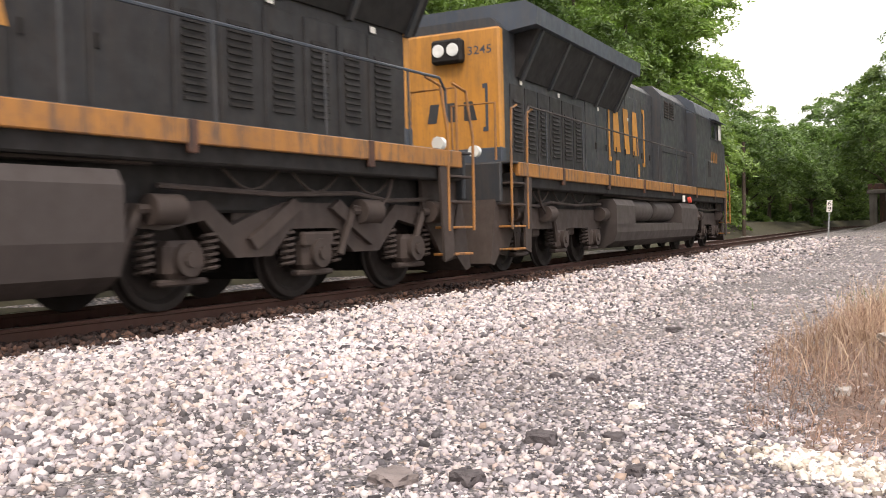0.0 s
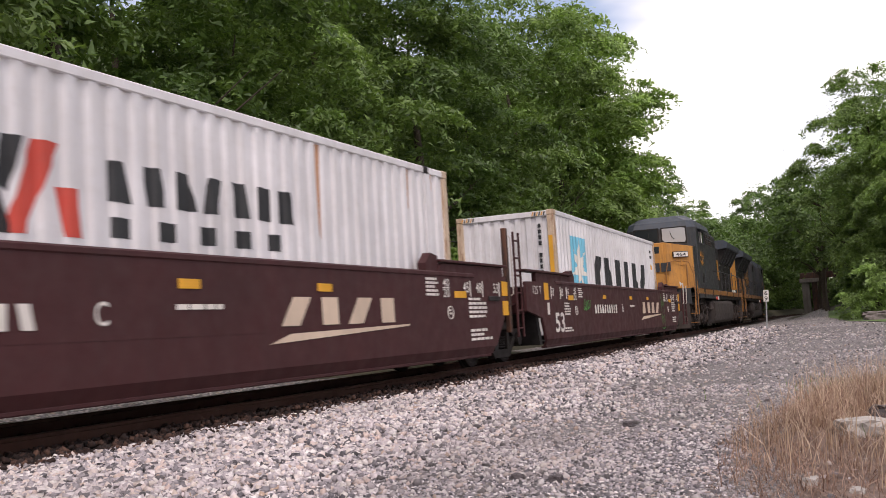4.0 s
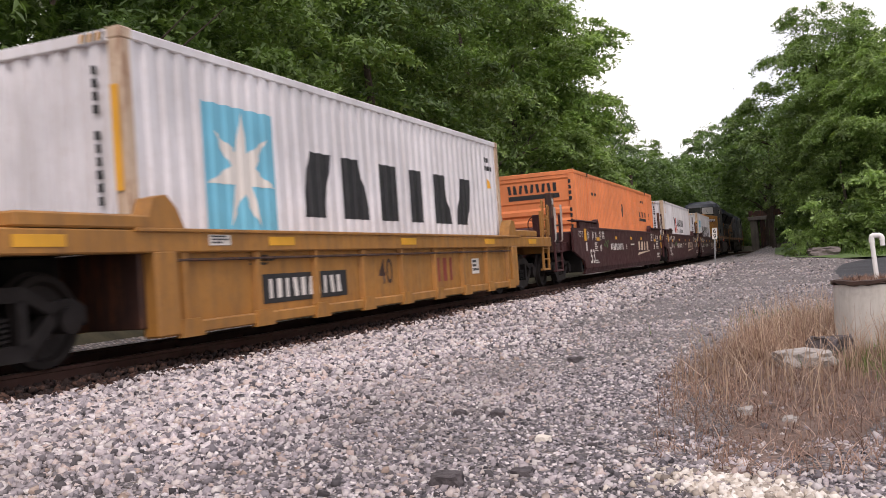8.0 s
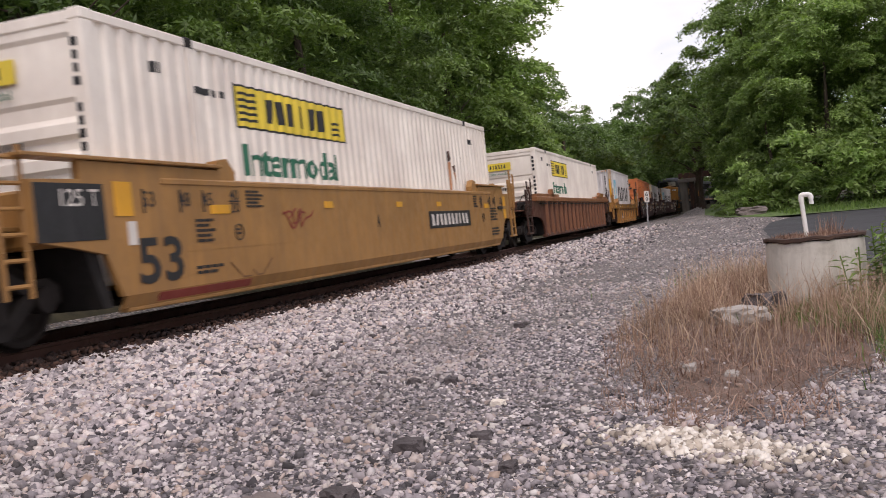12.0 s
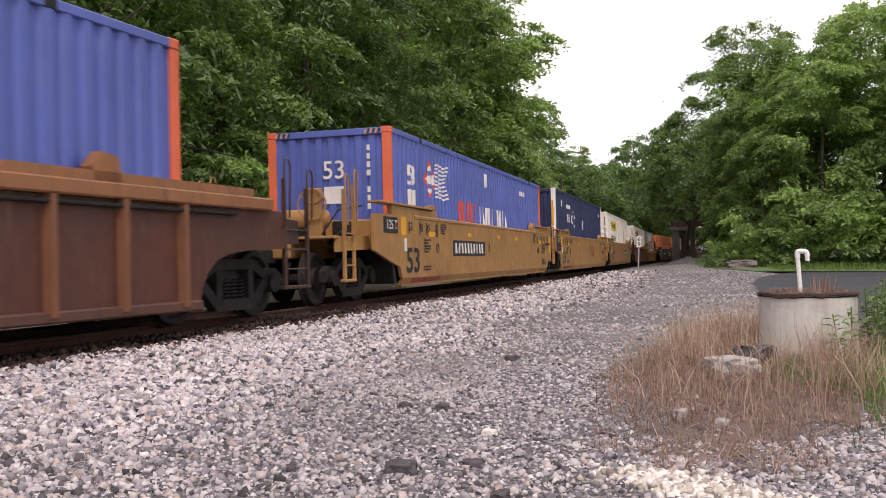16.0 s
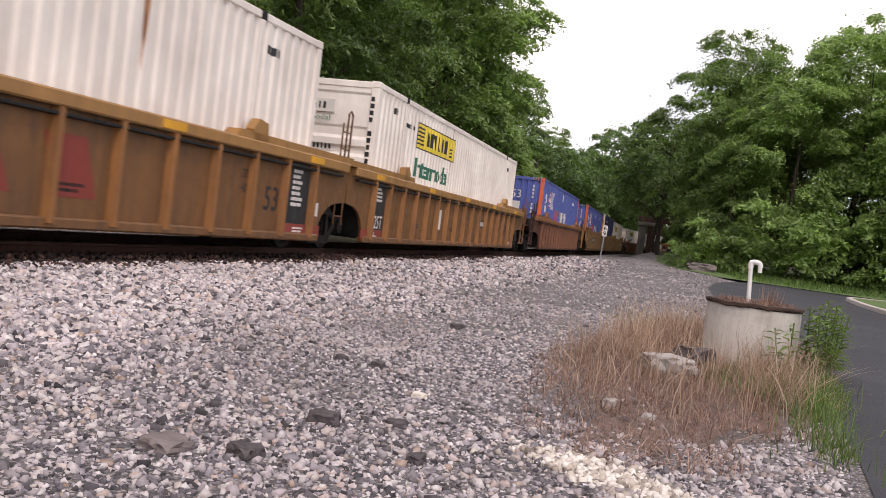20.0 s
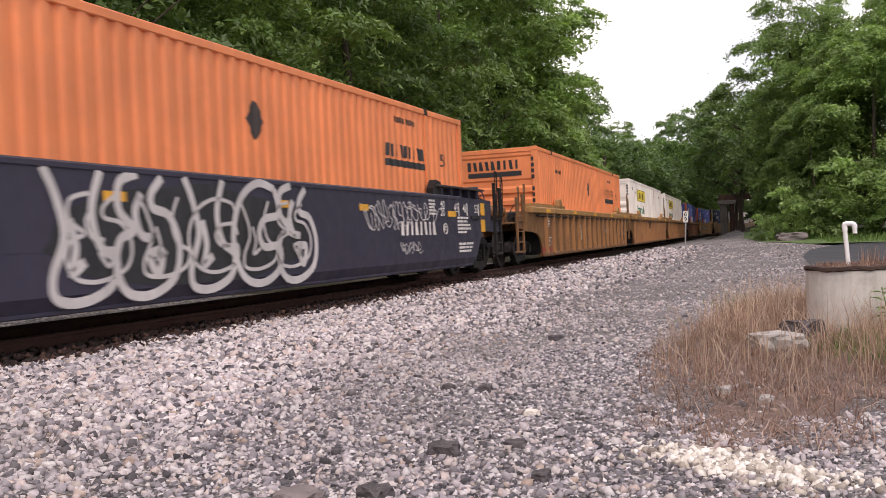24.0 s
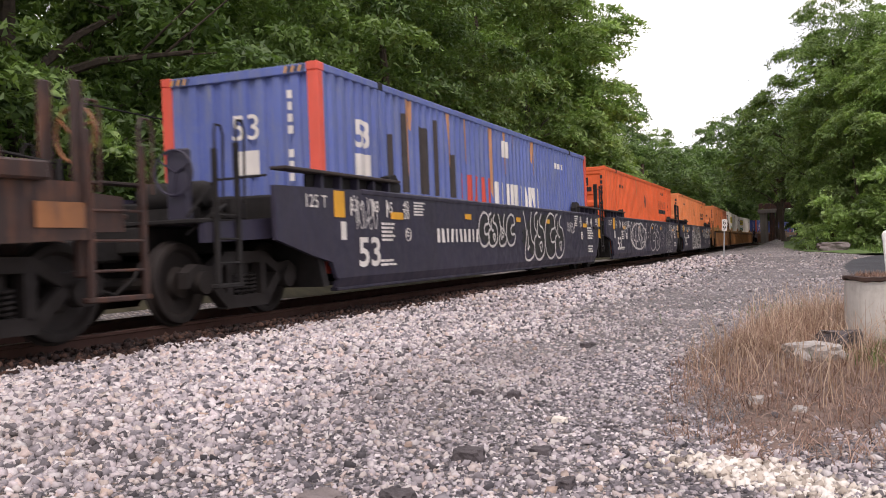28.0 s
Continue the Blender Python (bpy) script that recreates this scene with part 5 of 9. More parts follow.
def engine_truck(ob, y, style):
    """A three-axle engine truck."""
    t = Mesh()
    for sd in (1, -1):
        x0, x1 = sorted((sd * 0.98, sd * 1.12))
        if style == "curved":
            t.prism("x", [(y - 2.75, 0.86), (y - 2.7, 1.08), (y - 1.7, 1.12), (y - 1.35, 0.86), (y - 0.95, 1.0), (y - 0.5, 1.12), (y + 0.5, 1.12), (y + 0.95, 1.0), (y + 1.35, 0.86), (y + 1.7, 1.12), (y + 2.7, 1.08), (y + 2.75, 0.86), (y + 2.3, 0.82), (y + 1.75, 0.92), (y + 1.3, 0.52), (y + 0.75, 0.52), (y + 0.4, 0.82), (y - 0.4, 0.82), (y - 0.75, 0.52), (y - 1.3, 0.52), (y - 1.75, 0.92), (y - 2.3, 0.82)], x0, x1)
        else:
            t.prism("x", [(y - 2.75, 0.72), (y - 2.7, 1.12), (y + 2.7, 1.12), (y + 2.75, 0.72), (y + 2.35, 0.72), (y + 2.3, 0.38), (y + 1.75, 0.38), (y + 1.7, 0.74), (y + 0.35, 0.74), (y + 0.3, 0.38), (y - 0.3, 0.38), (y - 0.35, 0.74), (y - 1.7, 0.74), (y - 1.75, 0.38), (y - 2.3, 0.38), (y - 2.35, 0.72)], x0, x1)
    t.rbox(-1.0, 1.0, y - 1.2, y - 0.8, 0.6, 1.05, 0.03)
    t.rbox(-1.0, 1.0, y + 0.8, y + 1.2, 0.6, 1.05, 0.03)
    tr = part("truck_frame", t, M_UNDER, ob, "dusty cast truck frame")
    box = Mesh().rbox(0.94, 1.17, -0.24, 0.24, 0.34, 0.72, 0.06).cyl((1.15, 0, 0.53), (1.24, 0, 0.53), 0.17, 16)
    box.cyl((1.24, 0, 0.53), (1.27, 0, 0.53), 0.08, 10).rbox(1.0, 1.14, -0.32, 0.32, 0.27, 0.34, 0.02)
    box = box.data("journal_box", M_UNDER)
    axle = Mesh().cyl((-0.7, 0, 0.52), (0.7, 0, 0.52), 0.1, 10).rbox(-0.55, 0.55, -0.35, 0.45, 0.24, 0.8, 0.08).data("traction_motor", M_DARK)
    spring = Mesh().tube([(0.085 * math.cos(a * 0.785), 0.085 * math.sin(a * 0.785), 0.4 + 0.0085 * a) for a in range(48)], 0.02, 5).data("spring", M_UNDER)
    for yy in (-2.05, 0, 2.05):
        for sd in (1, -1):
            again("wheel", BIG_WHEEL, tr, pose(sd * 0.735, y + yy, 0.52, 0, 0, 0 if sd > 0 else 180))
        again("journal_box", box, tr, pose(0, y + yy, 0))
        again("journal_box", box, tr, pose(0, y + yy, 0, 0, 0, 180))
        again("traction_motor", axle, tr, pose(0, y + yy, 0))
        for dy in (-0.42, 0.42):
            again("spring", spring, tr, pose(1.05, y + yy + dy, 0))
            again("spring", spring, tr, pose(-1.05, y + yy + dy, 0))
    for sd in (1, -1):
        for yy in (-2.55, -0.95, 2.35):
            g = Mesh().cyl((sd * 1.22, y + yy - 0.17, 1.02), (sd * 1.22, y + yy + 0.2, 1.02), 0.15, 16)
            g.cyl((sd * 1.22, y + yy + 0.2, 1.02), (sd * 1.22, y + yy + 0.34, 1.02), 0.05, 8)
            g.tube([(sd * 1.2, y + yy + 0.3, 1.02), (sd * 1.2, y + yy + 0.42, 0.8), (sd * 1.18, y + yy + 0.55, 0.5)], 0.05, 6)
            part("brake_cylinder", g, M_UNDER, tr)
        g = Mesh().tube([(sd * 1.18, y - 2.5, 1.2), (sd * 1.2, y - 1.4, 1.16), (sd * 1.2, y - 0.7, 1.24), (sd * 1.2, y + 0.7, 1.2), (sd * 1.19, y + 2.4, 1.25)], 0.03, 6)
        g.tube([(sd * 1.24, y - 1.5, 1.5), (sd * 1.25, y - 1.35, 1.2), (sd * 1.24, y - 1.1, 1.02), (sd * 1.24, y - 0.6, 1.08)], 0.022, 6)
        for k in range(3):
            a = y - 1.6 + k * 1.1
            g.tube([(sd * 1.15, a + 0.95 * u, 1.5 - 0.26 * math.sin(math.pi * u)) for u in (0, 0.17, 0.33, 0.5, 0.67, 0.83, 1)], 0.018, 5)
        part("brake_pipe", g, M_UNDER, tr)
        if style == "curved":
            g = Mesh()
            for e in (1, -1):
                g.prism("x", [(y + e * 0.25, 1.06), (y + e * 0.42, 1.16), (y + e * 1.15, 0.72), (y + e * 1.05, 0.60)], *sorted((sd * 1.12, sd * 1.19)))
            g.rbox(*sorted((sd * 1.1, sd * 1.2)), y - 0.28, y + 0.28, 0.6, 0.78, 0.03)
            part("swing_link", g, M_UNDER, tr)


def engine(number, label, s, turned):
    ob = thing("locomotive", rail_pose(s) @ (pose(0, 0, 0, 0, 0, 180) if turned else Matrix()), label, "locomotive", "locomotives")
    RIDERS.append((ob, s, 0.0, turned))
    wide = turned  # the trailing engine has the full-width body behind its cab
    shown = -1 if turned else 1
    part("underframe", Mesh().rbox(-1.40, 1.40, -9.7, 9.7, 1.46, 1.70, 0.02), M_DARK, ob)
    part("deck", Mesh().rbox(-1.46, 1.46, -9.9, 9.9, 1.84, 1.88, 0.01), M_ENGINE, ob)
    for sd in (1, -1):
        part("side_sill", Mesh().rbox(*sorted((sd * 1.475, sd * 1.36)), -9.6, 9.3, 1.64, 1.872, 0.012), M_GOLD_DIRTY, ob, "dirty golden sill stripe")
        for y in (-7.4, -4.5, -1.6, 1.4, 4.4, 7.2):
            part("sill_bracket", Mesh().rbox(*sorted((sd * 1.49, sd * 1.44)), y - 0.06, y + 0.06, 1.55, 1.875, 0.01), M_RUSTCAR, ob, "rust-brown bracket")
    if wide:
        for sd in (1, -1):
            part("side_skirt", Mesh().rbox(*sorted((sd * 1.47, sd * 1.38)), 2.4, 8.95, 1.46, 1.638, 0.01), M_ENGINE, ob, "dust-browned skirt below the stripe")
            part("skirt_step", Mesh().rbox(*sorted((sd * 1.482, sd * 1.40)), 7.15, 7.62, 1.50, 1.62, 0.01), M_DARK, ob)
            part("access_box", Mesh().rbox(*sorted((sd * 1.486, sd * 1.46)), 7.15, 7.62, 1.70, 1.86, 0.01), M_ENGINE_GRIMY, ob)
    # long hood and its doors
    hw = 0.95
    hood_to = 2.4 if wide else 1.3
    part("hood", Mesh().prism("y", [(-hw, 1.88), (hw, 1.88), (hw, 4.28), (hw - 0.22, 4.5), (-hw + 0.22, 4.5), (-hw, 4.28)], -8.95, hood_to), M_ENGINE_GRIMY if turned else M_ENGINE, ob, smooth=False)
    part("roof_vent", Mesh().rbox(-0.35, 0.35, -1.2, -0.2, 4.5, 4.66, 0.03), M_DARK, ob)
    part("exhaust_stack", Mesh().cyl((0, -2.2 if wide else 0.2, 4.48), (0, -2.2 if wide else 0.2, 4.72), 0.28, 16), M_DARK, ob)
    doors = [(-8.7, 0.6), (-8.0, 0.55), (-7.35, 0.55), (-6.7, 0.6), (-6.0, 0.6), (-5.3, 0.55)]
    for sd in (1, -1):
        for y, w in doors:
            part("hood_door", Mesh().rbox(*sorted((sd * (hw + 0.02), sd * hw)), y, y + w, 1.95, 3.35, 0.01), M_ENGINE_GRIMY, ob)
            slats = Mesh()
            for i in range(12):
                z = 2.15 + i * 0.08
                slats.prism("y", [(sd * (hw + 0.021), z), (sd * (hw + 0.045), z), (sd * (hw + 0.021), z + 0.055)], y + 0.12, y + w - 0.12)
            part("louvre", slats, M_DARK, ob, "dark louvred screen", smooth=False)
        y = -4.5
        while y < hood_to - 0.8:
            part("hood_door", Mesh().rbox(*sorted((sd * (hw + 0.018), sd * hw)), y, y + 0.74, 1.95, 4.0, 0.01), M_ENGINE_GRIMY if turned else M_ENGINE, ob)
            part("door_latch", Mesh().rbox(*sorted((sd * (hw + 0.05), sd * hw)), y + 0.64, y + 0.68, 2.5, 2.65, 0.008), M_DARK, ob)
            y += 0.78
        for y in (-8.2, -6.2, -3.6, -1.2):
            plate(ob, sd * (hw + 0.022) if sd > 0 else -(hw + 0.028), y, 3.42, 0.12, 0.08, M_MARK_WHITE, name="notice", label="small white notice")
        # radiator screens under the wings
        r0, r1 = (-9.5, -3.2) if wide else (-8.7, -1.9)
        part("radiator_screen", Mesh().prism("y", [(sd * hw, 3.5), (sd * (hw + 0.04), 3.5), (sd * 1.42, 4.32), (sd * hw, 4.32)], r0 + 0.3, r1 - 0.2), M_DARK, ob, "black sloped radiator screen", smooth=False)
        for i in range(5):
            yy = r0 + 0.5 + i * (r1 - r0 - 1) / 4
            part("radiator_strut", Mesh().prism("y", [(sd * (hw + 0.0), 3.45), (sd * (hw + 0.07), 3.45), (sd * 1.46, 4.32), (sd * 1.38, 4.32)], yy - 0.05, yy + 0.05), M_ENGINE, ob, smooth=False)
    part("radiator_wing", Mesh().prism("y", [(-0.95, 4.28), (-1.50, 4.34), (-1.52, 4.64), (-1.30, 4.78), (1.30, 4.78), (1.52, 4.64), (1.50, 4.34), (0.95, 4.28)], r0, r1), M_ENGINE_ROOF, ob, "blue-grey overhanging radiator roof", smooth=False)
    # hood end
    part("hood_end", Mesh().rbox(-hw - 0.01, hw + 0.01, -9.12, -8.93, 1.9, 4.3, 0.04), M_GOLD, ob, "golden yellow hood end")
    part("end_band", Mesh().rbox(-hw - 0.015, hw + 0.015, -9.13, -8.92, 1.88, 2.2, 0.02), M_ENGINE_ROOF, ob, "blue-grey lower band")
    part("headlight_box", Mesh().rbox(-0.3, 0.3, -9.3, -9.1, 3.72, 4.14, 0.04), M_DARK, ob)
    for x in (-0.14, 0.14):
        part("headlight", Mesh().lathe((x, -9.29, 3.94), (0, -1, 0), [(0, 0.115), (0.03, 0.115), (0.035, 0.095), (0.02, 0.03)], 16), M_LAMP, ob, "clear round headlamp")
    if not turned:
        lettering(number, ob, 0.58, -9.126, 3.92, 0.46, 0.15, M_ENGINE_ROOF, end=True)
        wordmark(ob, 0.05, -9.128, 2.86, 1.1, 0.34, 3, M_ENGINE, 3, end=True, label="plain dark emblem shapes on the hood end")
        shape(ob, 0.72, -9.126, 2.9, [(-0.1, -0.42), (0.0, -0.42), (0.0, 0.42), (-0.1, 0.42), (-0.1, 0.34), (-0.05, 0.34), (-0.05, -0.34), (-0.1, -0.34)], M_ENGINE_ROOF, True)
    # emblem on the hood side
    x = shown * (hw + 0.028)
    ey = -1.5 if turned else -1.25
    wordmark(ob, x, ey, 3.1, 3.5 if turned else 2.5, 1.1, 3, M_GOLD, 12, flip=turned, label="large golden block emblem shapes")
    if not turned:
        for e in (1, -1):
            shape(ob, x, ey + e * 1.62, 3.05, [(0, -0.75), (-e * 0.24, -0.75), (-e * 0.24, -0.65), (-e * 0.12, -0.65), (-e * 0.12, 0.65), (-e * 0.24, 0.65), (-e * 0.24, 0.75), (0, 0.75)], M_GOLD)
        for dy in (-0.9, 0.95):
            shape(ob, x, ey + dy, 2.18, [(-0.13, -0.16), (0.13, -0.16), (0.13, 0.16), (-0.13, 0.16)], M_GOLD, name="golden_patch")
    # body between hood and cab, cab and nose
    cab0 = 4.4
    bw = 1.48 if wide else 1.2
    part("equipment_cabin", Mesh().prism("y", [(-bw, 1.88), (bw, 1.88), (bw, 4.5 if wide else 4.3), (bw - 0.25, 4.72 if wide else 4.58), (-bw + 0.25, 4.72 if wide else 4.58), (-bw, 4.5 if wide else 4.3)], hood_to - 0.01, cab0 + 0.01), M_ENGINE, ob, smooth=False)
    for sd in (1, -1):
        for i in range(0 if wide else 2):
            yy = hood_to + 0.35 + i * 0.62
            part("cabin_grille", Mesh().rbox(*sorted((sd * (bw + 0.012), sd * (bw - 0.03))), yy, yy + 0.46, 3.72, 4.2, 0.01), M_DARK, ob, "dark intake grille")
            for j in range(6):
                part("grille_slat", Mesh().rbox(*sorted((sd * (bw + 0.03), sd * bw)), yy, yy + 0.46, 3.74 + j * 0.08, 3.765 + j * 0.08, 0.004), M_UNDER, ob)
        part("body_seam", Mesh().rbox(*sorted((sd * (bw + 0.01), sd * bw)), hood_to, cab0 + 1.6, 2.76, 2.79, 0.003), M_DARK, ob)
    f, rise = (0.55, 0.42) if turned else (0.0, 0.0)  # the trailing engine's cab stands further out and taller
    cab = Mesh().prism("z", [(-1.5, cab0), (-1.5, 8.42 + f), (-1.16, 8.75 + f), (1.16, 8.75 + f), (1.5, 8.42 + f), (1.5, cab0)], 1.88, 4.12 + rise)
    part("cab", cab, M_ENGINE, ob, smooth=False)
    g = Mesh()
    lo = [(-1.5, cab0), (-1.5, 8.42 + f), (-1.16, 8.75 + f), (1.16, 8.75 + f), (1.5, 8.42 + f), (1.5, cab0)]
    mid = [(-1.42, cab0), (-1.42, 8.3 + f), (-1.08, 8.6 + f), (1.08, 8.6 + f), (1.42, 8.3 + f), (1.42, cab0)]
    hi = [(-1.0, cab0), (-1.0, 7.9 + f), (-0.62, 8.15 + f), (0.62, 8.15 + f), (1.0, 7.9 + f), (1.0, cab0)]
    g.add([(x, y, 4.12 + rise) for x, y in lo] + [(x, y, 4.42 + rise) for x, y in mid] + [(x, y, 4.70 + rise) for x, y in hi], [tuple(range(12, 18))] + [(r * 6 + i, r * 6 + (i + 1) % 6, r * 6 + 6 + (i + 1) % 6, r * 6 + 6 + i) for r in (0, 1) for i in range(6)])
    part("cab_roof", g, M_ENGINE_ROOF, ob, "blue-grey faceted cab roof", smooth=False)
    g = Mesh()
    nf, nz = (f + 0.4, 0.2) if turned else (f, 0.0)  # and its nose is longer and higher
    lo = [(-1.46, 8.2 + f), (-1.46, 9.15 + nf), (-0.5, 9.85 + nf), (0.5, 9.85 + nf), (1.46, 9.15 + nf), (1.46, 8.2 + f)]
    up = [(-1.46, 8.2 + f), (-1.44, 9.05 + nf), (-0.48, 9.7 + nf), (0.48, 9.7 + nf), (1.44, 9.05 + nf), (1.46, 8.2 + f)]
    top = [3.5 + nz, 3.42 + nz, 3.62 + nz, 3.62 + nz, 3.42 + nz, 3.5 + nz]
    g.add([(x, y, 1.88) for x, y in lo] + [(x, y, z) for (x, y), z in zip(up, top)] + [(0, 8.3 + f, 3.8 + nz)], [tuple(range(6))] + [(i, (i + 1) % 6, 6 + (i + 1) % 6, 6 + i) for i in range(6)] + [(6 + i, 6 + (i + 1) % 6, 12) for i in range(6)])
    part("nose", g, M_GOLD, ob, "golden yellow faceted nose", smooth=False)
    for sd in (1, -1):
        part("nose_flank", Mesh().prism("x", [(8.2 + f, 1.885), (9.14 + nf, 1.885), (9.04 + nf, 3.43 + nz), (8.2 + f, 3.52 + nz)], *sorted((sd * 1.455, sd * 1.475))), M_ENGINE, ob, "dark blue nose flank", smooth=False)
        # windshield halves on the cab's front facets, side windows
        # the shown half carries the sky's reflection as a pale colour
        part("windshield", Mesh().prism("y", [(sd * 0.10, 3.86 + nz), (sd * 0.2, 3.76 + nz), (sd * 1.06, 3.70 + nz), (sd * 1.10, 3.8 + nz), (sd * 1.08, 4.08 + rise), (sd * 0.95, 4.12 + rise), (sd * 0.10, 4.12 + rise)], 8.74 + f, 8.765 + f), M_GLASS_PALE if sd * shown > 0 else M_GLASS_DARK, ob, "windshield half, sky reflection coloured into the shown side")
        part("windshield_frame", Mesh().prism("y", [(sd * 0.04, 3.72 + nz), (sd * 1.14, 3.64 + nz), (sd * 1.14, 4.17 + rise), (sd * 0.04, 4.17 + rise)], 8.735 + f, 8.755 + f), M_DARK, ob)
        part("wiper", Mesh().tube([(sd * 0.45, 8.78 + f, 4.2 + nz), (sd * 0.5, 8.79 + f, 4.0 + nz), (sd * 0.62, 8.79 + f, 3.85 + nz)], 0.012, 5), M_DARK, ob)
        wz = 0.38 if turned else nz
        for k, (a, b, mat) in enumerate(((7.62, 8.4, M_GLASS_DARK), (6.78, 7.56, M_GLASS_DARK)) if turned else ((7.35, 8.1, M_GLASS_DARK), (6.5, 7.25, M_GLASS_DARK))):
            part("side_window", Mesh().rbox(*sorted((sd * 1.512, sd * 1.47)), a, b, 3.5 + wz, 4.08 + wz, 0.01), mat, ob, "dark cab side window")
            part("window_rim", Mesh().tube([(sd * 1.515, a, 3.5 + wz), (sd * 1.515, b, 3.5 + wz), (sd * 1.515, b, 4.08 + wz), (sd * 1.515, a, 4.08 + wz), (sd * 1.515, a, 3.5 + wz)], 0.02, 5), M_ENGINE, ob)
        part("window_shade", Mesh().prism("y", [(sd * 1.46, 4.16 + wz - 0.03), (sd * 1.72, 4.04 + wz), (sd * 1.72, 4.06 + wz), (sd * 1.46, 4.19 + wz - 0.03)], 6.4, 8.15 + f), M_ENGINE_ROOF, ob)
        part("mirror_panel", Mesh().rbox(*sorted((sd * 1.53, sd * 1.56)), 7.72 if turned else 7.6, 7.86 if turned else 7.95, 3.52 + wz, 4.02 + wz, 0.01), M_MARK_WHITE, ob, "bright folded mirror panel")
        if turned:
            for a in (5.55, 4.35):
                part("intake_window", Mesh().rbox(*sorted((sd * 1.506, sd * 1.46)), a, a + 0.8, 3.95, 4.42, 0.01), M_DARK, ob, "dark open intake window")
                part("intake_frame", Mesh().rbox(*sorted((sd * 1.52, sd * 1.47)), a - 0.12, a - 0.02, 3.93, 4.44, 0.01), M_TANK, ob, "pale grey intake door")
                for j in range(4):
                    part("intake_slat", Mesh().rbox(*sorted((sd * 1.514, sd * 1.5)), a + 0.05, a + 0.7, 3.99 + j * 0.11, 4.03 + j * 0.11, 0.004), M_RUSTCAR, ob)
            part("body_panel", Mesh().rbox(*sorted((sd * 1.49, sd * 1.47)), 2.6, 3.7, 3.96, 4.42, 0.008), M_ENGINE_GRIMY, ob)
        part("roof_rail", Mesh().tube([(sd * 1.3, cab0 - 1.6, 4.5), (sd * 1.42, cab0 - 1.5, 4.62), (sd * 1.36, 7.8, 4.62), (sd * 1.2, 8.1, 4.5)], 0.018, 5), M_DARK, ob)
        part("cab_rail", Mesh().tube([(sd * 1.55, hood_to + 0.2, 4.2 if turned else 4.05), (sd * 1.56, 6.3, 4.2 if turned else 4.05)], 0.016, 5), M_ENGINE_ROOF, ob)
        part("cab_door", Mesh().rbox(*sorted((sd * 1.515, sd * 1.48)), 5.5, 6.9, 1.92, 2.78, 0.01), M_ENGINE, ob)
        part("cab_vent", Mesh().rbox(*sorted((sd * 1.53, sd * 1.5)), 7.48 if turned else 6.0, 7.9 if turned else 6.35, 2.12 if turned else 2.25, 2.54 if turned else 2.75, 0.01), M_DARK, ob, "dark vent panel")
        if turned:
            m = 1.517 * sd
            me = text_mesh(number, 1.16, 0.36, M_GOLD)
            again("lettering", me, ob, pose(m, 7.8, 3.36, 0, 0, 0 if sd > 0 else 180), "golden painted number " + number)
            g = Mesh().prism("x", [(-0.62, 0.12), (0.05, 0.04), (0.1, 0.14), (0.62, -0.04), (0.2, -0.02), (0.32, -0.16), (-0.12, -0.03), (-0.08, -0.14)], 0, 0.004)
            b = part("emblem", g, M_GOLD, ob, "golden lightning bolt emblem", False)
            b.matrix_local = pose(m, 7.84, 3.02, 0, 0, 0 if sd > 0 else 180)
        else:
            wordmark(ob, 1.517 * sd, 7.0, 2.9, 1.1, 0.34, 4, M_GOLD_DIRTY, 5, flip=sd < 0, label="worn golden marks under the cab window")
    # nose details
    part("nose_door", Mesh().prism("x", [(9.72 + nf, 2.0), (9.90 + nf, 2.0), (9.74 + nf, 3.58 + nz), (9.6 + nf, 3.58 + nz)], -0.32, 0.32), M_GOLD, ob, smooth=False)
    part("door_window", Mesh().rbox(-0.17, 0.17, 9.74 + nf, 9.775 + nf, 3.16 + nz, 3.48 + nz, 0.03), M_GLASS_DARK, ob)
    part("lamp_recess", Mesh().rbox(0.36, 0.60, 9.52 + nf, 9.76 + nf, 2.94 + nz, 3.5 + nz, 0.03), M_DARK, ob)
    for z in (3.34 + nz, 3.1 + nz):
        part("headlight", Mesh().lathe((0.48, 9.75 + nf, z), (0, 1, 0), [(0, 0.095), (0.03, 0.095), (0.035, 0.08), (0.02, 0.03)], 16), M_LAMP, ob, "clear round headlamp")
    ang = math.degrees(math.atan2(0.7, 0.92))
    for sd in (1, -1):
        board = part("number_board", Mesh().rbox(-0.36, 0.36, -0.02, 0.05, -0.13, 0.13, 0.02), M_DARK, ob)
        board.matrix_local = pose(sd * 0.98, 9.49 + nf, 3.1 + nz, 0, 0, -sd * ang)
        again("number_plate", Mesh().rbox(-0.33, 0.33, 0.05, 0.058, -0.1, 0.1, 0.01).data("number_plate", M_MARK_WHITE), board)
        b = again("lettering", text_mesh(number, 0.46, 0.14, M_MARK_BLACK), board, pose(0, 0.062, 0, 0, 0, 90), "black number " + number)
    for k, poly in enumerate(((-0.62, -0.22), (-0.16, 0.2), (0.26, 0.62))):
        g = Mesh().prism("y", [(poly[0], 2.5 + nz / 2), (poly[1], 2.5 + nz / 2), (poly[1], 2.88 + nz / 2), (poly[0], 2.88 + nz / 2)], 9.9 + nf, 9.915 + nf)
        part("emblem", g, M_ENGINE, ob, "plain dark emblem block on the nose", False)
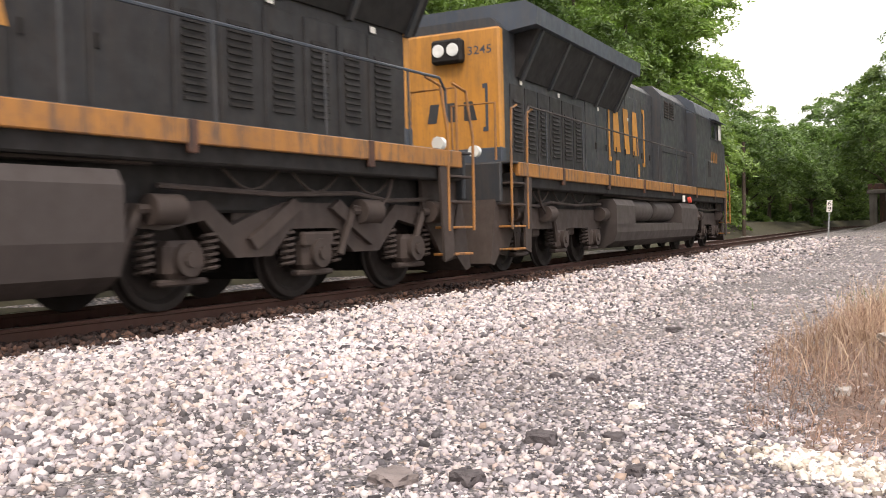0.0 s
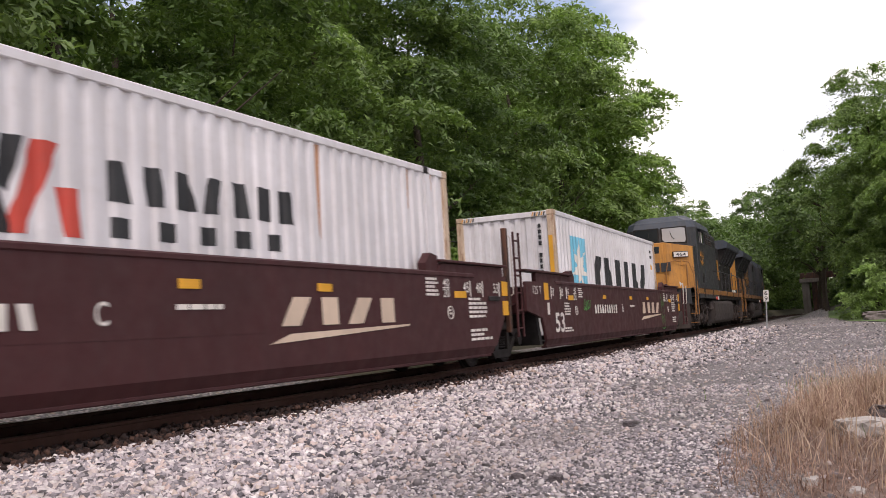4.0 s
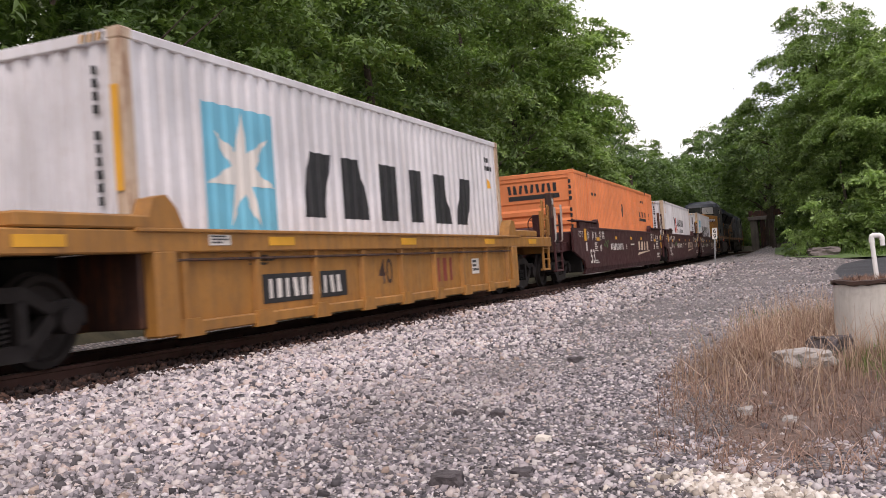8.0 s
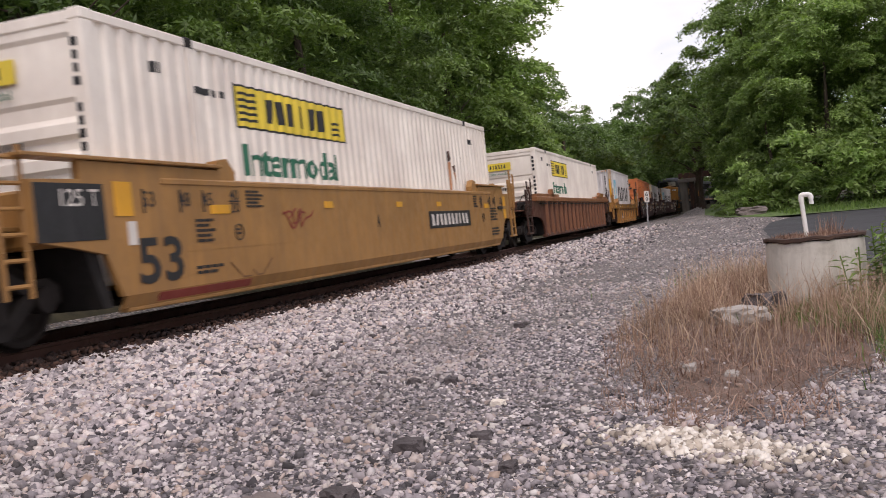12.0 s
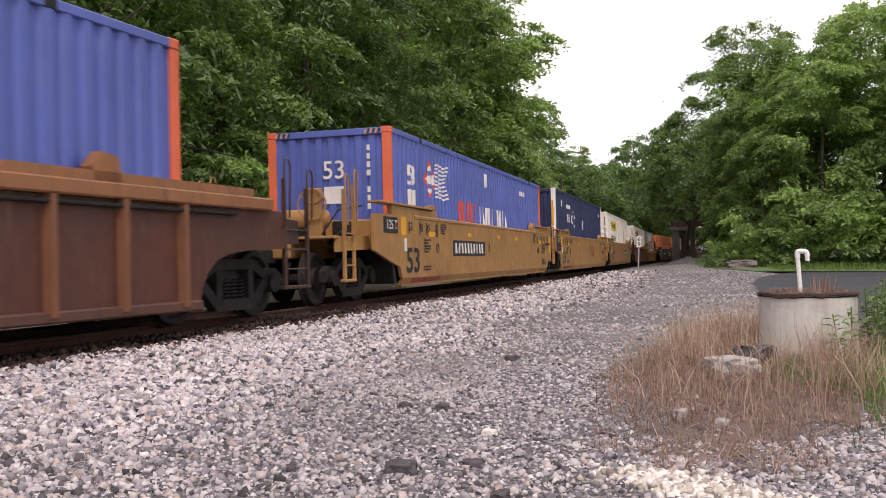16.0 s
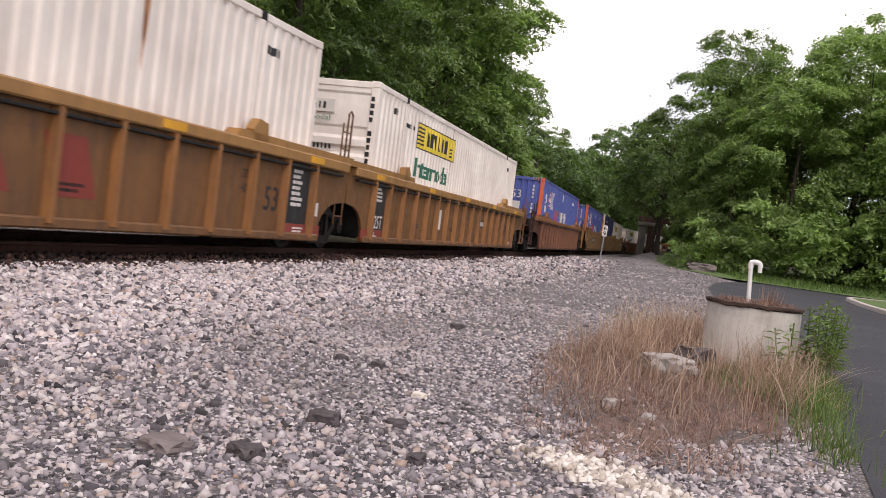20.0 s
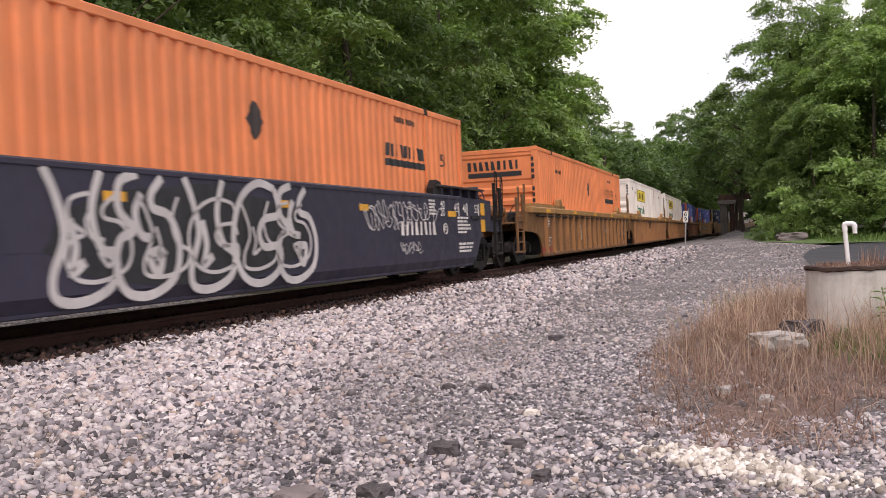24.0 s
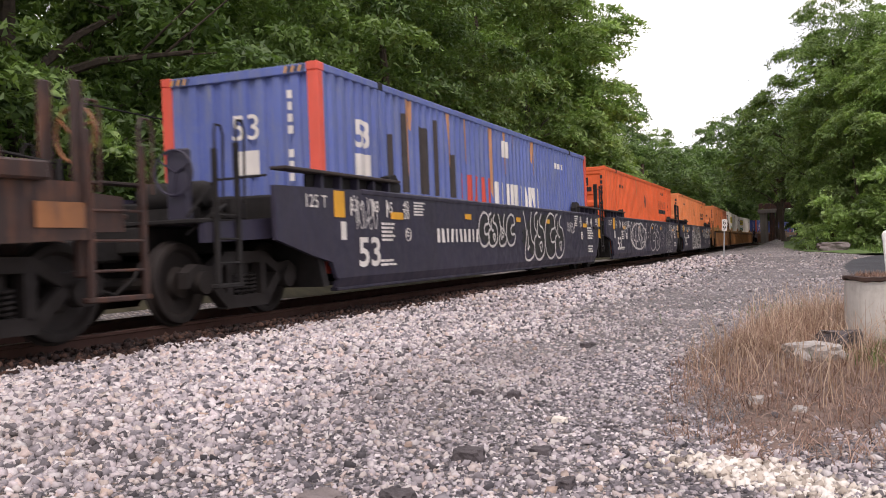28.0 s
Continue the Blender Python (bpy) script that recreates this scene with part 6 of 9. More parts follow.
    if turned:
        for sd in (1, -1):
            part("nose_rail", Mesh().tube([(sd * 0.42, 10.35 + f, 1.9), (sd * 0.42, 10.36 + f, 2.55), (sd * 0.5, 10.3 + f, 2.95), (sd * 0.75, 10.1 + f, 3.05), (sd * 1.0, 9.95 + f, 2.98)], 0.022, 6), M_GOLD_DIRTY, ob, "dull golden bent nose rail")
            part("nose_rail", Mesh().tube([(sd * 1.42, 10.0 + f, 0.7), (sd * 1.5, 10.05 + f, 1.5), (sd * 1.48, 9.95 + f, 2.4), (sd * 1.3, 9.85 + f, 2.95), (sd * 1.05, 9.9 + f, 3.02)], 0.022, 6), M_GOLD_DIRTY, ob, "dull golden bent nose rail")
    # ends: pilot, steps, rails, couplers
    for e in (1, -1):
        o = 0.45 if turned and e > 0 else 0.0
        part("end_sheet", Mesh().rbox(-1.3, 1.3, *sorted(((e * 9.9 + o), (e * 10.0 + o))), 1.2, 1.86, 0.02), M_ENGINE, ob)
        part("pilot", Mesh().prism("x", [((e * 9.95 + o), 1.25), ((e * 10.0 + o), 1.25), ((e * 10.25 + o), 0.2), ((e * 10.1 + o), 0.16), ((e * 9.7 + o), 0.5)], -1.2, 1.2), M_UNDER, ob, "rusty plough plate")
        coupler(ob, (e * 10.0 + o), e)
        for sd in (1, -1):
            part("step_well", Mesh().prism("x", [((e * 8.95 + o), 1.84), ((e * 9.95 + o), 1.84), ((e * 9.95 + o), 0.36), ((e * 9.55 + o), 0.30), ((e * 9.0 + o), 0.95)], *sorted((sd * 1.12, sd * 1.18))), M_UNDER, ob, smooth=False)
            part("step_cheek", Mesh().prism("x", [((e * 9.0 + o), 1.84), ((e * 9.24 + o), 1.84), ((e * 9.36 + o), 0.4), ((e * 9.1 + o), 0.34)], *sorted((sd * 1.46, sd * 1.42))), M_UNDER, ob, smooth=False)
            for k, z in enumerate((0.40, 0.78, 1.14, 1.5)):
                part("step_tread", Mesh().rbox(*sorted((sd * 1.46, sd * 1.14)), *sorted(((e * 9.3 + o), (e * 9.88 + o))), z, z + 0.035, 0.008), M_GOLD_DIRTY if k < 2 else M_UNDER, ob, "dirty step tread")
            for yy in (9.22, 9.92):
                part("grab_rail", Mesh().tube([(sd * 1.46, (e * yy + o), 0.75), (sd * 1.47, (e * yy + o), 2.1), (sd * 1.44, (e * (yy - 0.12) + o), 2.75), (sd * 1.40, (e * (yy - 0.45) + o), 2.84)], 0.022, 6), M_GOLD_DIRTY, ob, "dull golden grab rail")
            part("end_rail", Mesh().tube([(sd * 0.4, (e * 9.93 + o), 1.9), (sd * 0.4, (e * 9.93 + o), 2.85), (sd * 1.2, (e * 9.93 + o), 2.85), (sd * 1.2, (e * 9.93 + o), 1.9)], 0.022, 6), M_GOLD_DIRTY, ob, "dull golden end rail")
            part("ditch_light", Mesh().cyl((sd * 0.85, (e * 9.95 + o), 2.06), (sd * 0.85, (e * 10.06 + o), 2.06), 0.1, 14), M_LAMP, ob, "small round ditch light")
            part("mu_hose", Mesh().tube([(sd * 0.5, (e * 10.0 + o), 1.2), (sd * 0.55, (e * 10.2 + o), 0.9), (sd * 0.5, (e * 10.35 + o), 0.55), (sd * 0.4, (e * 10.4 + o), 0.4)], 0.028, 6), M_DARK, ob)
    # walkway handrails
    for sd in (1, -1):
        y0, y1 = (-9.3, 2.3) if wide else (-9.2, 4.2)
        part("handrail", Mesh().tube([(sd * 1.42, y0, 1.9), (sd * 1.43, y0 + 0.05, 2.7), (sd * 1.43, y0 + 0.2, 2.86), (sd * 1.43, y1, 2.86), (sd * 1.43, y1 + 0.05, 2.8)], 0.02, 6), M_ENGINE_ROOF if turned else M_TANK, ob, "grey walkway handrail")
        n = 7
        for i in range(n):
            yy = y0 + 1.0 + (y1 - y0 - 1.2) * i / (n - 1)
            part("stanchion", Mesh().tube([(sd * 1.45, yy, 1.7), (sd * 1.44, yy, 2.87)], 0.016, 6), M_ENGINE, ob)
    part("underframe", Mesh().rbox(-1.05, 1.05, -9.3, 9.3, 1.0, 1.62, 0.03), M_DARK, ob, "black grimy underframe")
    # fuel tank, reservoirs, bell, cables
    tank = [(-1.42, 0.42), (-1.18, 0.27), (1.18, 0.27), (1.42, 0.42), (1.50, 0.72), (1.50, 1.22), (1.42, 1.36), (-1.42, 1.36), (-1.50, 1.22), (-1.50, 0.72)]
    if turned:
        part("fuel_tank", Mesh().prism("y", tank, -3.65, 4.35), M_TANK, ob, "dusty grey fuel tank", smooth=False)
    else:
        low = [(-1.42, 0.42), (-1.18, 0.27), (1.18, 0.27), (1.42, 0.42), (1.50, 0.62), (1.50, 0.80), (0.7, 0.86), (-0.7, 0.86), (-1.50, 0.80), (-1.50, 0.62)]
        part("fuel_tank", Mesh().prism("y", low, -4.1, 4.3), M_TANK, ob, "dusty grey fuel tank", smooth=False)
        for a, b in ((-4.1, -2.6), (2.2, 4.3)):
            part("tank_end", Mesh().prism("y", tank, a, b), M_TANK, ob, smooth=False)
        for sd in (1, -1):
            for k in (-1.35, 0.95):
                part("air_reservoir", Mesh().lathe((sd * 1.12, k - 0.95, 1.12), (0, 1, 0), [(0, 0.12), (0.06, 0.24), (0.14, 0.27), (1.76, 0.27), (1.84, 0.24), (1.9, 0.12)], 20), M_TANK, ob, "grey air reservoir drum")
    for sd in (1, -1):
        part("bell", Mesh().lathe((sd * 1.3, 4.75, 1.3), (0, 0, -1), [(0, 0.03), (0.05, 0.11), (0.25, 0.15), (0.33, 0.2)], 16), M_UNDER, ob)
        part("conduit", Mesh().tube([(sd * 1.2, -4.2, 1.48), (sd * 1.22, 0, 1.44), (sd * 1.2, 4.4, 1.48)], 0.05, 6), M_UNDER, ob)
        part("filler_cap", Mesh().lathe((sd * 1.45, 3.3, 1.46), (sd, 0, 0.2), [(0, 0.09), (0.08, 0.09), (0.09, 0.05)], 12), M_RED, ob, "red filler cap")
        part("gauge", Mesh().rbox(*sorted((sd * 1.46, sd * 1.5)), 2.5, 2.7, 1.4, 1.58, 0.01), M_MARK_WHITE, ob, "white gauge plate")
    for y in (-6.7, 7.27 if turned else 6.7):
        engine_truck(ob, y, "curved" if turned else "straight")
    return ob


# ---- the consist, from the engines back ----
def ticks(ob, y, z, words, material, x=1.508, h=0.17, bar=True):
    lettering(words, ob, x, y, z, 0.11 * len(words), h, material)
    if bar:
        plate(ob, x - 0.004, y - 0.09 if y < 0 else y + 0.16, z - 0.02, 0.035, 0.26, material, name="tick")


def smooth_marks(ob, ink, seed, letter="", yellow=M_MARK_YELLOW, big=(-7.1, 0.7, 0.43)):
    """The stencils of a smooth-sided well car's near side."""
    for e, names in ((-1, (("53", -7.55), ("48", -6.86), ("45", -6.38))), (1, (("45", 6.95), ("48", 7.46), ("53", 8.2)))):
        for w, y in names:
            ticks(ob, y, 1.40, w, ink)
        y = e * 5.75 if e < 0 else 6.2
        lettering("40", ob, 1.508, y, 1.46, 0.22, 0.13, ink)
        lettering("20", ob, 1.508, y, 1.30, 0.22, 0.13, ink)
        plate(ob, 1.503, y, 1.38, 0.26, 0.018, ink, name="rule")
        plate(ob, 1.503, e * 6.1 if e < 0 else 6.72, 1.28, 0.45, 0.11, yellow, name="reflector", label="amber reflector strip")
        ring = part("round_stencil", Mesh().tube([(0, 0.1 * math.cos(a * 0.3142), 0.1 * math.sin(a * 0.3142)) for a in range(21)], 0.008, 4), ink, ob)
        ring.matrix_local = pose(1.507, e * 5.7 if e < 0 else 6.32, 0.99)
        bars(ob, 1.508, e * 5.7 if e < 0 else 6.32, 0.99, 0.12, 0.1, 2, ink, seed=seed + e)
    bars(ob, 1.508, -6.43, 1.02, 0.5, 0.3, 5, ink, seed=seed)
    bars(ob, 1.508, -5.2, 1.40, 0.5, 0.24, 5, ink, seed=seed + 1)
    bars(ob, 1.508, 5.72, 1.38, 0.44, 0.3, 5, ink, seed=seed + 2)
    bars(ob, 1.508, 7.42, 1.05, 0.8, 0.36, 5, ink, seed=seed + 3)
    bars(ob, 1.508, 7.5, 0.60, 0.9, 0.22, 3, ink, seed=seed + 4)
    bars(ob, 1.508, -6.4, 0.56, 0.7, 0.12, 2, ink, seed=seed + 5)
    lettering("53", ob, 1.509, big[0], 0.74, big[1], big[2], ink)
    lettering("125 T", ob, 1.508, -8.6, 1.42, 0.55, 0.17, ink)
    plate(ob, 1.503, -7.98, 1.40, 0.30, 0.36, yellow, name="reflector", label="amber reflector panel")
    plate(ob, 1.503, -7.88, 1.04, 0.15, 0.25, M_MARK_WHITE, name="tag", label="small white tag plate")
    for z in (1.40, 1.05):
        plate(ob, 1.503, 8.62, z, 0.26, 0.26, yellow, name="reflector", label="amber reflector panel")
    for y in (-2.9, 0.3, 2.75):
        plate(ob, 1.503, y, 1.33, 0.32, 0.10, yellow, name="reflector", label="amber reflector strip")
    if letter:
        lettering(letter, ob, 1.508, -0.85, 1.04, 0.16, 0.22, ink)
    part("jacking_pad", Mesh().rbox(1.50, 1.53, 7.85, 8.35, 1.18, 1.26, 0.01), M_DARK, ob)


def swirl(rnd, y, z, w, h, loops=3):
    """One scrawled stroke: drifting loops."""
    pts = []
    a0 = rnd.uniform(0, 6.28)
    k1, k2, p1 = rnd.uniform(0.7, 1.3), rnd.uniform(1.5, 2.6), rnd.uniform(0, 6)
    n = 26
    for i in range(n):
        u = i / (n - 1)
        a = a0 + loops * 3.1 * u
        pts.append((y + w * (u - 0.5) * 0.6 + w * 0.36 * math.cos(a * k1), z + h * 0.5 * max(-1, min(1, math.sin(a) * 0.8 + 0.35 * math.sin(a * k2 + p1)))))
    return pts


def scrawl(ob, y, z, w, h, n, seed, width=0.035, material=None, label="silver spray-painted graffiti scrawl"):
    rnd = random.Random(seed)
    lines = [swirl(rnd, y + w * ((i + 0.5) / n - 0.5), z, w / n * 1.5, h * rnd.uniform(0.85, 1.0), rnd.choice((2, 3))) for i in range(n)]
    return strokes(ob, 1.509, 0, 0, lines, width, material or M_SPRAY, label=label)


def dark_fill(ob, y, z, w, h, seed, material):
    rnd = random.Random(seed)
    n = 30
    poly = [(w / 2 * math.cos(2 * math.pi * i / n) * rnd.uniform(0.85, 1.0), h / 2 * math.sin(2 * math.pi * i / n) * rnd.uniform(0.85, 1.0)) for i in range(n)]
    return shape(ob, 1.502, y, z, poly, material, name="graffiti_fill", label="dark sprayed patch behind the scrawl", thick=0.003)


def rect(y0, y1, z0, z1):
    return [(y0, z0), (y1, z0), (y1, z1), (y0, z1)]


def ring_poly(y, z, r0, r1, n=20, sy=1.0):
    out = []
    for i in range(n):
        a, b = 2 * math.pi * i / n, 2 * math.pi * (i + 1) / n
        out.append([(y + sy * r0 * math.cos(a), z + r0 * math.sin(a)), (y + sy * r1 * math.cos(a), z + r1 * math.sin(a)), (y + sy * r1 * math.cos(b), z + r1 * math.sin(b)), (y + sy * r0 * math.cos(b), z + r0 * math.sin(b))])
    return out


def star(y, z, r):
    out = []
    for i in range(7):
        a = math.pi / 2 + 2 * math.pi * i / 7
        out.append([(y, z), (y + 0.36 * r * math.cos(a - 0.449), z + 0.36 * r * math.sin(a - 0.449)), (y + r * math.cos(a), z + r * math.sin(a)), (y + 0.36 * r * math.cos(a + 0.449), z + 0.36 * r * math.sin(a + 0.449))])
    return out


def stack_of_bars(ob, x, z, height, n, material, seed):
    """A container's number, written down its end post: one bar for each character."""
    y0, pitch, depth, w, z0, half = WAVES[ob.name]
    g = Mesh()
    rnd = random.Random(seed)
    for i in range(n):
        zz = z - i * height / n - z0
        if i == 4:
            continue
        k = rnd.uniform(0.7, 1)
        g.add([(-0.045 * k, 0, zz), (0.045 * k, 0, zz), (0.045 * k, 0, zz - height / n * 0.68), (-0.045 * k, 0, zz - height / n * 0.68)], [(0, 1, 2, 3)])
    ob2 = part("number_bars", g, material, ob, "unreadable number down the end", False)
    ob2.matrix_local = pose(x, -half + 0.004, 0)
    ob2.location.y = -half - 0.006


def hazard(ob, x, half, h, seed=0):
    """Black and yellow stripes on the end header."""
    for i in range(6):
        shape(ob, x + i * 0.055, -half - 0.004, h - 0.075, [(-0.03, -0.045), (0.0, -0.045), (0.03, 0.045), (0.0, 0.045)], (M_MARK_YELLOW, M_MARK_BLACK)[i % 2], True, name="hazard_stripe")


def star_box(s, top, label):
    c = container("c", label, s, 12.19, 2.438, top, M_WHITE_COLD, M_WHITE_RUSTY, M_WHITE_COLD, "waves", castings=M_WHITE_RUSTY)
    decal(c, [rect(-4.79, -3.24, 1.2, 2.84)], M_SKYBLUE, "panel", "sky blue square panel")
    decal(c, star(-4.0, 2.05, 0.74), M_MARK_WHITE, "star", "white seven-pointed star", 0.008)
    decal(c, blocks(0.95, 2.0, 7.1, 0.92, 6, 4), M_MARK_BLACK, "wordmark", "large black block wordmark shapes")
    decal(c, [[(5.25, 2.36), (5.5, 2.36), (5.375, 2.58)]], M_MARK_YELLOW, "warning_mark", "yellow warning triangle")
    decal(c, [rect(5.15 + 0.1 * i, 5.22 + 0.1 * i, 2.92, 3.02) for i in range(3)] + [rect(5.15 + 0.11 * i, 5.23 + 0.11 * i, 2.74, 2.84) for i in range(5)], M_MARK_BLACK, "small_print", "unreadable small marks")
    stack_of_bars(c, 0.86, 3.05, 1.5, 11, M_MARK_BLACK, 3)
    plate(c, 1.12, -6.11, 1.75, 0.1, 1.1, M_MARK_YELLOW, True, "strip", "yellow strip on the corner post")
    hazard(c, 0.72, 6.095, 2.9)
    hazard(c, -1.05, 6.095, 2.9)
    return c


def rust_runs(c, ys, seed, length=16.15):
    """Rust streaks running down from the top rail."""
    rnd = random.Random(seed)
    polys = []
    top = WAVES[c.name][4] + 2.78
    for y in ys:
        w, d = rnd.uniform(0.02, 0.06), rnd.uniform(0.4, 1.5)
        polys.append([(y - w, top), (y + w, top), (y + w * 0.4, top - d), (y - w * 0.2, top - d * 0.9)])
    return decal(c, polys, M_RUNS, "rust_streak", "orange-brown rust streaks", 0.003)


M_RUNS = paint("rust streak", rgb(196, 140, 100), (0.25, 0.12, 0.06), 0.6)


def yellow_sign_box(s, top, label, seed, old=False):
    c = container("c", label, s, 16.15, 2.59, top, M_WHITE, M_WHITE, M_WHITE, "ribs")
    decal(c, [rect(-5.1, -1.42, 2.40, 3.0)], M_MARK_BLACK, "sign_border", "black sign border", 0.003)
    decal(c, [rect(-5.06, -1.46, 2.43, 2.97)], M_SIGN_YELLOW, "sign_panel", "lemon yellow sign panel", 0.006)
    decal(c, blocks(-3.2, 2.7, 2.1, 0.34, 6, seed), M_MARK_BLACK, "wordmark", "black block wordmark shapes", 0.009)
    decal(c, [[rect(-4.95, -4.45, 2.5 + 0.09 * i, 2.54 + 0.09 * i)] for i in range(5)] + [[rect(-1.95, -1.6, 2.5 + 0.09 * i, 2.54 + 0.09 * i)] for i in range(3)], M_MARK_BLACK, "scroll_line", "thin black scroll line", 0.009)
    letters(c, "Intermodal", -3.4, 1.97, 3.1, 0.44, M_GREEN)
    decal(c, [rect(-6.9 + 0.11 * i, -6.82 + 0.11 * i, 2.9, 3.03) for i in range(2)] + [rect(-6.05 + 0.2 * i, -5.9 + 0.2 * i, 2.75, 2.84) for i in range(4)] + [rect(6.3 + 0.16 * i, 6.42 + 0.16 * i, 2.86, 2.98) for i in range(3)], M_MARK_BLACK, "small_print", "unreadable small marks")
    half = 8.075
    z0 = top - 2.9
    plate(c, -0.08, -half + 0.012, 2.36, 0.95, 0.26, M_SIGN_YELLOW if not old else M_MARK_WHITE, True, "end_sign", "small sign panel on the end")
    wordmark(c, -0.06, -half + 0.003, 2.36, 0.6, 0.13, 6, M_MARK_BLACK, seed, True)
    lettering("Intermodal", c, -0.08, -half + 0.003, 2.12, 0.8, 0.1, M_GREEN, end=True)
    wordmark(c, 0.1, -half - 0.002, 1.55, 0.66, 0.1, 8, M_MARK_BLACK, seed + 1, True, label="unreadable number marks", name="number_bars")
    stack_of_bars(c, 1.18, z0 + 2.6, 1.5, 11, M_MARK_BLACK, seed)
    rust_runs(c, [random.Random(seed).uniform(-7, 7) for _ in range(5)], seed)
    if seed == 22:
        decal(c, [[(4.4, 2.55), (4.62, 2.6), (4.7, 2.42), (4.5, 2.3)], [(4.85, 2.25), (5.0, 2.3), (5.02, 2.12), (4.88, 2.1)], [(5.6, 2.5), (5.68, 2.5), (5.66, 2.38), (5.6, 2.38)]], M_RUSTCAR, "dent", "rust-brown torn dents")
        decal(c, [[(4.42, 2.3), (4.66, 2.35), (4.6, 1.7), (4.5, 1.6)], [(4.86, 2.1), (5.0, 2.1), (4.96, 1.8)]], M_RUNS, "rust_streak", "rust streak below the dents")
    return c


def orange_box(s, top, label, body, seed, big=False):
    c = container("c", label, s, 16.15, 2.59, top, body, body, body, "ribs", pitch=0.26)
    if big:
        decal(c, blocks(4.95, 2.42, 2.3, 0.32, 9, seed), M_MARK_BLACK, "wordmark", "black block wordmark shapes")
        decal(c, [rect(3.8, 6.1, 2.02, 2.2)], M_MARK_BLACK, "wordmark_bar", "black bar under the wordmark")
    else:
        decal(c, blocks(5.1, 2.38, 1.75, 0.22, 9, seed), M_MARK_BLACK, "wordmark", "black block wordmark shapes")
        decal(c, [rect(4.2, 5.98, 2.1, 2.22)], M_MARK_BLACK, "wordmark_bar", "black bar under the wordmark")
    letters(c, "53", 7.0, 2.35, 0.28, 0.25, M_RUSTCAR)
    decal(c, [[(0.1, 2.16), (0.34, 2.42), (0.1, 2.68), (-0.14, 2.42)]], M_TANK, "diamond", "grey diamond placard")
    decal(c, [rect(-5.6 + 0.17 * i, -5.47 + 0.17 * i, 2.72, 2.82) for i in range(5)] + [rect(4.6 + 0.17 * i, 4.73 + 0.17 * i, 2.88, 2.98) for i in range(6)], M_RUSTCAR, "small_print", "unreadable small marks")
    half = 8.075
    wordmark(c, 0.0, -half + 0.03, 2.42, 1.6, 0.26, 9, M_MARK_BLACK, seed, True)
    plate(c, 0.02, -half + 0.046, 2.16, 1.6, 0.14, M_MARK_BLACK, True, "wordmark_bar", "black bar under the wordmark")
    stack_of_bars(c, 1.16, top - 2.9 + 2.6, 1.7, 10, M_MARK_BLACK, seed)
    rust_runs(c, [random.Random(seed).uniform(-7, 7) for _ in range(3)], seed)
    return c


def blue_box(s, top, label, body, post, seed, logo=True):
    c = container("c", label, s, 16.15, 2.59, top, body, post, body, "waves", depth=0.045)
    if logo:
        y, z = -5.42, 2.5
        decal(c, [[(y - 0.42, z), (y, z - 0.42), (y + 0.42, z), (y, z + 0.42)]], M_RED, "logo_diamond", "red and white diamond logo", 0.005)
        decal(c, [[(y - 0.33, z), (y, z - 0.33), (y + 0.33, z), (y, z + 0.33)]], M_MARK_WHITE, "logo_diamond", "", 0.008)
        decal(c, ring_poly(y, z, 0.1, 0.2), M_BLUE, "logo_ring", "blue ring in the logo", 0.011)
        waves = []
        for i in range(9):
            zz = z + 0.36 - i * 0.09
            y1 = y + 0.1 + abs(i - 4) * 0.085
            for k in range(9):
                a, b = y1 + (1.15 - abs(i - 4) * 0.03) * k / 9, y1 + (1.15 - abs(i - 4) * 0.03) * (k + 1) / 9
                za, zb = zz + 0.025 * math.sin(k * 0.9), zz + 0.025 * math.sin((k + 1) * 0.9)
                waves.append([(a, za - 0.022), (b, zb - 0.022), (b, zb + 0.022), (a, za + 0.022)])
        decal(c, waves, M_MARK_WHITE, "logo_waves", "white wavy lines trailing the logo", 0.006)
    off = 0.0 if logo else 0.5
    decal(c, blocks(-2.15 + off, 1.9, 2.0, 0.56, 5, seed), M_RED, "wordmark", "red block wordmark shapes")
    decal(c, blocks(0.75 + off, 1.88, 3.5, 0.52, 10, seed + 1), M_MARK_WHITE, "wordmark", "white block wordmark shapes")
    decal(c, [rect(-0.4 + off, -0.05 + off, 2.7, 3.06)], M_MARK_WHITE, "tag", "white square tag")
    decal(c, [rect(4.4 + 0.15 * i, 4.5 + 0.15 * i, 2.76, 2.9) for i in range(6) if i != 2], M_MARK_WHITE, "small_print", "unreadable white marks")
    letters(c, "53", -6.72, 2.5, 0.38, 0.42, M_MARK_WHITE)
    decal(c, [rect(-6.95, -6.5, 1.88, 2.2)], M_MARK_WHITE, "tag", "white square tag")
    half = 8.075
    z0 = top - 2.9
    lettering("53", c, 0.1, -half + 0.028, 2.55 - z0, 0.44, 0.36, M_MARK_WHITE, end=True)
    plate(c, 0.1, -half + 0.034, 2.05 - z0, 0.42, 0.34, M_MARK_WHITE, True, "tag", "white square tag")
    stack_of_bars(c, 0.85, 3.0, 1.3, 8, M_MARK_WHITE, seed)
    hazard(c, 0.8, half, 2.9)
    hazard(c, -1.1, half, 2.9)
    if not logo:
        rnd = random.Random(seed)
        decal(c, [rect(y, y + w, 1.7, 1.9 + h) for y, w, h in ((-5.3, 0.25, 1.1), (-4.6, 0.5, 0.95), (-3.9, 0.16, 1.15), (-3.2, 0.3, 0.6), (-5.8, 0.12, 0.7))], M_TANK, "bare_patch", "grey bare patches in the paint", 0.0025)
        rust_runs(c, [rnd.uniform(-6, 4) for _ in range(14)], seed)
    return c


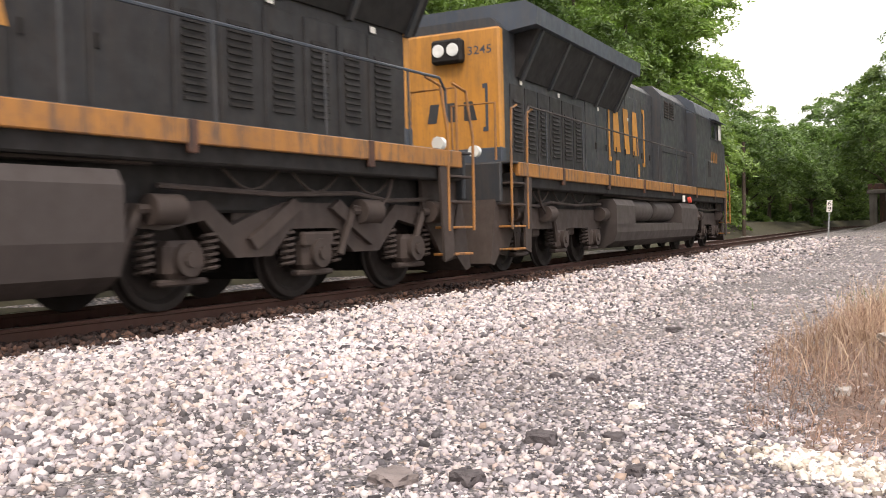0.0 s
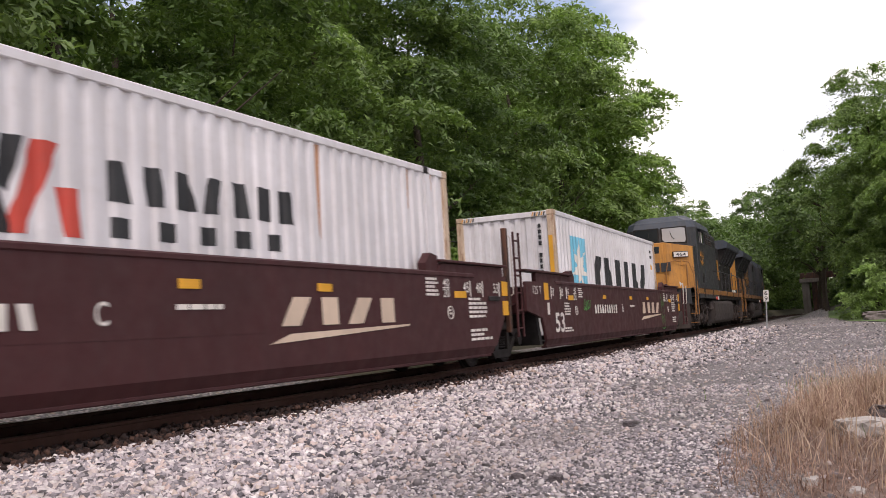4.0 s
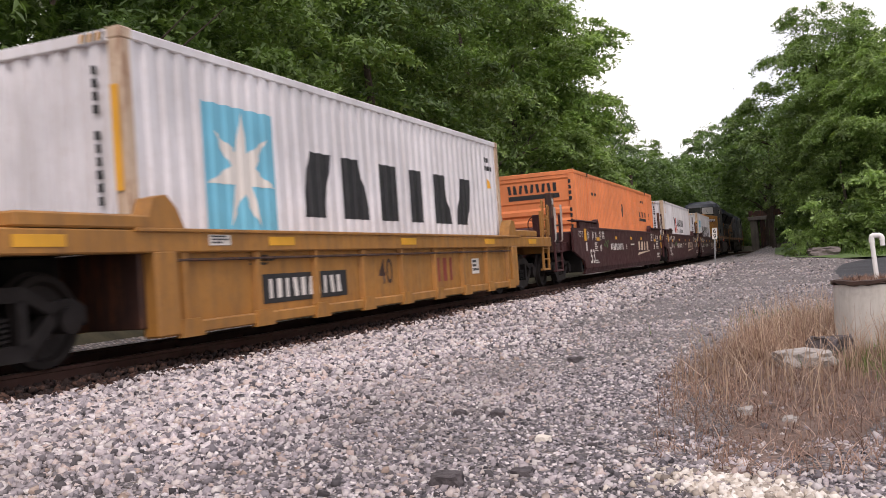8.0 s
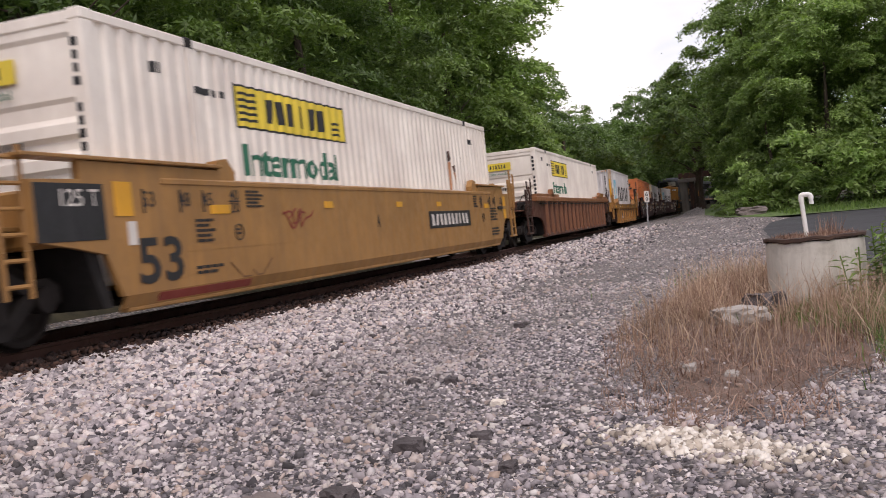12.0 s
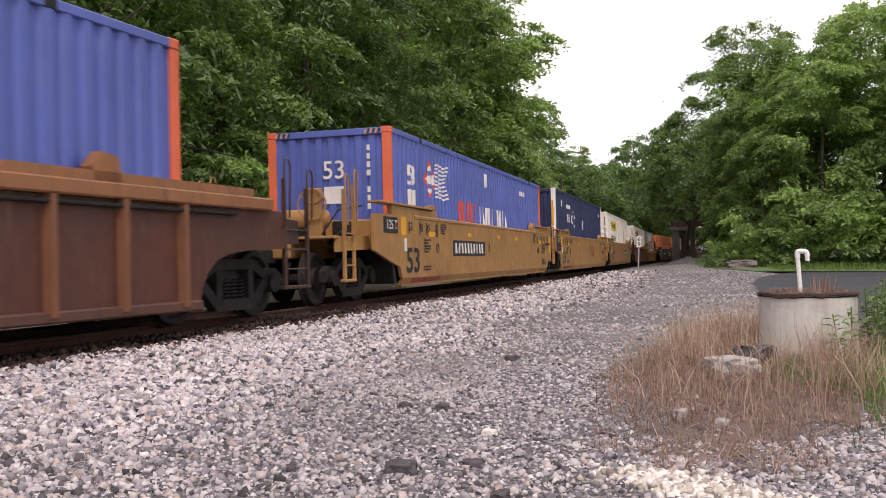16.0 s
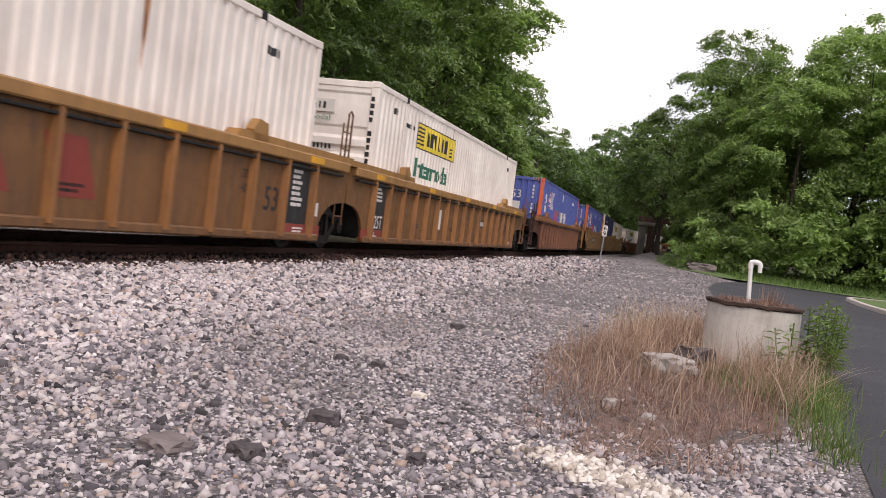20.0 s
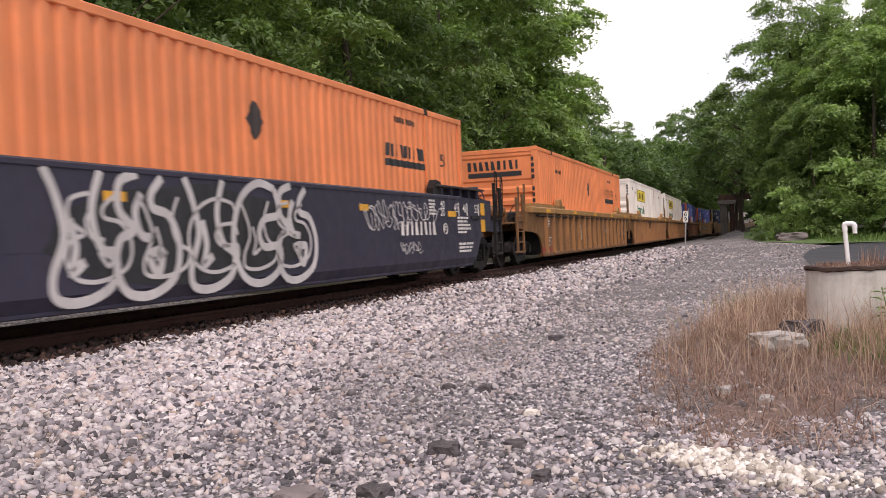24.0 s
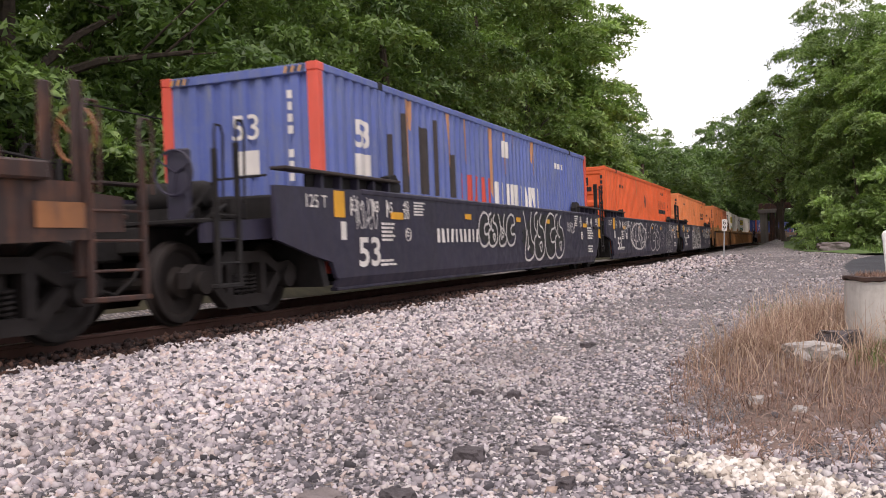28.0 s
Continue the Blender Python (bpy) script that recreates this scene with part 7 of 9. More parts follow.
def short_well(label, s):
    """A yellow car with a forty-foot well, low sides with posts, and platforms over its trucks."""
    ob = thing("well_car", rail_pose(s), label, "well car", "well cars of the train")
    RIDERS.append((ob, s, 0.0))
    y_ = M_YELLOW_OLD
    for sd in (1, -1):
        part("top_sill", Mesh().rbox(*sorted((sd * 1.50, sd * 1.30)), -9.1, 9.1, 1.06, 1.29, 0.015), y_, ob)
        part("sill_lip", Mesh().rbox(*sorted((sd * 1.53, sd * 1.30)), -6.4, 6.4, 1.27, 1.31, 0.008), y_, ob)
        part("side_sheet", Mesh().rbox(*sorted((sd * 1.40, sd * 1.35)), -6.08, 6.08, 0.22, 1.08, 0.01), y_, ob)
        part("bottom_sill", Mesh().rbox(*sorted((sd * 1.5, sd * 1.32)), -6.05, 6.05, 0.2, 0.33, 0.015), y_, ob)
        part("pipe_run", Mesh().tube([(sd * 1.46, -5.9, 0.98), (sd * 1.46, 5.9, 0.98)], 0.018, 6), M_RUSTCAR, ob)
        for i in range(9):
            y = -5.6 + i * 1.4
            part("side_post", Mesh().prism("z", [(sd * 1.39, y - 0.07), (sd * 1.47, y - 0.045), (sd * 1.47, y + 0.045), (sd * 1.39, y + 0.07)], 0.3, 1.07), y_, ob, smooth=False)
            part("foot_bracket", Mesh().prism("x", [(y - 0.2, 0.17), (y + 0.2, 0.17), (y + 0.14, 0.36), (y - 0.14, 0.36)], *sorted((sd * 1.53, sd * 1.46))), y_, ob, smooth=False)
        for e in (1, -1):
            part("end_post", Mesh().rbox(*sorted((sd * 1.51, sd * 1.3)), *sorted((e * 5.75, e * 6.12)), 0.2, 1.08, 0.02), y_, ob)
            part("container_guide", Mesh().prism("x", [(e * 5.6, 1.3), (e * 5.72, 1.52), (e * 5.88, 1.66), (e * 6.08, 1.62), (e * 6.22, 1.3)], *sorted((sd * 1.5, sd * 1.28))), y_, ob, smooth=False)
            part("deck_flange", Mesh().rbox(*sorted((sd * 1.5, sd * 1.1)), *sorted((e * 6.15, e * 7.85)), 1.30, 1.44, 0.02), y_, ob)
            end_stand(ob, 1.46, 8.5, e, 0.5, 2.2, 0.5, y_, False, sd)
            for z in (1.45, 1.75, 2.05):
                part("rung", Mesh().tube([(sd * 1.44, e * 8.5, z), (sd * 1.44, e * 9.0, z)], 0.014, 6), y_, ob)
    part("well_floor", Mesh().box(-1.35, 1.35, -6.0, 6.0, 0.36, 0.42), M_DARK, ob)
    for e in (1, -1):
        part("well_end", Mesh().rbox(-1.36, 1.36, *sorted((e * 6.1, e * 6.2)), 0.3, 1.1, 0.01), M_RUSTCAR, ob)
        part("centre_sill", Mesh().rbox(-0.35, 0.35, *sorted((e * 6.2, e * 9.35)), 0.72, 1.1, 0.02), M_DARK, ob)
        part("platform", Mesh().rbox(-1.32, 1.32, *sorted((e * 6.2, e * 9.25)), 1.1, 1.14, 0.01), M_RUSTCAR, ob)
        part("end_beam", Mesh().rbox(-1.4, 1.4, *sorted((e * 9.12, e * 9.3)), 0.9, 1.3, 0.02), y_, ob)
        coupler(ob, e * 9.3, e)
        truck(ob, e * 7.78)
    part("hand_brake", wheel_ring(0.9, -9.34, 1.7, -1), y_, ob)
    part("brake_stand", Mesh().rbox(0.8, 1.0, -9.3, -9.17, 1.2, 1.95, 0.02), y_, ob)
    plate(ob, 1.402, -2.97, 0.6, 2.2, 0.36, M_MARK_BLACK, name="number_panel", label="black panel behind the car number")
    wordmark(ob, 1.411, -2.97, 0.6, 1.95, 0.24, 10, M_MARK_WHITE, 6, label="unreadable white number marks")
    lettering("40", ob, 1.406, -0.55, 0.72, 0.5, 0.4, M_RUSTCAR)
    wordmark(ob, 1.406, 2.0, 0.68, 0.9, 0.42, 3, M_DULLRED, 6, label="dull red plain emblem shapes")
    plate(ob, 1.402, 3.6, 0.7, 0.4, 0.3, M_MARK_WHITE, name="tag", label="white data panel")
    bars(ob, 1.411, 3.6, 0.7, 0.34, 0.24, 3, M_MARK_BLACK, seed=3)
    bars(ob, 1.406, -4.0, 0.95, 0.6, 0.14, 3, M_MARK_BLACK, seed=4)
    plate(ob, 1.502, -5.0, 1.19, 0.4, 0.12, M_MARK_WHITE, name="tag", label="white data panel")
    bars(ob, 1.511, -5.0, 1.19, 0.34, 0.1, 3, M_MARK_BLACK, seed=5)
    for y in (-7.6, -3.7, 0.2, 4.3, 7.4):
        plate(ob, 1.502, y, 1.18, 0.6, 0.11, M_MARK_YELLOW, name="reflector", label="amber reflector strip")
    return ob


def ribbed_marks(ob, seed, lead):
    lettering("53", ob, 1.414, 6.68, 0.80, 0.42, 0.36, M_MARK_BLACK)
    for y, t in ((6.2, "20"), (6.2, "40")):
        lettering(t, ob, 1.414, 5.85 if t == "20" else 5.85, 1.1 if t == "20" else 0.9, 0.16, 0.13, M_MARK_BLACK)
    if lead:
        bars(ob, 1.416, 8.3, 1.12, 0.5, 0.2, 4, M_MARK_BLACK, seed=seed)
    else:
        bars(ob, 1.424, 7.52, 1.0, 0.42, 0.6, 7, M_MARK_WHITE, seed=seed)
    plate(ob, 1.412, 8.25, 0.72, 0.16, 0.22, M_MARK_WHITE, name="tag", label="small pale tag plate")
    bars(ob, 1.424, -7.52, 1.15, 0.4, 0.3, 4, M_MARK_WHITE, seed=seed + 1)
    lettering("125T", ob, 1.424, -7.52, 0.62, 0.6, 0.26, M_MARK_WHITE)
    bars(ob, 1.426, 7.7, 0.36, 0.5, 0.1, 2, M_MARK_WHITE, seed=seed + 2)
    bars(ob, 1.426, -7.7, 0.36, 0.5, 0.1, 2, M_MARK_WHITE, seed=seed + 3)
    for y in (-4.6, -1.0, 2.4):
        bars(ob, 1.414, y, 0.62, 0.5, 0.12, 2, M_MARK_BLACK, seed=seed + 4)
    for y in (-7.9, -3.9, 0.0, 3.9, 7.9):
        plate(ob, 1.522, y, 1.5, 0.5, 0.1, M_MARK_YELLOW, name="reflector", label="amber reflector strip")


def bubble_letters(ob, y, z, w, h, which, r=0.045):
    """Fat outlined spray letters: closed flowing outlines with inner curls."""
    forms = {
        "S": [[(0.32, 1.0), (0.08, 0.92), (0.06, 0.7), (0.24, 0.54), (0.06, 0.46), (0.0, 0.25), (0.12, 0.04), (0.45, 0.0), (0.8, 0.14), (0.88, 0.42), (0.74, 0.66), (0.52, 0.72), (0.5, 0.84), (0.66, 0.98)], [(0.36, 0.84), (0.27, 0.68), (0.34, 0.5), (0.5, 0.47)], [(0.42, 0.33), (0.62, 0.36), (0.55, 0.16), (0.42, 0.33)]],
        "L": [[(0.1, 1.0), (0.22, 0.8), (0.3, 0.5), (0.16, 0.2), (0.2, 0.03), (0.5, 0.0), (0.82, 0.1), (0.9, 0.3), (0.7, 0.42), (0.62, 0.7), (0.74, 1.0)], [(0.36, 0.62), (0.42, 0.4), (0.36, 0.22), (0.52, 0.3)]],
        "C": [[(0.85, 0.95), (0.5, 1.0), (0.15, 0.82), (0.0, 0.45), (0.15, 0.1), (0.5, 0.0), (0.88, 0.12), (0.92, 0.36), (0.6, 0.36), (0.5, 0.5), (0.62, 0.64), (0.92, 0.7), (0.85, 0.95)]],
    }
    paths = []
    for k, c in enumerate(which):
        x0 = y - w / 2 + w * k / len(which)
        for f in forms[c]:
            pts = [Vector((x0 + a * w / len(which) * 1.12, z - h / 2 + b * h)) for a, b in f]
            out = []
            for i in range(len(pts) - 1):
                p0, p1, p2, p3 = pts[max(0, i - 1)], pts[i], pts[i + 1], pts[min(len(pts) - 1, i + 2)]
                for j in range(5):
                    u = j / 5
                    out.append(tuple(0.5 * (2 * p1 + (p2 - p0) * u + (2 * p0 - 5 * p1 + 4 * p2 - p3) * u * u + (3 * p1 - p0 - 3 * p2 + p3) * u ** 3)))
            out.append(tuple(pts[-1]))
            paths.append(out)
    strokes(ob, 1.512, 0, 0, paths, r, M_SPRAY, label="silver sprayed bubble outlines")


def consist():
    engine("3245", "dark blue and gold diesel locomotive, cab leading, dusty trucks", 189.9, False)
    engine("464", "dark blue and gold diesel locomotive, nose facing the cars", 168.3, True)
    # maroon set
    bn = "maroon smooth-sided well car with white stencils"
    b = smooth_well("well_car", bn, 144.9, M_MAROON, (True, False), truck_at=(9.6, -9.68))
    c = smooth_well("well_car", bn, 125.5, M_MAROON, (False, False), truck_at=(-9.68,))
    a = smooth_well("well_car", bn, 106.1, M_MAROON, (False, True), truck_at=(-9.6,))
    for k, (ob, l) in enumerate(((b, "B"), (c, "C"), (a, "A"))):
        smooth_marks(ob, M_MARK_WHITE, 30 + 10 * k, l)
        wordmark(ob, 1.509, -2.75, 1.02, 2.5, 0.22, 10, M_MARK_WHITE, 40 + k, label="unreadable white number marks")
        wordmark(ob, 1.509, 3.3, 1.04, 2.9, 0.34, 4, M_CREAM, 50 + k, slant=0.35, label="cream slanted block wordmark shapes")
        shape(ob, 1.503, 3.2, 0.72, [(-1.6, -0.05), (1.7, 0.09), (1.75, 0.12), (-1.2, 0.06)], M_CREAM, name="swoosh", label="cream swoosh under the wordmark")
        bars(ob, 1.508, 0.55, 1.08, 0.9, 0.09, 1, M_MARK_WHITE, seed=60 + k)
        scrawl(ob, -4.75, 1.12, 0.55, 0.26, 3, 70 + k, 0.02, M_SPRAY_GREEN, "small green spray-painted scrawl")
    strokes(b, 1.509, 0, 0, [[(5.0, 1.5), (5.1, 1.2), (5.05, 0.95), (5.12, 0.85), (5.05, 0.75), (5.1, 0.5), (5.0, 0.36), (5.3, 0.34)], [(5.55, 1.5), (5.45, 1.2), (5.5, 0.95), (5.43, 0.85), (5.5, 0.75), (5.45, 0.5), (5.55, 0.38), (5.3, 0.34)], [(5.28, 1.4), (5.28, 1.1)], [(5.28, 0.75), (5.28, 0.5)]], 0.035, M_SPRAY_GREEN, label="green spray-painted outline")
    star_box(144.9, 3.36, "white container with sky blue star panel, rusty edges")
    hz = container("c", "white container with rust-streaked corner posts and black wordmark", 125.7, 13.72, 2.438, 3.37, M_WHITE_COLD, M_WHITE_RUSTY, M_WHITE_COLD, "waves", castings=M_WHITE_RUSTY)
    decal(hz, [[(-2.28, 2.6), (-2.0, 2.6), (-1.7, 1.75), (-1.95, 1.75)], [(-1.8, 2.6), (-1.6, 2.6), (-1.75, 2.1), (-1.9, 2.2)]], M_MARK_BLACK, "emblem", "black slanted emblem strokes")
    decal(hz, [[(-1.5, 2.6), (-1.2, 2.6), (-1.6, 1.75), (-1.8, 1.75)], [(-1.25, 2.2), (-1.0, 2.2), (-0.95, 1.75), (-1.15, 1.75)]], M_RED, "emblem", "red slanted emblem strokes")
    decal(hz, blocks(0.95, 2.33, 3.2, 0.4, 7, 9), M_MARK_BLACK, "wordmark", "black block wordmark shapes")
    decal(hz, [rect(-0.6 + 0.62 * i, -0.35 + 0.62 * i, 1.78, 1.98) for i in range(5)], M_MARK_BLACK, "wordmark", "small spaced black blocks")
    decal(hz, [rect(-6.86, -6.7, 0.7, 3.2), rect(-6.15, -6.02, 0.7, 3.25)], M_RUNS, "rust_streak", "rust streaks along the post", 0.003)
    rust_runs(hz, [-6.4, -5.9, -2.5, 3.0, 5.5, 6.3], 4)
    lettering("45", hz, -0.1, -6.855, 1.98 - 0.47, 0.55, 0.42, M_MARK_BLACK, end=True)
    shape(hz, -0.25, -6.845, 2.6 - 0.47, [(-0.25, 0.3), (-0.05, 0.3), (0.0, -0.1), (-0.15, -0.1)], M_MARK_BLACK, True)
    shape(hz, 0.05, -6.845, 2.6 - 0.47, [(0.0, 0.3), (0.2, 0.3), (-0.05, -0.2), (-0.25, -0.2)], M_MARK_YELLOW, True)
    stack_of_bars(hz, 0.75, 3.1, 1.3, 11, M_MARK_BLACK, 8)
    hazard(hz, 0.55, 6.86, 2.9)
    orange_box(106.1, 3.4, "pale orange ribbed container with black block wordmark", M_ORANGE, 13)
    # yellow car
    short_well("dirty yellow well car with low posted sides", 84.5)
    star_box(84.5, 3.42, "white container with sky blue star panel, rusty edges")
    # brown car
    ribbed_well("well_car", "rusty brown well car with many side posts", 62.85, M_BROWN, M_CHORD, (-9.6, 9.6), ribs=17)
    yellow_sign_box(62.68, 3.32, "cream white container with yellow sign and green lettering", 21)
    # tan set
    tn = "tan smooth-sided well car with black stencils"
    u6 = smooth_well("well_car", tn, 39.3, M_TAN, (True, False), truck_at=(9.6, -9.68))
    u7 = smooth_well("well_car", tn, 20.0, M_TAN, (False, False), truck_at=(-9.68,))
    u8 = smooth_well("well_car", tn, 0.5, M_TAN, (False, True), truck_at=(-9.6,))
    for k, (ob, l) in enumerate(((u6, "A"), (u7, "C"), (u8, "B"))):
        smooth_marks(ob, M_MARK_BLACK, 130 + 10 * k, l, big=(-7.42, 0.82, 0.5))
        if k < 2:
            plate(ob, 1.502, -8.78, 1.27, 0.98, 0.56, M_MARK_BLACK, name="dark_panel", label="black painted end behind the stencil")
        else:
            plate(ob, 1.502, -8.72, 1.40, 0.78, 0.3, M_MARK_BLACK, name="dark_panel", label="black panel behind the stencil")
        lettering("125 T", ob, 1.513, -8.65, 1.41, 0.55, 0.17, M_MARK_WHITE)
        plate(ob, 1.482, -6.5, 0.345, 2.0, 0.1, M_DULLRED, name="red_band", label="dull red jacking band").matrix_local = pose(1.474, -6.5, 0.34, 0, 25.5, 0)
        strokes(ob, 1.508, 0, 0, [[(-6.0, 0.62), (-5.7, 0.42), (-5.5, 0.42), (-5.45, 0.5), (-5.35, 0.42), (-5.2, 0.42), (-4.9, 0.62)]], 0.02, M_TAN_OLD, "weld_line", "faint bracket outline")
    for ob, y in ((u6, 3.55), (u8, -2.9)):
        plate(ob, 1.503, y, 1.0, 3.1, 0.36, M_MARK_BLACK, name="number_panel", label="black panel behind the car number")
        wordmark(ob, 1.512, y, 1.0, 2.8, 0.24, 10, M_MARK_WHITE, 61, label="unreadable white number marks")
    wordmark(u7, 1.509, 1.78, 1.02, 1.85, 0.52, 3, M_DULLRED, 17, label="dull red plain emblem shapes")
    scrawl(u6, -4.0, 1.14, 0.8, 0.3, 3, 5, 0.025, M_DULLRED, "small pink spray-painted scrawl")
    yellow_sign_box(39.3, 3.42, "cream white container with yellow sign, rusty torn dents", 22)
    um = container("c", "navy blue ribbed container with white end posts", 20.0, 16.15, 2.59, 3.5, M_UMAX, M_WHITE, M_UMAX, "waves", depth=0.045)
    decal(um, blocks(-4.0, 2.42, 1.45, 0.34, 4, 10), M_MARK_WHITE, "wordmark", "white block wordmark shapes")
    decal(um, [[(-2.9 + 0.4 * math.cos(a), 2.36 + 0.46 * math.sin(a)), (-2.9 + 0.22 * math.cos(a + 0.6), 2.36 + 0.25 * math.sin(a + 0.6)), (-2.9 + 0.4 * math.cos(a + 1.2), 2.36 + 0.46 * math.sin(a + 1.2))] for a in (0, 1.571, 3.142, 4.712)], M_MARK_WHITE, "emblem", "white four-part diamond emblem")
    decal(um, [[(0.18, 2.0), (0.4, 2.27), (0.18, 2.54), (-0.04, 2.27)]], M_MARK_WHITE, "diamond", "white diamond placard")
    decal(um, [rect(-5.1 + 0.14 * i, -5.0 + 0.14 * i, 2.84, 3.0) for i in range(9) if i != 4] + [rect(-6.4, -6.28, 2.85, 3.1), rect(-6.22, -6.1, 2.85, 3.1), rect(6.8, 6.95, 2.9, 3.05)], M_MARK_WHITE, "small_print", "unreadable white marks")
    plate(um, 1.18, -8.085, 1.9, 0.09, 1.0, M_MARK_YELLOW, True, "strip", "yellow strip on the corner post")
    blue_box(0.5, 3.34, "blue container with orange-red end posts and white wordmark", M_BLUE, M_ORANGEPOST, 31)
    # brown car
    ribbed_well("well_car", "rusty brown well car with many side posts", -23.05, M_BROWN, M_CHORD, (-9.6, 9.6), ribs=17)
    blue_box(-22.92, 3.34, "blue container with orange-red end posts and white wordmark", M_BLUE, M_ORANGEPOST, 35)
    # ochre set
    on = "weathered ochre well car with side posts, black end panels"
    for k, (s, tr, en) in enumerate(((-46.5, (9.6, -9.7), (True, False)), (-65.7, (-9.7,), (False, False)), (-85.1, (-9.6,), (False, True)))):
        ob = ribbed_well("well_car", on, s, M_TAN_OLD, M_TAN, tr, en, ribs=17, black_ends=True)
        ribbed_marks(ob, 200 + 10 * k, k == 0)
        if k == 1:
            wordmark(ob, 1.414, 1.2, 0.85, 3.8, 0.64, 3, M_DULLRED, 17, label="faded red plain emblem shapes")
            part("hanging_strap", Mesh().tube([(1.5, -2.1, 1.36), (1.5, -1.72, 1.0), (1.5, -1.58, 0.98), (1.5, -1.2, 1.36)], 0.03, 6), M_DARK, ob, "dark strap hanging in a loop")
        else:
            plate(ob, 1.412, 2.6, 0.9, 1.4, 0.22, M_MARK_BLACK, name="number_panel", label="black panel behind the car number")
            wordmark(ob, 1.421, 2.6, 0.9, 1.2, 0.14, 8, M_MARK_WHITE, 62, label="unreadable white number marks")
            plate(ob, 1.412, -2.6, 0.85, 0.42, 0.5, M_MARK_WHITE, name="tag", label="pale data panel")
    yellow_sign_box(-46.35, 3.36, "cream white container with yellow sign and green lettering", 25, True)
    yellow_sign_box(-65.7, 3.41, "cream white container with yellow sign and green lettering", 26)
    orange_box(-85.1, 3.36, "pale orange ribbed container with black block wordmark", M_ORANGE, 14, True)
    # dark blue set
    nn = "dark blue smooth-sided well car covered in silver graffiti"
    n13 = smooth_well("well_car", nn, -108.5, M_NAVYCAR, (True, False), truck_at=(9.6, -9.68), grey_walk=True, dark_ends=M_DARK)
    n14 = smooth_well("well_car", nn, -127.7, M_NAVYCAR, (False, False), truck_at=(-9.68,), grey_walk=True, dark_ends=M_DARK)
    n15 = smooth_well("well_car", nn, -146.9, M_NAVYCAR, (False, True), truck_at=(-9.6,), grey_walk=True, dark_ends=M_DARK)
    for k, ob in enumerate((n13, n14, n15)):
        smooth_marks(ob, M_MARK_WHITE, 330 + 10 * k, "ACB"[k])
    wordmark(n15, 1.509, -3.4, 0.98, 2.2, 0.24, 10, M_MARK_WHITE, 66, label="unreadable white number marks")
    wordmark(n13, 1.509, 5.0, 1.0, 1.7, 0.24, 8, M_MARK_WHITE, 67, label="unreadable white number marks")
    # wide outlined letters on the leading unit
    dark_fill(n13, -1.4, 0.93, 5.1, 1.2, 4, M_MARK_BLACK)
    bubble_letters(n13, -1.4, 0.95, 5.1, 1.24, "LSLCS", 0.10)
    bubble_letters(n13, -1.3, 0.93, 4.6, 0.84, "SLCLS", 0.045)
    scrawl(n13, 3.6, 1.22, 1.9, 0.5, 7, 91, 0.022)
    scrawl(n13, 5.2, 1.3, 1.6, 0.34, 6, 92, 0.02)
    scrawl(n13, 4.6, 0.66, 0.9, 0.22, 5, 93, 0.018)
    for ob, y, w, h, seed, n in ((n14, -3.1, 3.6, 1.05, 101, 6),):
        dark_fill(ob, y, 0.98, w, h, seed, M_MARK_BLACK if ob is n15 else M_NAVYCAR)
        scrawl(ob, y, 0.98, w, h, n, seed, 0.055)
        rnd = random.Random(seed)
        strokes(ob, 1.512, 0, 0, [[(y + w * 0.5 * math.cos(a * 0.2618) * rnd.uniform(0.9, 1.05), 0.98 + h * 0.5 * math.sin(a * 0.2618) * rnd.uniform(0.85, 1.0)) for a in range(25)]], 0.06, M_SPRAY, label="silver sprayed outline of the graffiti")
    dark_fill(n15, 2.4, 0.98, 3.9, 1.1, 104, M_MARK_BLACK)
    bubble_letters(n15, 2.4, 0.98, 3.7, 1.1, "LSCS", 0.05)
    dark_fill(n15, -1.2, 1.1, 2.5, 0.7, 105, M_MARK_BLACK)
    bubble_letters(n15, -1.2, 1.1, 2.3, 0.66, "CSLC", 0.05)
    bubble_letters(n14, 5.35, 0.9, 2.1, 1.25, "SLS", 0.028)
    bubble_letters(n14, 3.2, 1.0, 1.5, 0.9, "CL", 0.02)
    bubble_letters(n14, 0.9, 0.95, 2.6, 1.1, "CS")
    scrawl(n14, 6.6, 1.25, 0.6, 0.25, 4, 114, 0.018)
    scrawl(n14, -6.0, 1.2, 1.0, 0.6, 5, 111, 0.02)
    scrawl(n15, -7.2, 1.3, 0.7, 0.5, 5, 112, 0.02)
    scrawl(n15, 5.1, 1.2, 0.8, 0.3, 5, 113, 0.018)
    orange_box(-108.5, 3.27, "pale orange ribbed container with black block wordmark", M_ORANGE, 15)
    orange_box(-127.7, 3.31, "bright orange ribbed container with black block wordmark", M_ORANGE_RED, 16, True)
    blue_box(-146.9, 3.36, "faded patchy blue container with coral red posts", M_BLUE_OLD, M_REDPOST, 37, False)
    last = ribbed_well("well_car", "rusted red-brown empty well car with tall end posts", -169.8, M_RUSTCAR, M_RUSTCAR, (9.6,), ribs=17)
    part("end_stand", Mesh().rbox(0.78, 0.86, 10.3, 10.42, 1.1, 2.4, 0.015), M_RUSTCAR, last)
    part("end_stand", Mesh().rbox(1.2, 1.28, 10.3, 10.4, 0.6, 2.35, 0.015), M_RUSTCAR, last)
    part("hand_brake", wheel_ring(1.05, 10.5, 1.9, 1), M_CHORD, last, "ochre brake wheel")
    part("reservoir", Mesh().cyl((-0.9, 10.0, 1.75), (0.4, 10.0, 1.75), 0.22, 16), M_RUSTCAR, last)
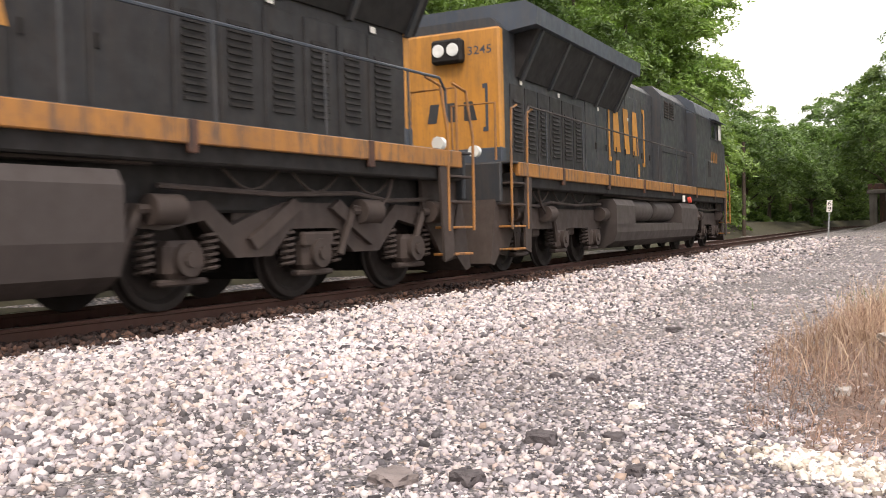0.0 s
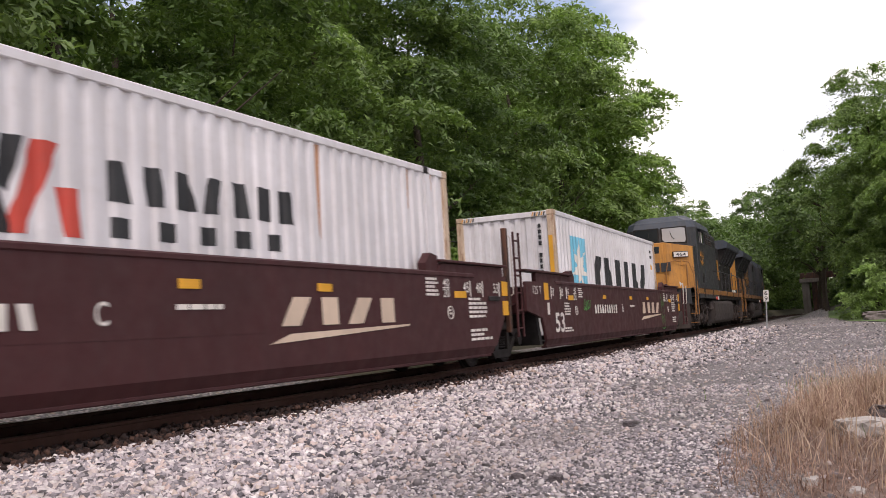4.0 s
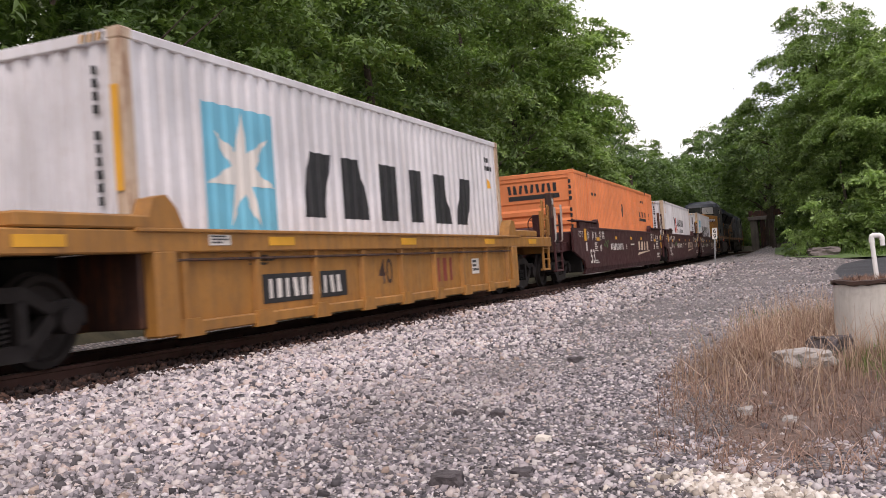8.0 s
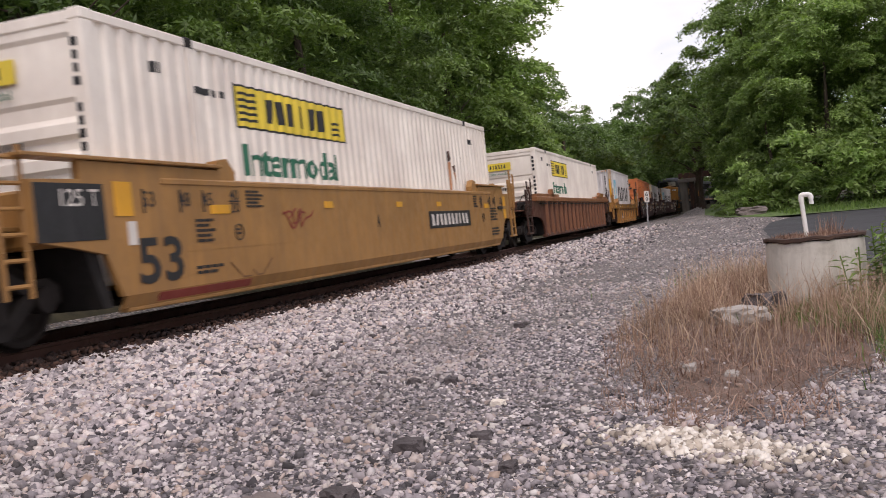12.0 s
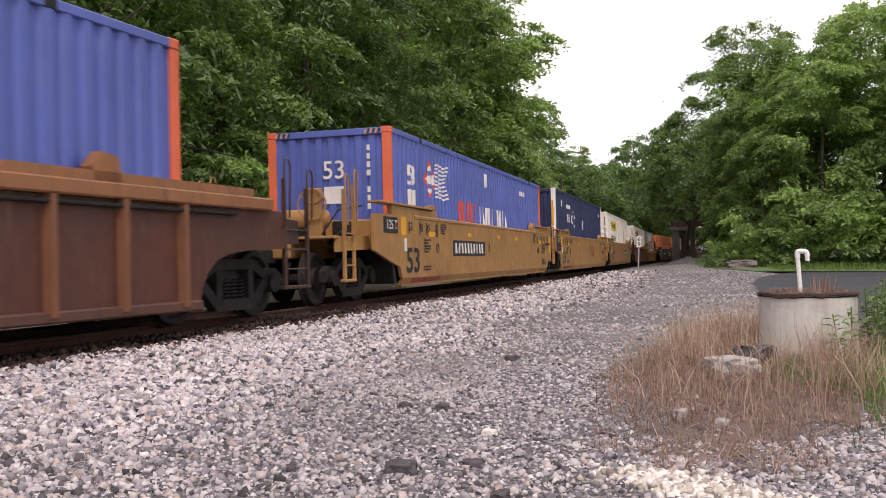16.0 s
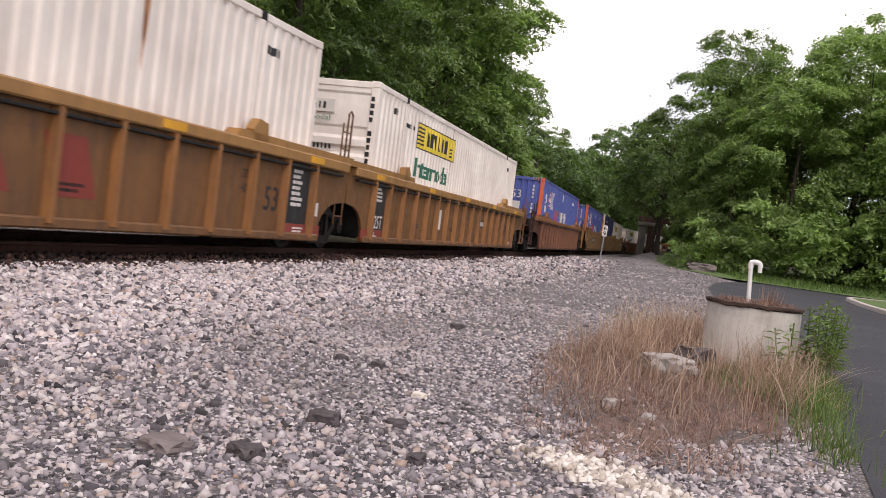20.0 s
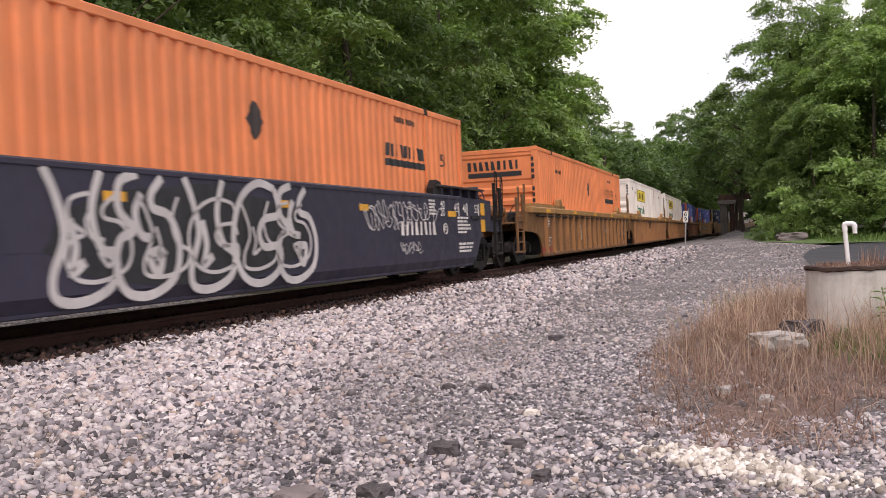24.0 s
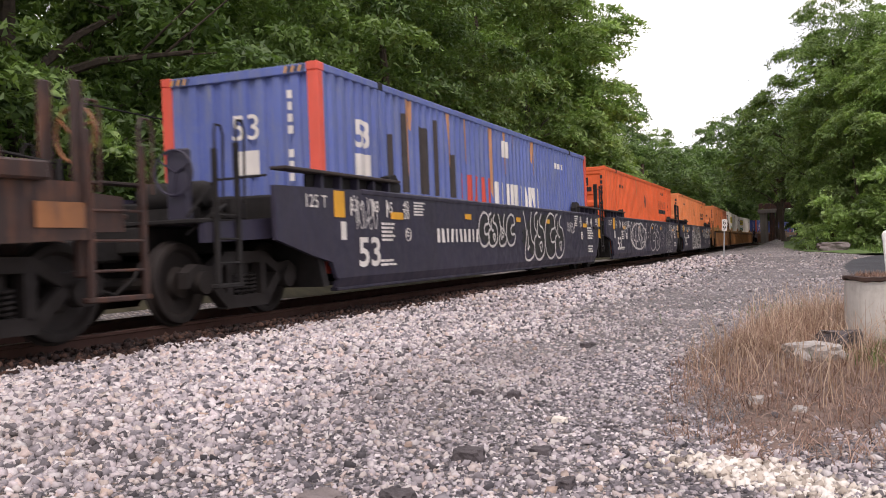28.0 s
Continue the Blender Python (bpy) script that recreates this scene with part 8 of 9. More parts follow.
    plate(last, 1.43, 10.0, 1.14, 0.5, 0.22, M_CHORD, name="tag", label="pale worn data plate")


M_CREAM = paint("cream lettering paint", rgb(214, 192, 170), (0.4, 0.3, 0.22), 0.35)
consist()


# ---- beside the line: stones, weeds, well, sign ----
def stones(name, pts, sizes, seed, material, label):
    """Loose crushed stone: angular pieces, each a jittered block."""
    r = np.random.RandomState(seed)
    n = len(pts)
    cube = np.array([(x, y, z) for x in (-1, 1) for y in (-1, 1) for z in (-1, 1)], float)
    v = cube[None] * r.uniform(0.35, 0.62, (n, 1, 3)) * np.array([1, 1, 0.75]) + r.normal(0, 0.13, (n, 8, 3))
    q = r.normal(size=(n, 4)) * np.array([1, 0.45, 0.45, 1])
    q /= np.linalg.norm(q, axis=1)[:, None]
    w, x, y, z = q.T
    R = np.stack([np.stack([1 - 2 * (y * y + z * z), 2 * (x * y - z * w), 2 * (x * z + y * w)], -1), np.stack([2 * (x * y + z * w), 1 - 2 * (x * x + z * z), 2 * (y * z - x * w)], -1), np.stack([2 * (x * z - y * w), 2 * (y * z + x * w), 1 - 2 * (x * x + y * y)], -1)], 1)
    v = np.einsum("nij,nkj->nki", R, v) * sizes[:, None, None] + pts[:, None, :]
    quads = np.array([(0, 1, 3, 2), (4, 6, 7, 5), (0, 4, 5, 1), (2, 3, 7, 6), (0, 2, 6, 4), (1, 5, 7, 3)])
    f = (np.arange(n)[:, None, None] * 8 + quads[None]).reshape(-1)
    me = bpy.data.meshes.new(name)
    me.vertices.add(8 * n)
    me.vertices.foreach_set("co", v.ravel())
    me.loops.add(24 * n)
    me.loops.foreach_set("vertex_index", f)
    me.polygons.add(6 * n)
    me.polygons.foreach_set("loop_start", np.arange(6 * n) * 4)
    me.polygons.foreach_set("use_smooth", np.ones(6 * n, bool))
    me.update(calc_edges=True)
    me.materials.append(material)
    return tagged(new(name, me), label, "gravel", kind="stuff")


def in_weeds(x, y):
    """How far inside the weedy patch round the old well, 0 at its edge."""
    cx = -0.42 + 0.02 * (y - 8)
    return 1 - ((x - cx) / 1.0) ** 2 - ((y - 8.2) / 4.0) ** 2 + 0.3 * noise.noise(Vector((x * 2.6, y * 1.4, 5)))


def scatter():
    r = np.random.RandomState(3)
    pts, sizes = [], []
    fine, fsizes = [], []
    for a, b, count in ((1.9, 4.2, 14000), (4.2, 7.5, 30000), (7.5, 12.5, 28000), (12.5, 22, 20000), (22, 36, 15000), (36, 52, 7000)):
        rr = np.sqrt(r.uniform(a * a, b * b, count))
        th = r.uniform(-0.15, 1.03, count)
        for d, t in zip(rr, th):
            x, y = -d * math.sin(t), d * math.cos(t)
            side = side_of_line(x, y)
            if side < 1.72 + 0.25 * noise.noise(Vector((x * 2, y * 2, 8))) or x > edge_x(y, LEFT_EDGE) - 0.14 + 0.08 * noise.noise(Vector((x, y * 3, 2))):
                continue
            if in_weeds(x, y) > 0.05 + 0.3 * noise.noise(Vector((x * 4, y * 3, 7))) and r.uniform() < 0.9:
                continue
            worn = side > 4.6 + 0.8 * noise.noise(Vector((x, y, 0))) + r.normal(0, 0.35) 
            near_track = min(1.0, max(0.0, (5.6 - side) / 2.2))
            grown = 1 + max(0, d - 10) * 0.035
            if worn and r.uniform() < (0.5 if 3.4 < y < 6.8 and x > -1.9 else 0.2) + 0.9 * noise.noise(Vector((x * 1.3, y * 0.8, 3))):
                continue
            if r.uniform() < 0.14 + 0.86 * near_track:
                sz = r.uniform(0.024, 0.047) * (0.75 + 0.3 * near_track) * grown
            else:
                sz = r.uniform(0.008, 0.024) * grown
            (fine if worn else pts).append((x, y, ground_z(x, y) + sz * r.uniform(0.05, 0.4)))
            (fsizes if worn else sizes).append(sz)
    # small chips trodden in between
    chips, csizes = [], []
    for d, t in zip(np.sqrt(r.uniform(2.2 ** 2, 7.5 ** 2, 42000)), r.uniform(-0.2, 0.75, 42000)):
        x, y = -d * math.sin(t), d * math.cos(t)
        if side_of_line(x, y) < 4.3 + 0.5 * noise.noise(Vector((x, y, 0))) or x > edge_x(y, LEFT_EDGE) - 0.1 or in_weeds(x, y) > 0.1 + 0.3 * noise.noise(Vector((x * 4, y * 3, 7))):
            continue
        sz = r.uniform(0.007, 0.02)
        chips.append((x, y, ground_z(x, y) + sz * 0.25))
        csizes.append(sz)
    stones("trodden_chips", np.array(chips), np.array(csizes), 6, M_CHIPS, "dark grey trodden stone chips")
    stones("fine_gravel", np.array(fine), np.array(fsizes), 5, M_STONE_WORN, "dusty trodden grey gravel of mixed sizes")
    stones("ballast_stones", np.array(pts), np.array(sizes), 4, M_STONE, "loose crushed grey and pink ballast stones")
    # stones against the rail and between the sleepers
    pts, sizes = [], []
    for _ in range(15000):
        s, d = 3 + 31 * r.uniform() ** 1.3, r.uniform(-0.62, 1.95)
        if 0.68 < d < 0.83:
            continue
        m = rail_pose(s)
        p = m @ Vector((d, 0, 0))
        sz = r.uniform(0.03, 0.055)
        pts.append((p.x, p.y, max(-0.175, ground_z(p.x, p.y) + 0.004) + r.uniform(-0.01, 0.02) + (0.03 if 0.95 < d < 1.4 else 0)))
        sizes.append(sz)
    stones("cess_stones", np.array(pts), np.array(sizes), 9, M_STONE_DARK, "oily brown ballast between the sleepers, darkened further as under-car shade")
    # pale crumbled patch
    pts, sizes = [], []
    for _ in range(1500):
        u, v = r.normal(0, 0.5), r.normal(0, 0.38)
        x, y = -0.50 + 0.34 * u * 1.1 - 0.06 * v, 3.66 + 0.28 * v - 0.35 * u * 0.4
        sz = 0.006 + 0.026 * r.uniform() ** 2.2
        pts.append((x, y, ground_z(x, y) + 0.008 + sz * 0.15))
        sizes.append(sz)
    stones("pale_rubble", np.array(pts), np.array(sizes), 10, M_RUBBLE, "crumbled cream limestone rubble")


def stone_dark():
    k = Nodes("oily brown stone with under-car shade in its colour")
    g = k.n("NewGeometry")
    # oily brown, taken darker to hold the shade beside and beneath the cars
    c = k.ramp(g.outputs["Random Per Island"], [(0.0, rgb(30, 20, 17)), (0.6, rgb(54, 36, 30)), (1.0, rgb(94, 68, 56))])
    return k.done(c, 0.95)


M_STONE_WORN = stone_mat("trodden grey gravel", 0.82, 0.65)
M_STONE_DARK = stone_dark()
k_chip = Nodes("dark grey stone chips")
M_CHIPS = k_chip.done(k_chip.ramp(k_chip.n("NewGeometry").outputs["Random Per Island"], [(0.0, rgb(54, 52, 55)), (0.35, rgb(104, 99, 103)), (0.65, rgb(150, 143, 147)), (0.85, rgb(196, 187, 189)), (1.0, rgb(228, 219, 217))]), 0.92)
k_rub = Nodes("cream limestone rubble")
M_RUBBLE = k_rub.done(k_rub.ramp(k_rub.n("NewGeometry").outputs["Random Per Island"], [(0.0, rgb(128, 118, 108)), (0.3, rgb(196, 184, 170)), (0.6, rgb(220, 210, 198)), (1.0, rgb(240, 234, 226))]), 0.95)
M_EARTH = simple("brown earth with dead stems", rgb(112, 94, 85), 0.95, 0, 9, 0.55, 0.8)
scatter()


def boulder(name, x, y, sx, sy, sz, seed, material, label, category="rock", sink=0.3, turn=0.0):
    bm = bmesh.new()
    bmesh.ops.create_icosphere(bm, subdivisions=3, radius=1.0)
    for v in bm.verts:
        p = v.co.copy()
        q = Vector((max(-0.72, min(0.72, p.x)), max(-0.75, min(0.75, p.y)), max(-0.7, min(0.62, p.z))))
        q += p * 0.22 * noise.noise(p * 1.7 + Vector((seed, 0, 0))) + p * 0.17 * noise.noise(p * 3.4 + Vector((seed, seed, 0))) + p * 0.10 * noise.noise(p * 7 + Vector((0, seed, 0)))
        v.co = Vector((q.x * sx, q.y * sy, q.z * sz))
    me = bpy.data.meshes.new(name)
    bm.to_mesh(me)
    bm.free()
    me.materials.append(material)
    ob = new(name, me)
    ob.matrix_world = pose(x, y, ground_z(x, y) + sz * (0.62 - sink), 0, 0, turn)
    return tagged(ob, label, category)


def blades(name, places, height, width, seed, material, label, category, lean=0.35):
    """Grass stems: thin bent strips."""
    r = np.random.RandomState(seed)
    vs, fs = [], []
    for (x, y, hh) in places:
        h = height * hh * r.uniform(0.5, 1.15)
        a = r.uniform(0, 6.283)
        ln = abs(r.normal(0, lean)) * h
        z = ground_z(x, y) - 0.01
        kink = r.normal(0, 0.12) * h
        da, db = math.cos(a), math.sin(a)
        c, s2 = math.cos(a + 1.57 + r.normal(0, 0.6)), math.sin(a + 1.57 + r.normal(0, 0.6))
        n = len(vs)
        for k, (u, w) in enumerate(((0, 1.0), (0.4, 0.85), (0.75, 0.55), (1.0, 0.12))):
            sway = kink * math.sin(u * 4.2 + a)
            px, py, pz = x + da * ln * u * u - db * sway * u, y + db * ln * u * u + da * sway * u, z + h * u * (1 - 0.15 * u * ln / max(h, 1e-3))
            vs += [(px - c * width * w / 2, py - s2 * width * w / 2, pz), (px + c * width * w / 2, py + s2 * width * w / 2, pz)]
            if k:
                fs.append((n + 2 * k - 2, n + 2 * k - 1, n + 2 * k + 1, n + 2 * k))
    me = bpy.data.meshes.new(name)
    me.from_pydata(vs, [], fs)
    me.materials.append(material)
    return tagged(new(name, me), label, category, kind="stuff")


def weed_cover(x, y):
    """How thick and how tall the weeds stand: tall behind and beside the well, low and open towards the gravel."""
    k = in_weeds(x, y)
    if k <= 0 or (x + 0.055) ** 2 + (y - 8.62) ** 2 < 0.17 or (abs(x + 0.62) < 0.24 and 6.8 < y < 7.45):
        return 0.0, 0.0
    clump = 0.5 + 0.5 * noise.noise(Vector((x * 3.4, y * 2.0, 4.0))) + 0.3 * noise.noise(Vector((x * 9, y * 6, 1.0)))
    back = max(0.0, min(1.0, (y - 7.2) / 1.6)) if x < -0.3 else 0.0
    beside = max(0.0, 1 - abs(x - 0.1) / 0.55) * max(0.0, 1 - abs(y - 7.2) / 1.3)
    near = max(0.0, min(1.0, (6.2 - y) / 1.4))
    thick = (0.42 + 0.58 * max(back, beside)) * (1 - 0.5 * near) * max(0.0, 1.6 * clump - 0.25)
    return thick * min(1, k * 3), (0.35 + 0.55 * max(back, beside)) * (0.55 + 0.6 * clump) * (0.4 + 0.6 * min(1, k * 2.5))


def weeds():
    r = np.random.RandomState(21)
    dry, red, green, litter, stalks = [], [], [], [], []
    while len(red) < 11500:
        x, y = r.uniform(-1.55, 0.75), r.uniform(4.2, 12.2)
        thick, tall = weed_cover(x, y)
        if r.uniform() < thick:
            for _ in range(4):
                red.append((x + r.normal(0, 0.025), y + r.normal(0, 0.025), tall * r.uniform(0.5, 1.0)))
            if r.uniform() < 0.42:
                dry.append((x, y, tall * r.uniform(0.7, 1.15)))
    while len(stalks) < 1300:
        x, y = r.uniform(-1.45, 0.7), r.uniform(5.2, 11.5)
        thick, tall = weed_cover(x, y)
        if r.uniform() < 0.15 * (tall > 0) + thick * 0.6:
            stalks.append((x, y, 0.45 + 0.5 * tall))
    # thick straw before and beside the well, a few taller clumps among the rest
    for i in range(34):
        cx, cy = (r.uniform(-0.05, 0.42), r.uniform(6.2, 8.1)) if i < 20 else (r.uniform(-1.3, -0.35), r.uniform(6.3, 11))
        if (cx + 0.055) ** 2 + (cy - 8.62) ** 2 < 0.2:
            continue
        tall = r.uniform(0.45, 1.0)
        for _ in range(45):
            (dry if r.uniform() < 0.65 else red).append((cx + r.normal(0, 0.05), cy + r.normal(0, 0.07), tall * r.uniform(0.5, 1.15)))
    blades("brown_grass", red, 0.40, 0.0042, 15, M_STEM, "red-brown tangled dead weeds round the old well", "dry grass", lean=1.0)
    blades("dry_grass", dry, 0.46, 0.0036, 5, M_GRASS_DRY, "dry straw-coloured grass among dead weeds", "dry grass", lean=0.9)
    blades("pale_stalks", stalks, 0.60, 0.0058, 25, M_GRASS_DRY, "long pale dry stalks leaning out of the weeds", "dry grass", lean=0.6)
    while len(litter) < 15000:
        x, y = r.uniform(-1.6, 0.75), r.uniform(3.9, 12)
        if in_weeds(x, y) > -0.14 + 0.35 * noise.noise(Vector((x * 4, y * 3, 9))):
            litter.append((x, y, r.uniform(0.3, 1)))
    blades("dead_stems", litter, 0.13, 0.0055, 6, M_STEM, "flattened red-brown dead stems on the earth", "dead grass", lean=1.7)
    for cx, cy, n, sx, sy in ((0.42, 6.2, 420, 0.09, 0.5), (0.40, 7.0, 420, 0.12, 0.4), (0.12, 6.9, 420, 0.14, 0.25), (0.52, 8.4, 260, 0.06, 0.5), (-0.75, 11.4, 900, 0.4, 0.8), (0.44, 5.1, 180, 0.05, 0.2), (0.34, 7.9, 450, 0.13, 0.3), (0.36, 6.4, 480, 0.10, 0.7), (0.0, 7.6, 260, 0.12, 0.25), (0.5, 7.6, 450, 0.08, 0.5), (-0.2, 7.2, 160, 0.1, 0.2)):
        for _ in range(n):
            green.append((cx + r.normal(0, sx), cy + r.normal(0, sy), r.uniform(0.4, 1.1)))
    blades("green_grass", green, 0.19, 0.006, 7, M_GRASS_GREEN, "fresh green grass tufts at the asphalt's edge", "grass", lean=0.6)
    # verge grass by the far trees
    verge = []
    while len(verge) < 9000:
        y = r.uniform(47.5, 57.5)
        x = r.uniform(-6, 30)
        if x > edge_x(y, [(47, -1.0), (52, -2.0), (60, -4.4)]) and y > 47 + 0.35 * max(0, x) * 0.6:
            verge.append((x, y, r.uniform(0.4, 1)))
    blades("verge_grass", verge, 0.42, 0.035, 8, M_GRASS_GREEN, "tall green grass along the foot of the trees", "grass")
    # earth under the weeds
    g = Mesh()
    nr, na = 10, 48
    for i in range(nr + 1):
        for j in range(na):
            a = 2 * math.pi * j / na
            k = i / nr * (0.86 + 0.12 * math.sin(3 * a) + 0.09 * math.sin(7 * a + 1) + 0.07 * math.sin(13 * a))
            y = 8.1 + 4.0 * k * math.sin(a)
            x = min(-0.42 + 1.0 * k * math.cos(a), edge_x(y, LEFT_EDGE) - 0.03)
            g.v.append((x, y, ground_z(x, y) + 0.012))
    for i in range(nr):
        for j in range(na):
            g.f.append((i * na + j, i * na + (j + 1) % na, (i + 1) * na + (j + 1) % na, (i + 1) * na + j))
    tagged(new("earth_patch", g.data("earth_patch", M_EARTH)), "bare brown earth under the weeds", "earth", kind="structure")


M_STEM = leafy("red-brown dead stems", (0.13, 0.066, 0.048), (0.35, 0.215, 0.155), (0.60, 0.43, 0.33), (1.2, 1.1, 1.0))
weeds()


def tall_weed(x, y, z, h, n, seed, label, lean=(0.0, 0.0)):
    """An upright weed: a stem with long pointed leaves."""
    r = random.Random(seed)
    ob = thing("weed", pose(x, y, z), label, "weed")
    top = Vector((lean[0], lean[1], h))
    part("stem", Mesh().tube([(0, 0, -0.05), tuple(top * 0.5 + Vector((0.01, 0, 0))), tuple(top)], 0.006, 5), M_LEAF, ob)
    leaf = Mesh().add([(0, 0, 0), (0.4, 0.19, 0.06), (1, 0, -0.25), (0.4, -0.19, 0.06), (0.4, 0, -0.03)], [(0, 4, 1), (1, 4, 2), (2, 4, 3), (3, 4, 0)]).data("leaf", M_LEAF)
    for i in range(n):
        u = 0.2 + 0.8 * i / n
        k = 0.16 * (1.15 - 0.6 * u) * r.uniform(0.8, 1.2)
        again("leaf", leaf, ob, Matrix.Translation(top * u) @ pose(0, 0, 0, 0, r.uniform(-35, 10), i * 137 + r.uniform(-20, 20)) @ Matrix.Scale(k, 4))
    return ob


def old_well():
    x, y, r0 = -0.055, 8.62, 0.405
    z = ground_z(x, y)
    top = 0.47
    ob = thing("concrete_well", pose(x, y, 0), "weathered white concrete well ring with a chipped dark rim", "well")
    g = Mesh().lathe((0, 0, z - 0.1), (0, 0, 1), [(0, r0), (top - z - 0.0, r0 - 0.005), (top - z + 0.06, r0 - 0.01), (top - z + 0.06, r0 - 0.08), (top - z, r0 - 0.09)], 40)
    part("ring", g, M_CONCRETE, ob)
    g = Mesh()
    n = 44
    rnd = random.Random(2)
    prof = []
    for j in range(n):
        a = 2 * math.pi * j / n
        chip = rnd.uniform(-0.008, 0.008)
        prof.append([(math.cos(a) * q, math.sin(a) * q, zz + chip) for q, zz in ((r0 + 0.002, top - 0.035 + chip), (r0 + 0.012, top - 0.028 + chip), (r0 + 0.010, top - 0.004), (r0 - 0.05, top), (r0 - 0.06, top - 0.03))])
    for p in prof:
        g.v.extend(p)
    for j in range(n):
        for k in range(4):
            g.f.append((j * 5 + k, ((j + 1) % n) * 5 + k, ((j + 1) % n) * 5 + k + 1, j * 5 + k + 1))
    part("rim", g, M_TIE, ob, "dark stained chipped rim")
    part("soil", Mesh().lathe((0, 0, top - 0.06), (0, 0, 1), [(0, r0 - 0.03), (0.03, r0 - 0.06), (0.05, 0.15), (0.055, 0.02)], 24), M_EARTH, ob)
    # moss and weeds on top
    r = np.random.RandomState(4)
    vs, fs = [], []
    for i in range(700):
        a, d = r.uniform(0, 6.283), math.sqrt(r.uniform()) * (r0 - 0.07)
        px, py = d * math.cos(a), d * math.sin(a)
        h = r.uniform(0.015, 0.05) + (0.17 * r.uniform() if (px - 0.13) ** 2 + py ** 2 < 0.012 else 0)
        b = r.uniform(0, 6.283)
        n = len(vs)
        vs += [(px - 0.004 * math.cos(b), py - 0.004 * math.sin(b), top - 0.03), (px + 0.004 * math.cos(b), py + 0.004 * math.sin(b), top - 0.03), (px + r.normal(0, 0.03), py + r.normal(0, 0.03), top + h)]
        fs.append((n, n + 1, n + 2))
    part("weed_tuft", Mesh().add(vs, fs), M_STEM, ob, "red-brown weeds growing in the soil", False)
    # the vent pipe
    p = thing("vent_pipe", pose(x - 0.065, y + 0.05, top - 0.05), "white plastic vent pipe with a turned-down top", "pipe")
    part("pipe", Mesh().tube([(0.012, 0, 0), (-0.012, 0, 0.36)], 0.019, 14), M_PVC, p)
    part("socket", Mesh().tube([(-0.011, 0, 0.34), (-0.013, 0, 0.385), (-0.009, 0, 0.397), (0.003, 0, 0.402), (0.047, 0, 0.400), (0.060, 0, 0.394), (0.066, 0, 0.382), (0.067, 0, 0.36)], 0.0225, 14), M_PVC, p)
    part("spout", Mesh().tube([(0.067, 0, 0.37), (0.069, 0, 0.315)], 0.019, 14), M_PVC, p)
    tall_weed(0.50, 8.75, ground_z(0.5, 8.75), 0.68, 30, 3, "tall leafy green weed beside the well", (0.05, 0))
    tall_weed(0.62, 8.65, ground_z(0.6, 8.6), 0.55, 24, 4, "tall leafy green weed beside the well", (0.1, 0))
    tall_weed(0.56, 8.95, ground_z(0.5, 8.9), 0.6, 26, 5, "tall leafy green weed beside the well", (0.02, 0))
    rnd = random.Random(40)
    for i in range(9):
        wx, wy = 0.42 + rnd.uniform(-0.06, 0.22), 8.35 + rnd.uniform(-0.1, 0.6)
        tall_weed(wx, wy, ground_z(wx, wy), rnd.uniform(0.3, 0.66), rnd.randint(22, 32), 50 + i, "leafy green weed beside the well", (rnd.uniform(-0.03, 0.09), 0))
    tall_weed(0.25, 8.1, ground_z(0.25, 8.1), 0.46, 16, 6, "leafy green weed before the well", (0.02, 0))
    tall_weed(0.18, 8.08, ground_z(0.2, 8.08), 0.40, 14, 7, "leafy green weed before the well", (-0.05, 0))


old_well()
boulder("rock", -0.60, 7.2, 0.24, 0.2, 0.10, 1, M_ROCKPALE, "flat pale limestone block in the weeds", turn=20, sink=0.05)
boulder("rock", -0.45, 7.9, 0.2, 0.16, 0.12, 2, M_ROCKDARK, "dark mottled rock against the well", turn=50, sink=0.0)
boulder("rock", -0.74, 5.25, 0.055, 0.05, 0.05, 3, M_ROCKPALE, "small pale rock in the dead grass")
boulder("rock", -0.5, 5.1, 0.05, 0.06, 0.035, 4, M_ROCKPALE, "small pale rock in the dead grass")
boulder("rock", -1.58, 4.42, 0.05, 0.04, 0.035, 5, M_RUBBLE, "white stone in the gravel")
boulder("rock", -2.05, 4.98, 0.05, 0.045, 0.045, 6, M_ROCKDARK, "black cinder lump in the gravel")
boulder("rock", -1.66, 3.5, 0.085, 0.07, 0.055, 7, M_ROCKDARK, "flat black cinder lump in the gravel", turn=10)
boulder("rock", -1.42, 3.72, 0.06, 0.05, 0.035, 8, M_ROCKDARK, "black cinder lump in the gravel")
boulder("rock", -1.88, 2.72, 0.11, 0.09, 0.05, 9, M_ROCKGREY, "broad grey-pink stone in the gravel", turn=-20)
boulder("rock", -1.64, 2.84, 0.08, 0.06, 0.05, 10, M_ROCKDARK, "broken black stone in the gravel", turn=-15)
boulder("rock", -2.3, 5.0, 0.045, 0.04, 0.04, 11, M_ROCKDARK, "dark stone in the gravel")
boulder("rock", -1.15, 3.25, 0.045, 0.05, 0.04, 12, M_ROCKDARK, "dark stone in the gravel")
boulder("rock", -2.45, 7.6, 0.06, 0.05, 0.05, 13, M_ROCKDARK, "dark stone in the gravel")
boulder("rock", -3.15, 52.5, 1.0, 0.7, 0.4, 14, M_ROCKGREY, "large grey slab at the end of the gravel", "slab", 0.2, 15)


